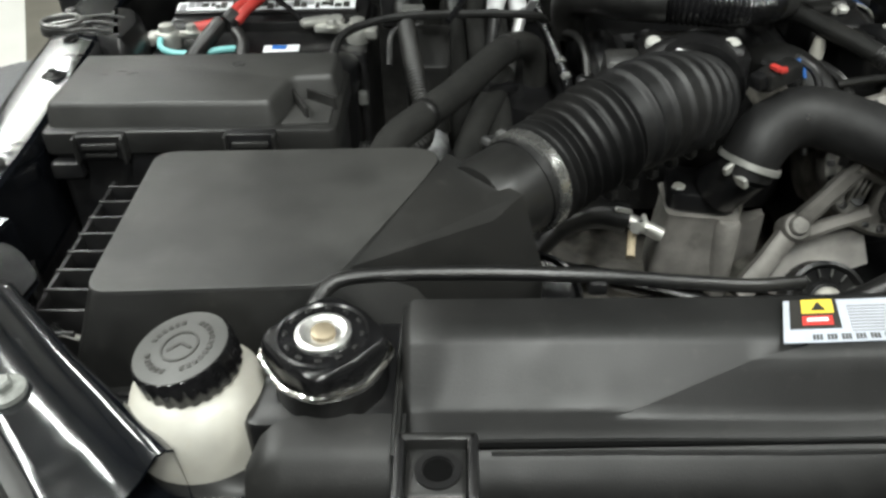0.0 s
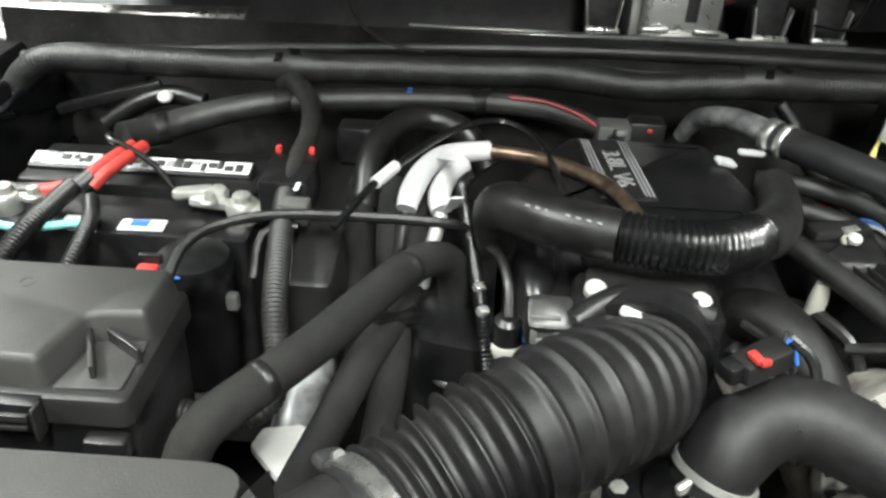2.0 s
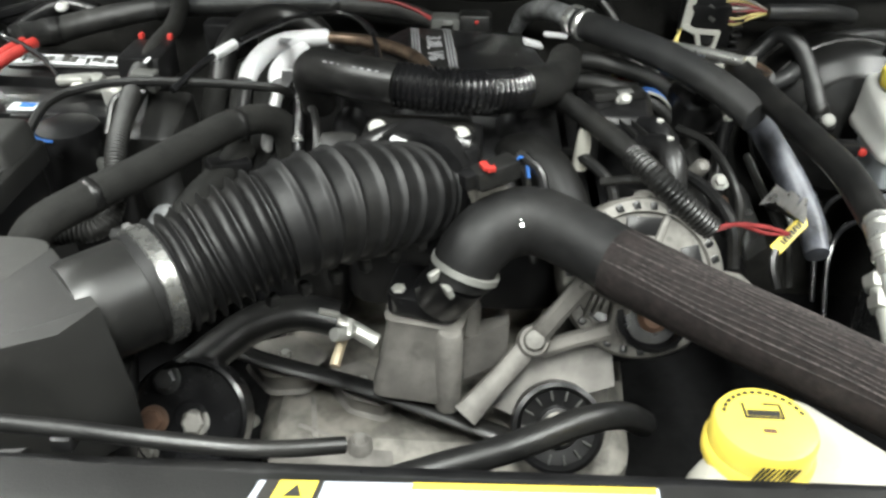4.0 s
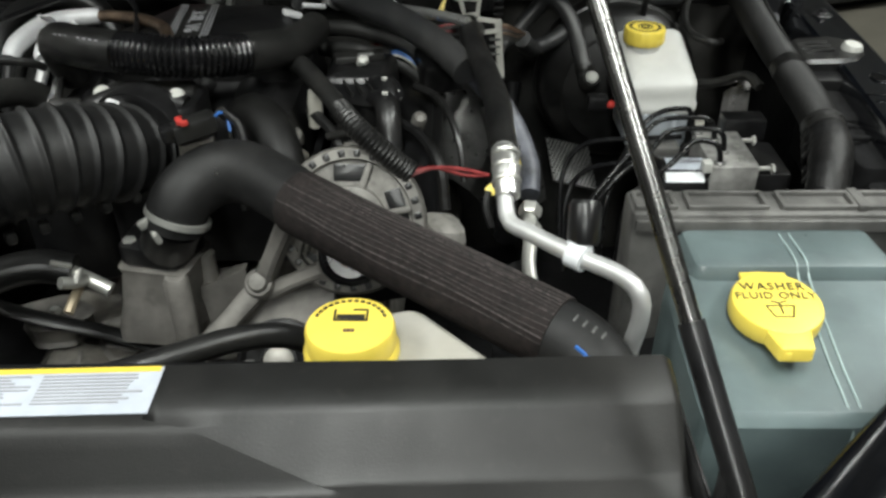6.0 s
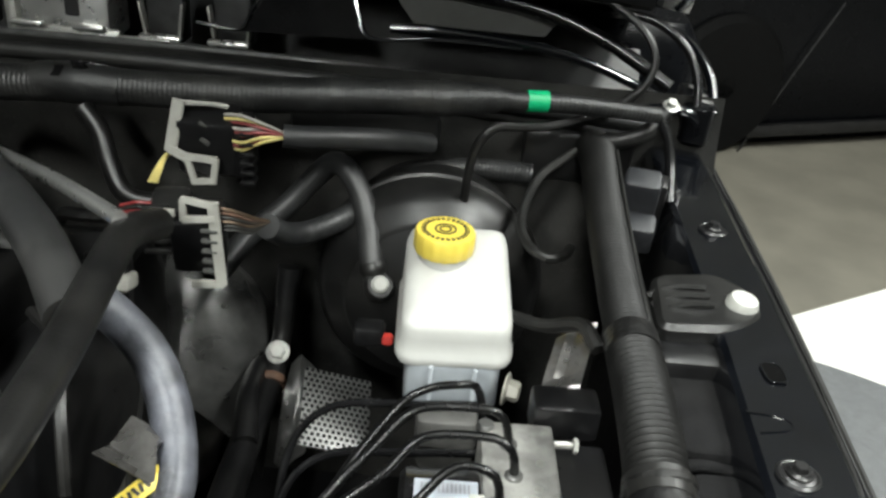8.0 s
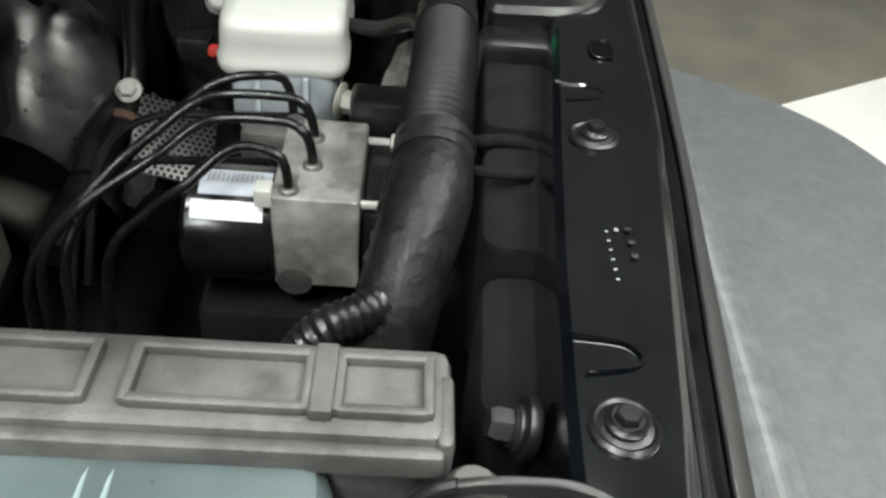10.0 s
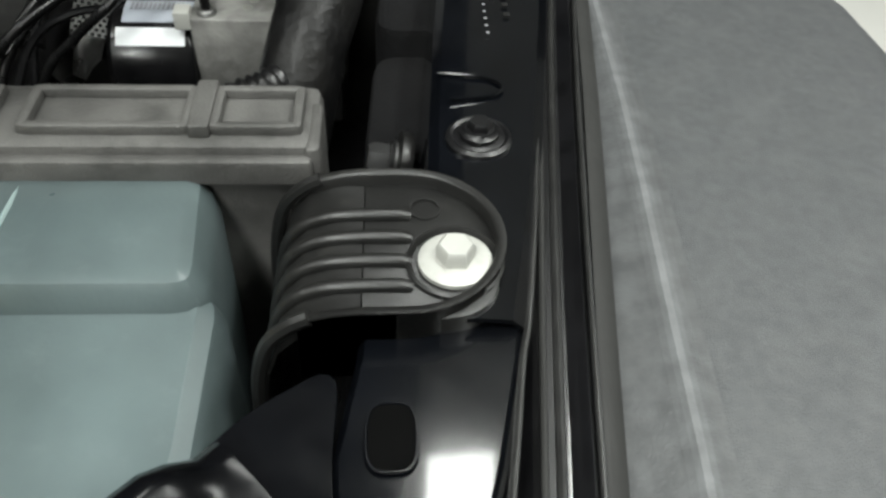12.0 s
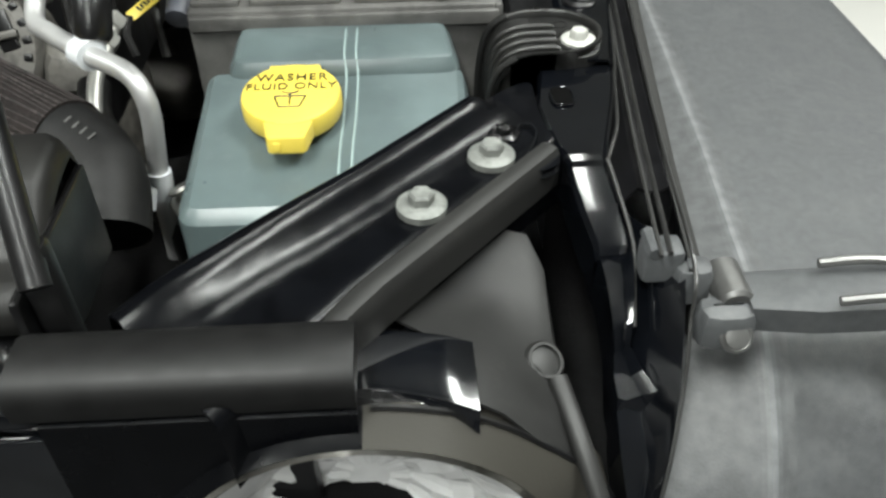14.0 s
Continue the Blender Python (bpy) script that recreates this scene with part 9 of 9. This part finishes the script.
part("washer", Shape().lathe([(0.012, 0), (0.013, 0.002), (0.013, 0.005), (0.010, 0.006)], (0.972, 0.632, 1.045), (-1, 0, 0.2), 20), rubber, sb)
part("stud", Shape().bolt((0.966, 0.632, 1.046), (-1, 0, 0.2), 0.007, 0.012, 0.009), steel_dark, sb)

# ---- hood latch on the driver's flare ----
hl = thing("hood_latch", (1.03, 0.34, 1.0), "dark grey rubber hood latch with steel pivot", "hood latch")
part("base_clip", Shape().box((0.998, 0.354, 1.044), (0.022, 0.018, 0.022), 0.003), flare_mat, hl)
part("clip_lip", Shape().tube([(0.992, 0.345, 1.055), (0.992, 0.364, 1.055)], 0.004, 8), flare_mat, hl)
part("pivot_block", Shape().box((1.027, 0.323, 1.024), (0.032, 0.022, 0.030), 0.008), flare_mat, hl)
part("pivot_block", Shape().box((1.014, 0.346, 1.034), (0.022, 0.018, 0.028), 0.006), flare_mat, hl)
part("pivot_pin", Shape().lathe([(0.010, 0), (0.010, 0.026), (0.008, 0.028)], (1.032, 0.352, 1.036), (0, -1, 0), 20), steel_grey, hl)
part("pivot_screw", Shape().lathe([(0.009, 0), (0.009, 0.0012), (0.0075, 0.0022), (0.0062, 0.0012), (0.0062, 0.0030), (0.004, 0.0034)], (1.030, 0.3125, 1.026), (0, -0.8, 0.6), 20), steel_grey, hl)
part("strap", Shape().sheet([[(1.038, 0.318, 1.040), (1.038, 0.340, 1.042), (1.038, 0.350, 1.036)], [(1.068, 0.308, 1.046), (1.068, 0.331, 1.048), (1.068, 0.343, 1.043)], [(1.11, 0.304, 1.050), (1.11, 0.326, 1.052), (1.11, 0.340, 1.048)], [(1.17, 0.298, 1.046), (1.17, 0.320, 1.048), (1.17, 0.335, 1.044)]], 0.016), flare_mat, hl)
for y in (0.306, 0.334):
    part("wire_bail", Shape().tube([(1.075, y + 0.002, 1.053), (1.10, y, 1.056), (1.14, y - 0.006, 1.054)], 0.0026, 8), steel_grey, hl)
part("release_bar", Shape().tube([(1.10, 0.290, 1.040), (1.125, 0.276, 1.034), (1.16, 0.270, 1.03)], 0.008, 10), plastic_dark, hl)
seal = thing("front_seal", (0.78, 0.255, 1.05), "thick black rubber hood seal over the grille panel", "seal")
sec = [(0.2575, 1.052), (0.256, 1.062), (0.2585, 1.0695), (0.263, 1.0735), (0.275, 1.0750), (0.286, 1.0745), (0.292, 1.0715), (0.295, 1.068), (0.296, 1.056)]
part("seal_strip", Shape().loft([[(x, y, z - 0.0006 * (k == 5)) for y, z in sec] for k, x in enumerate((0.690, 0.72, 0.76, 0.80, 0.834, 0.838))]), seal_rubber, seal)
part("seal_foot", Shape().box((0.764, 0.279, 1.046), (0.138, 0.028, 0.024), 0.002), plastic_dark, seal)

# ---- hood prop rod ----
rod = thing("prop_rod", (0.701, 0.306, 1.035), "slim polished hood prop rod", "prop rod")
a, b = Vector((0.701, 0.302, 1.109)), Vector((0.522, 0.790, 1.635))
part("rod", Shape().tube([tuple(a), tuple(b)], 0.0056, 20, 0.1), rod_mat, rod)
part("grip", Shape().tube([tuple(a.lerp(b, -0.02)), tuple(a.lerp(b, 0.11))], 0.0070, 10, 0.02), plastic_dark, rod)
part("pivot_foot", Shape().box((0.701, 0.306, 1.074), (0.016, 0.014, 0.078), 0.004), plastic_dark, rod)

# ---- small things round the engine ----
def wire(pts, r, mt, label, name="wire"):
    return hose(name, pts, r, mt, label, "wire", seg=8, group="engine wires")


sl = thing("sensor_lead", (0.12, 0.90, 1.03), "black corrugated sensor lead with silver clips", "wire loom")
part("lead", Shape().tube([(0.112, 1.0, 1.085), (0.106, 0.975, 1.085), (0.112, 0.940, 1.072), (0.121, 0.890, 1.060), (0.128, 0.845, 1.052), (0.134, 0.815, 1.035), (0.140, 0.790, 1.00)], 0.0065, 12, ribs=(0.0036, 0.0012)), plastic_gloss, sl)
for q in ((0.127, 0.850, 1.058), (0.131, 0.828, 1.050)):
    part("silver_clip", Shape().box(q, (0.010, 0.008, 0.008), 0.002, turn=(20, 10, 30)), alu, sl)
fb = thing("fuel_rail_fitting", (0.155, 0.80, 1.0), "black quick fitting with pale collar behind the intake hose", "hose fitting")
part("fitting_body", Shape().lathe([(0.014, 0.99), (0.015, 1.03), (0.012, 1.036), (0.012, 1.052), (0.008, 1.056)], (0.152, 0.815, 0), seg=20), plastic_dark, fb)
part("pale_collar", Shape().lathe([(0.0155, 1.022), (0.0165, 1.025), (0.0165, 1.031), (0.0150, 1.033)], (0.152, 0.815, 0), seg=20), lever_mat, fb)
part("blue_tab", Shape().box((0.168, 0.806, 1.045), (0.008, 0.010, 0.012), 0.002), blue, fb)
wire([(0.152, 0.815, 1.055), (0.150, 0.835, 1.075), (0.142, 0.865, 1.082), (0.130, 0.90, 1.07)], 0.0042, rubber, "thin black hose rising behind the fitting")
for k, (mt, dz) in enumerate(((wire_red, 0.0), (brass, 0.003), (brass, -0.002), (wire_yellow, 0.004), (wire_red, -0.004))):
    wire([(0.462, 1.030 + 0.003 * k, 1.060 + dz), (0.482, 1.016, 1.072 + dz), (0.502, 1.012 - 0.003 * k, 1.070 + dz), (0.522, 1.022, 1.058)], 0.0019, mt, "thin orange-brown wire at the coil plug")
for k in range(4):
    wire([(0.476, 1.000 - 0.004 * k, 1.055), (0.494, 0.992 - 0.004 * k, 1.068), (0.512, 0.984 - 0.003 * k, 1.062), (0.525, 0.98, 1.045)], 0.0017, (blue, ink, blue, lever_mat)[k], "thin blue wire at the coil plug")
cp2 = thing("coil_plug", (0.53, 0.98, 1.03), "dark grey multi-pin coil plug", "connector")
part("plug_body", Shape().box((0.545, 0.985, 1.050), (0.050, 0.060, 0.040), 0.005, turn=(10, 0, 18)), plastic_dark, cp2)
for k in range(4):
    part("plug_fin", Shape().box((0.556, 0.962 + 0.013 * k, 1.073), (0.026, 0.004, 0.008), 0.001, turn=(10, 0, 18)), plastic, cp2)
part("pale_lever", Shape().box((0.577, 0.962, 1.060), (0.008, 0.042, 0.012), 0.002, turn=(-25, 0, 10)), lever_mat, cp2)
pb = thing("battery_bracket", (-0.43, 0.94, 1.0), "black plastic battery bracket with oval eye on the rail", "bracket")
part("eye_plate", Shape().slab([(-0.452 + x, 0.938 + y) for x, y in oblong(0.058, 0.050, 0.022, 8)], 1.066, 1.078, 0.003), plastic, pb)
part("eye_ring", Shape().tube([(-0.456 + 0.023 * math.cos(k * math.pi / 12), 0.936 + 0.019 * math.sin(k * math.pi / 12), 1.080) for k in range(25)], 0.0028, 8), steel_grey, pb)
part("eye_spoke", Shape().box((-0.452, 0.934, 1.0795), (0.040, 0.005, 0.004), 0.001, turn=(0, 0, 35)), steel_grey, pb)
part("tower", Shape().prism(rounded([(-0.432, 0.905), (-0.368, 0.885), (-0.362, 0.950), (-0.385, 1.005), (-0.428, 1.010)], 0.022), [(0.90, 0.0), (1.045, 0.0), (1.062, -0.003), (1.072, -0.010), (1.075, -0.020)]), plastic_dark, pb)
for k in range(3):
    part("tower_rib", Shape().tube([(-0.436, 0.912 + 0.020 * k, 1.076), (-0.412, 0.910 + 0.022 * k, 1.079), (-0.388, 0.912 + 0.022 * k, 1.074)], 0.0028, 8), plastic_dark, pb)
part("rail_bolt", Shape().bolt((-0.457, 0.968, 1.076), (0, 0, 1), 0.0075, 0.007, 0.012), steel_dark, pb)
hbase = thing("hinge_assembly", (-0.49, 1.15, 1.0), "black hood hinge base on the cowl corner", "hinge")
part("base_block", Shape().prism(rounded([(-0.428, 1.050), (-0.428, 1.165), (-0.476, 1.168), (-0.476, 1.30), (-0.560, 1.30), (-0.545, 1.12), (-0.470, 1.085)][::-1], 0.006)[::-1], [(1.0, 0.0), (1.085, 0.0), (1.092, -0.004)]), felt, hbase)
part("base_nut", Shape().bolt((-0.515, 1.165, 1.092), (0, 0, 1), 0.006, 0.006, 0.009), zinc, hbase)
bs = thing("ignition_bracket", (0.47, 0.93, 1.0), "black ribbed plastic bracket with pale screws", "bracket")
part("plate", Shape().prism(rounded([(0.430, 0.925), (0.478, 0.945), (0.500, 0.900), (0.505, 0.865), (0.470, 0.845), (0.440, 0.870)], 0.012), [(1.00, 0.0), (1.055, 0.0), (1.062, -0.003), (1.064, -0.006)]), plastic_dark, bs)
for q in ((0.458, 0.940, 1.074), (0.488, 0.893, 1.066), (0.502, 0.882, 1.060)):
    part("screw", Shape().lathe([(0.0055, -0.004), (0.0055, 0.002), (0.003, 0.004)], q, (0, -0.4, 1), 14), white_bolt, bs)
for k in range(5):
    part("stiffener", Shape().box((0.448 + 0.011 * k, 0.885 + 0.004 * k, 1.066), (0.0025, 0.040, 0.006), 0.0008, turn=(0, 0, 20)), plastic, bs)
part("silver_strip", Shape().box((0.463, 0.950, 1.080), (0.018, 0.008, 0.003), 0.001, turn=(10, 0, 25)), alu, bs)
for k, (a, b2_, c) in enumerate((((0.40, 0.90, 1.03), (0.415, 0.86, 1.045), (0.44, 0.83, 1.03)), ((0.43, 0.83, 1.035), (0.46, 0.82, 1.045), (0.50, 0.84, 1.03)),
                                  ((0.50, 0.86, 1.04), (0.53, 0.83, 1.035), (0.55, 0.79, 1.02)), ((0.52, 0.93, 1.05), (0.55, 0.90, 1.045), (0.57, 0.85, 1.02)),
                                  ((0.37, 0.85, 1.045), (0.385, 0.82, 1.05), (0.38, 0.79, 1.03)), ((0.33, 0.80, 1.075), (0.35, 0.775, 1.07), (0.355, 0.74, 1.05)),
                                  ((0.55, 1.06, 1.06), (0.52, 1.04, 1.07), (0.49, 1.05, 1.06)), ((0.60, 0.93, 1.02), (0.61, 0.88, 1.0), (0.62, 0.82, 0.98)))):
    wire([a, b2_, c, (c[0] + 0.006, c[1] - 0.02, c[2] - 0.04)], 0.0045 if k % 2 else 0.0062, (rubber, rubber_soft, tape_mat)[k % 3], "black wire among the engine fittings")
for q, r in (((0.372, 0.826, 1.030), 0.014), ((0.390, 0.842, 1.030), 0.012), ((0.350, 0.772, 1.030), 0.013), ((0.528, 0.843, 1.050), 0.008)):
    part("cast_lug", Shape().lathe([(r, -0.02), (r, 0.0), (r * 0.75, 0.004), (r * 0.4, 0.001)], q, (0.2, -0.6, 0.8), 14), fin_mat, None, "small pale cast lug between hoses", "lug", "cast lugs")
part("foil_scrap", Shape().box((0.392, 1.048, 1.106), (0.030, 0.008, 0.006), 0.002, turn=(0, 10, 20)), foil, None, "crumpled bright foil by the heater pipe", "foil")
part("foil_scrap", Shape().sheet([[(0.60 + 0.012 * i, 0.86 - 0.012 * k, 1.000 + 0.008 * ((i * 3 + k * 5) % 4)) for k in range(4)] for i in range(4)], 0.001), foil_dark, None, "crumpled silver foil beside the steering shaft", "foil", sharp=10)
part("top_ring_bolt", Shape().lathe([(0.011, -0.01), (0.011, 0.004), (0.007, 0.008)], (0.462, 0.778, 1.044), (0, -0.5, 0.87), 16), fin_mat, None, "pale rounded bolt on top of the alternator", "bolt")

# ---- black car parked alongside, far behind ----
car = thing("parked_car", (3.2, 4.95, 0.0), "black car parked across the workshop", "car")
cm = pose(1.865, 4.05, 0, 0, 0, 20)
# body reaches nearly to the floor in place of the shadow beneath it
prof = [(-1.0, 0.05), (-1.02, 0.55), (-0.95, 0.82), (-0.2, 0.98), (0.35, 1.45), (1.6, 1.50), (2.6, 1.05), (3.2, 0.95), (3.25, 0.4), (3.15, 0.05)]
body = Shape()
body.loft([[(x, y, z) for x, z in prof] for y in (0.02, 0.0)] + [[(x, y, z) for x, z in prof] for y in (1.7, 1.72)], m=cm)
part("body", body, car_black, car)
for x in (0.25, 2.55):
    wm = cm @ pose(x, -0.02, 0.33) @ towards((0, -1, 0))
    w = part("wheel", Shape().lathe([(0.23, -0.18), (0.31, -0.17), (0.33, -0.14), (0.33, -0.02), (0.30, 0.01), (0.225, 0.012)], (0, 0, 0), seg=40, m=wm), tyre_mat, car)
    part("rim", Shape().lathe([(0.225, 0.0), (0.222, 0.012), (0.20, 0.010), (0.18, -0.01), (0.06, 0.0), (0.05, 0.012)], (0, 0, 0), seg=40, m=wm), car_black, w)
    for k in range(5):
        part("spoke_gap", Shape().box((0.135 * math.cos(k * 1.2566), 0.135 * math.sin(k * 1.2566), 0.004), (0.11, 0.06, 0.012), 0.01, m=wm, turn=(0, 0, math.degrees(k * 1.2566))), plastic_dark, w)
for x0, x1 in ((0.45, 1.05), (1.12, 1.75)):
    part("side_window", Shape().loft([[(x0, y, 1.02), (x1, y, 1.02), (x1 - 0.05, y, 1.38), (x0 + 0.12, y, 1.38)] for y in (-0.004, 0.01)], m=cm), glass, car)
part("sill_strip", Shape().box((1.4, -0.006, 0.11), (1.9, 0.03, 0.06), 0.005, m=cm), plastic_dark, car)
part("door_seam", Shape().box((0.58, -0.003, 0.28), (0.006, 0.01, 0.98), 0.002, m=cm, turn=(0, 28, 0)), steel_dark, car)

# ---- ceiling light fittings ----
for lx, ly, length, watts in LAMPS:
    ft = thing("strip_light", (lx, ly, 3.37), "white fluorescent strip light fitting on the ceiling", "strip light", "strip lights")
    part("housing", Shape().box((lx, ly, 3.58), (0.38, 1.32, 0.42), 0.01), ceil_mat, ft)
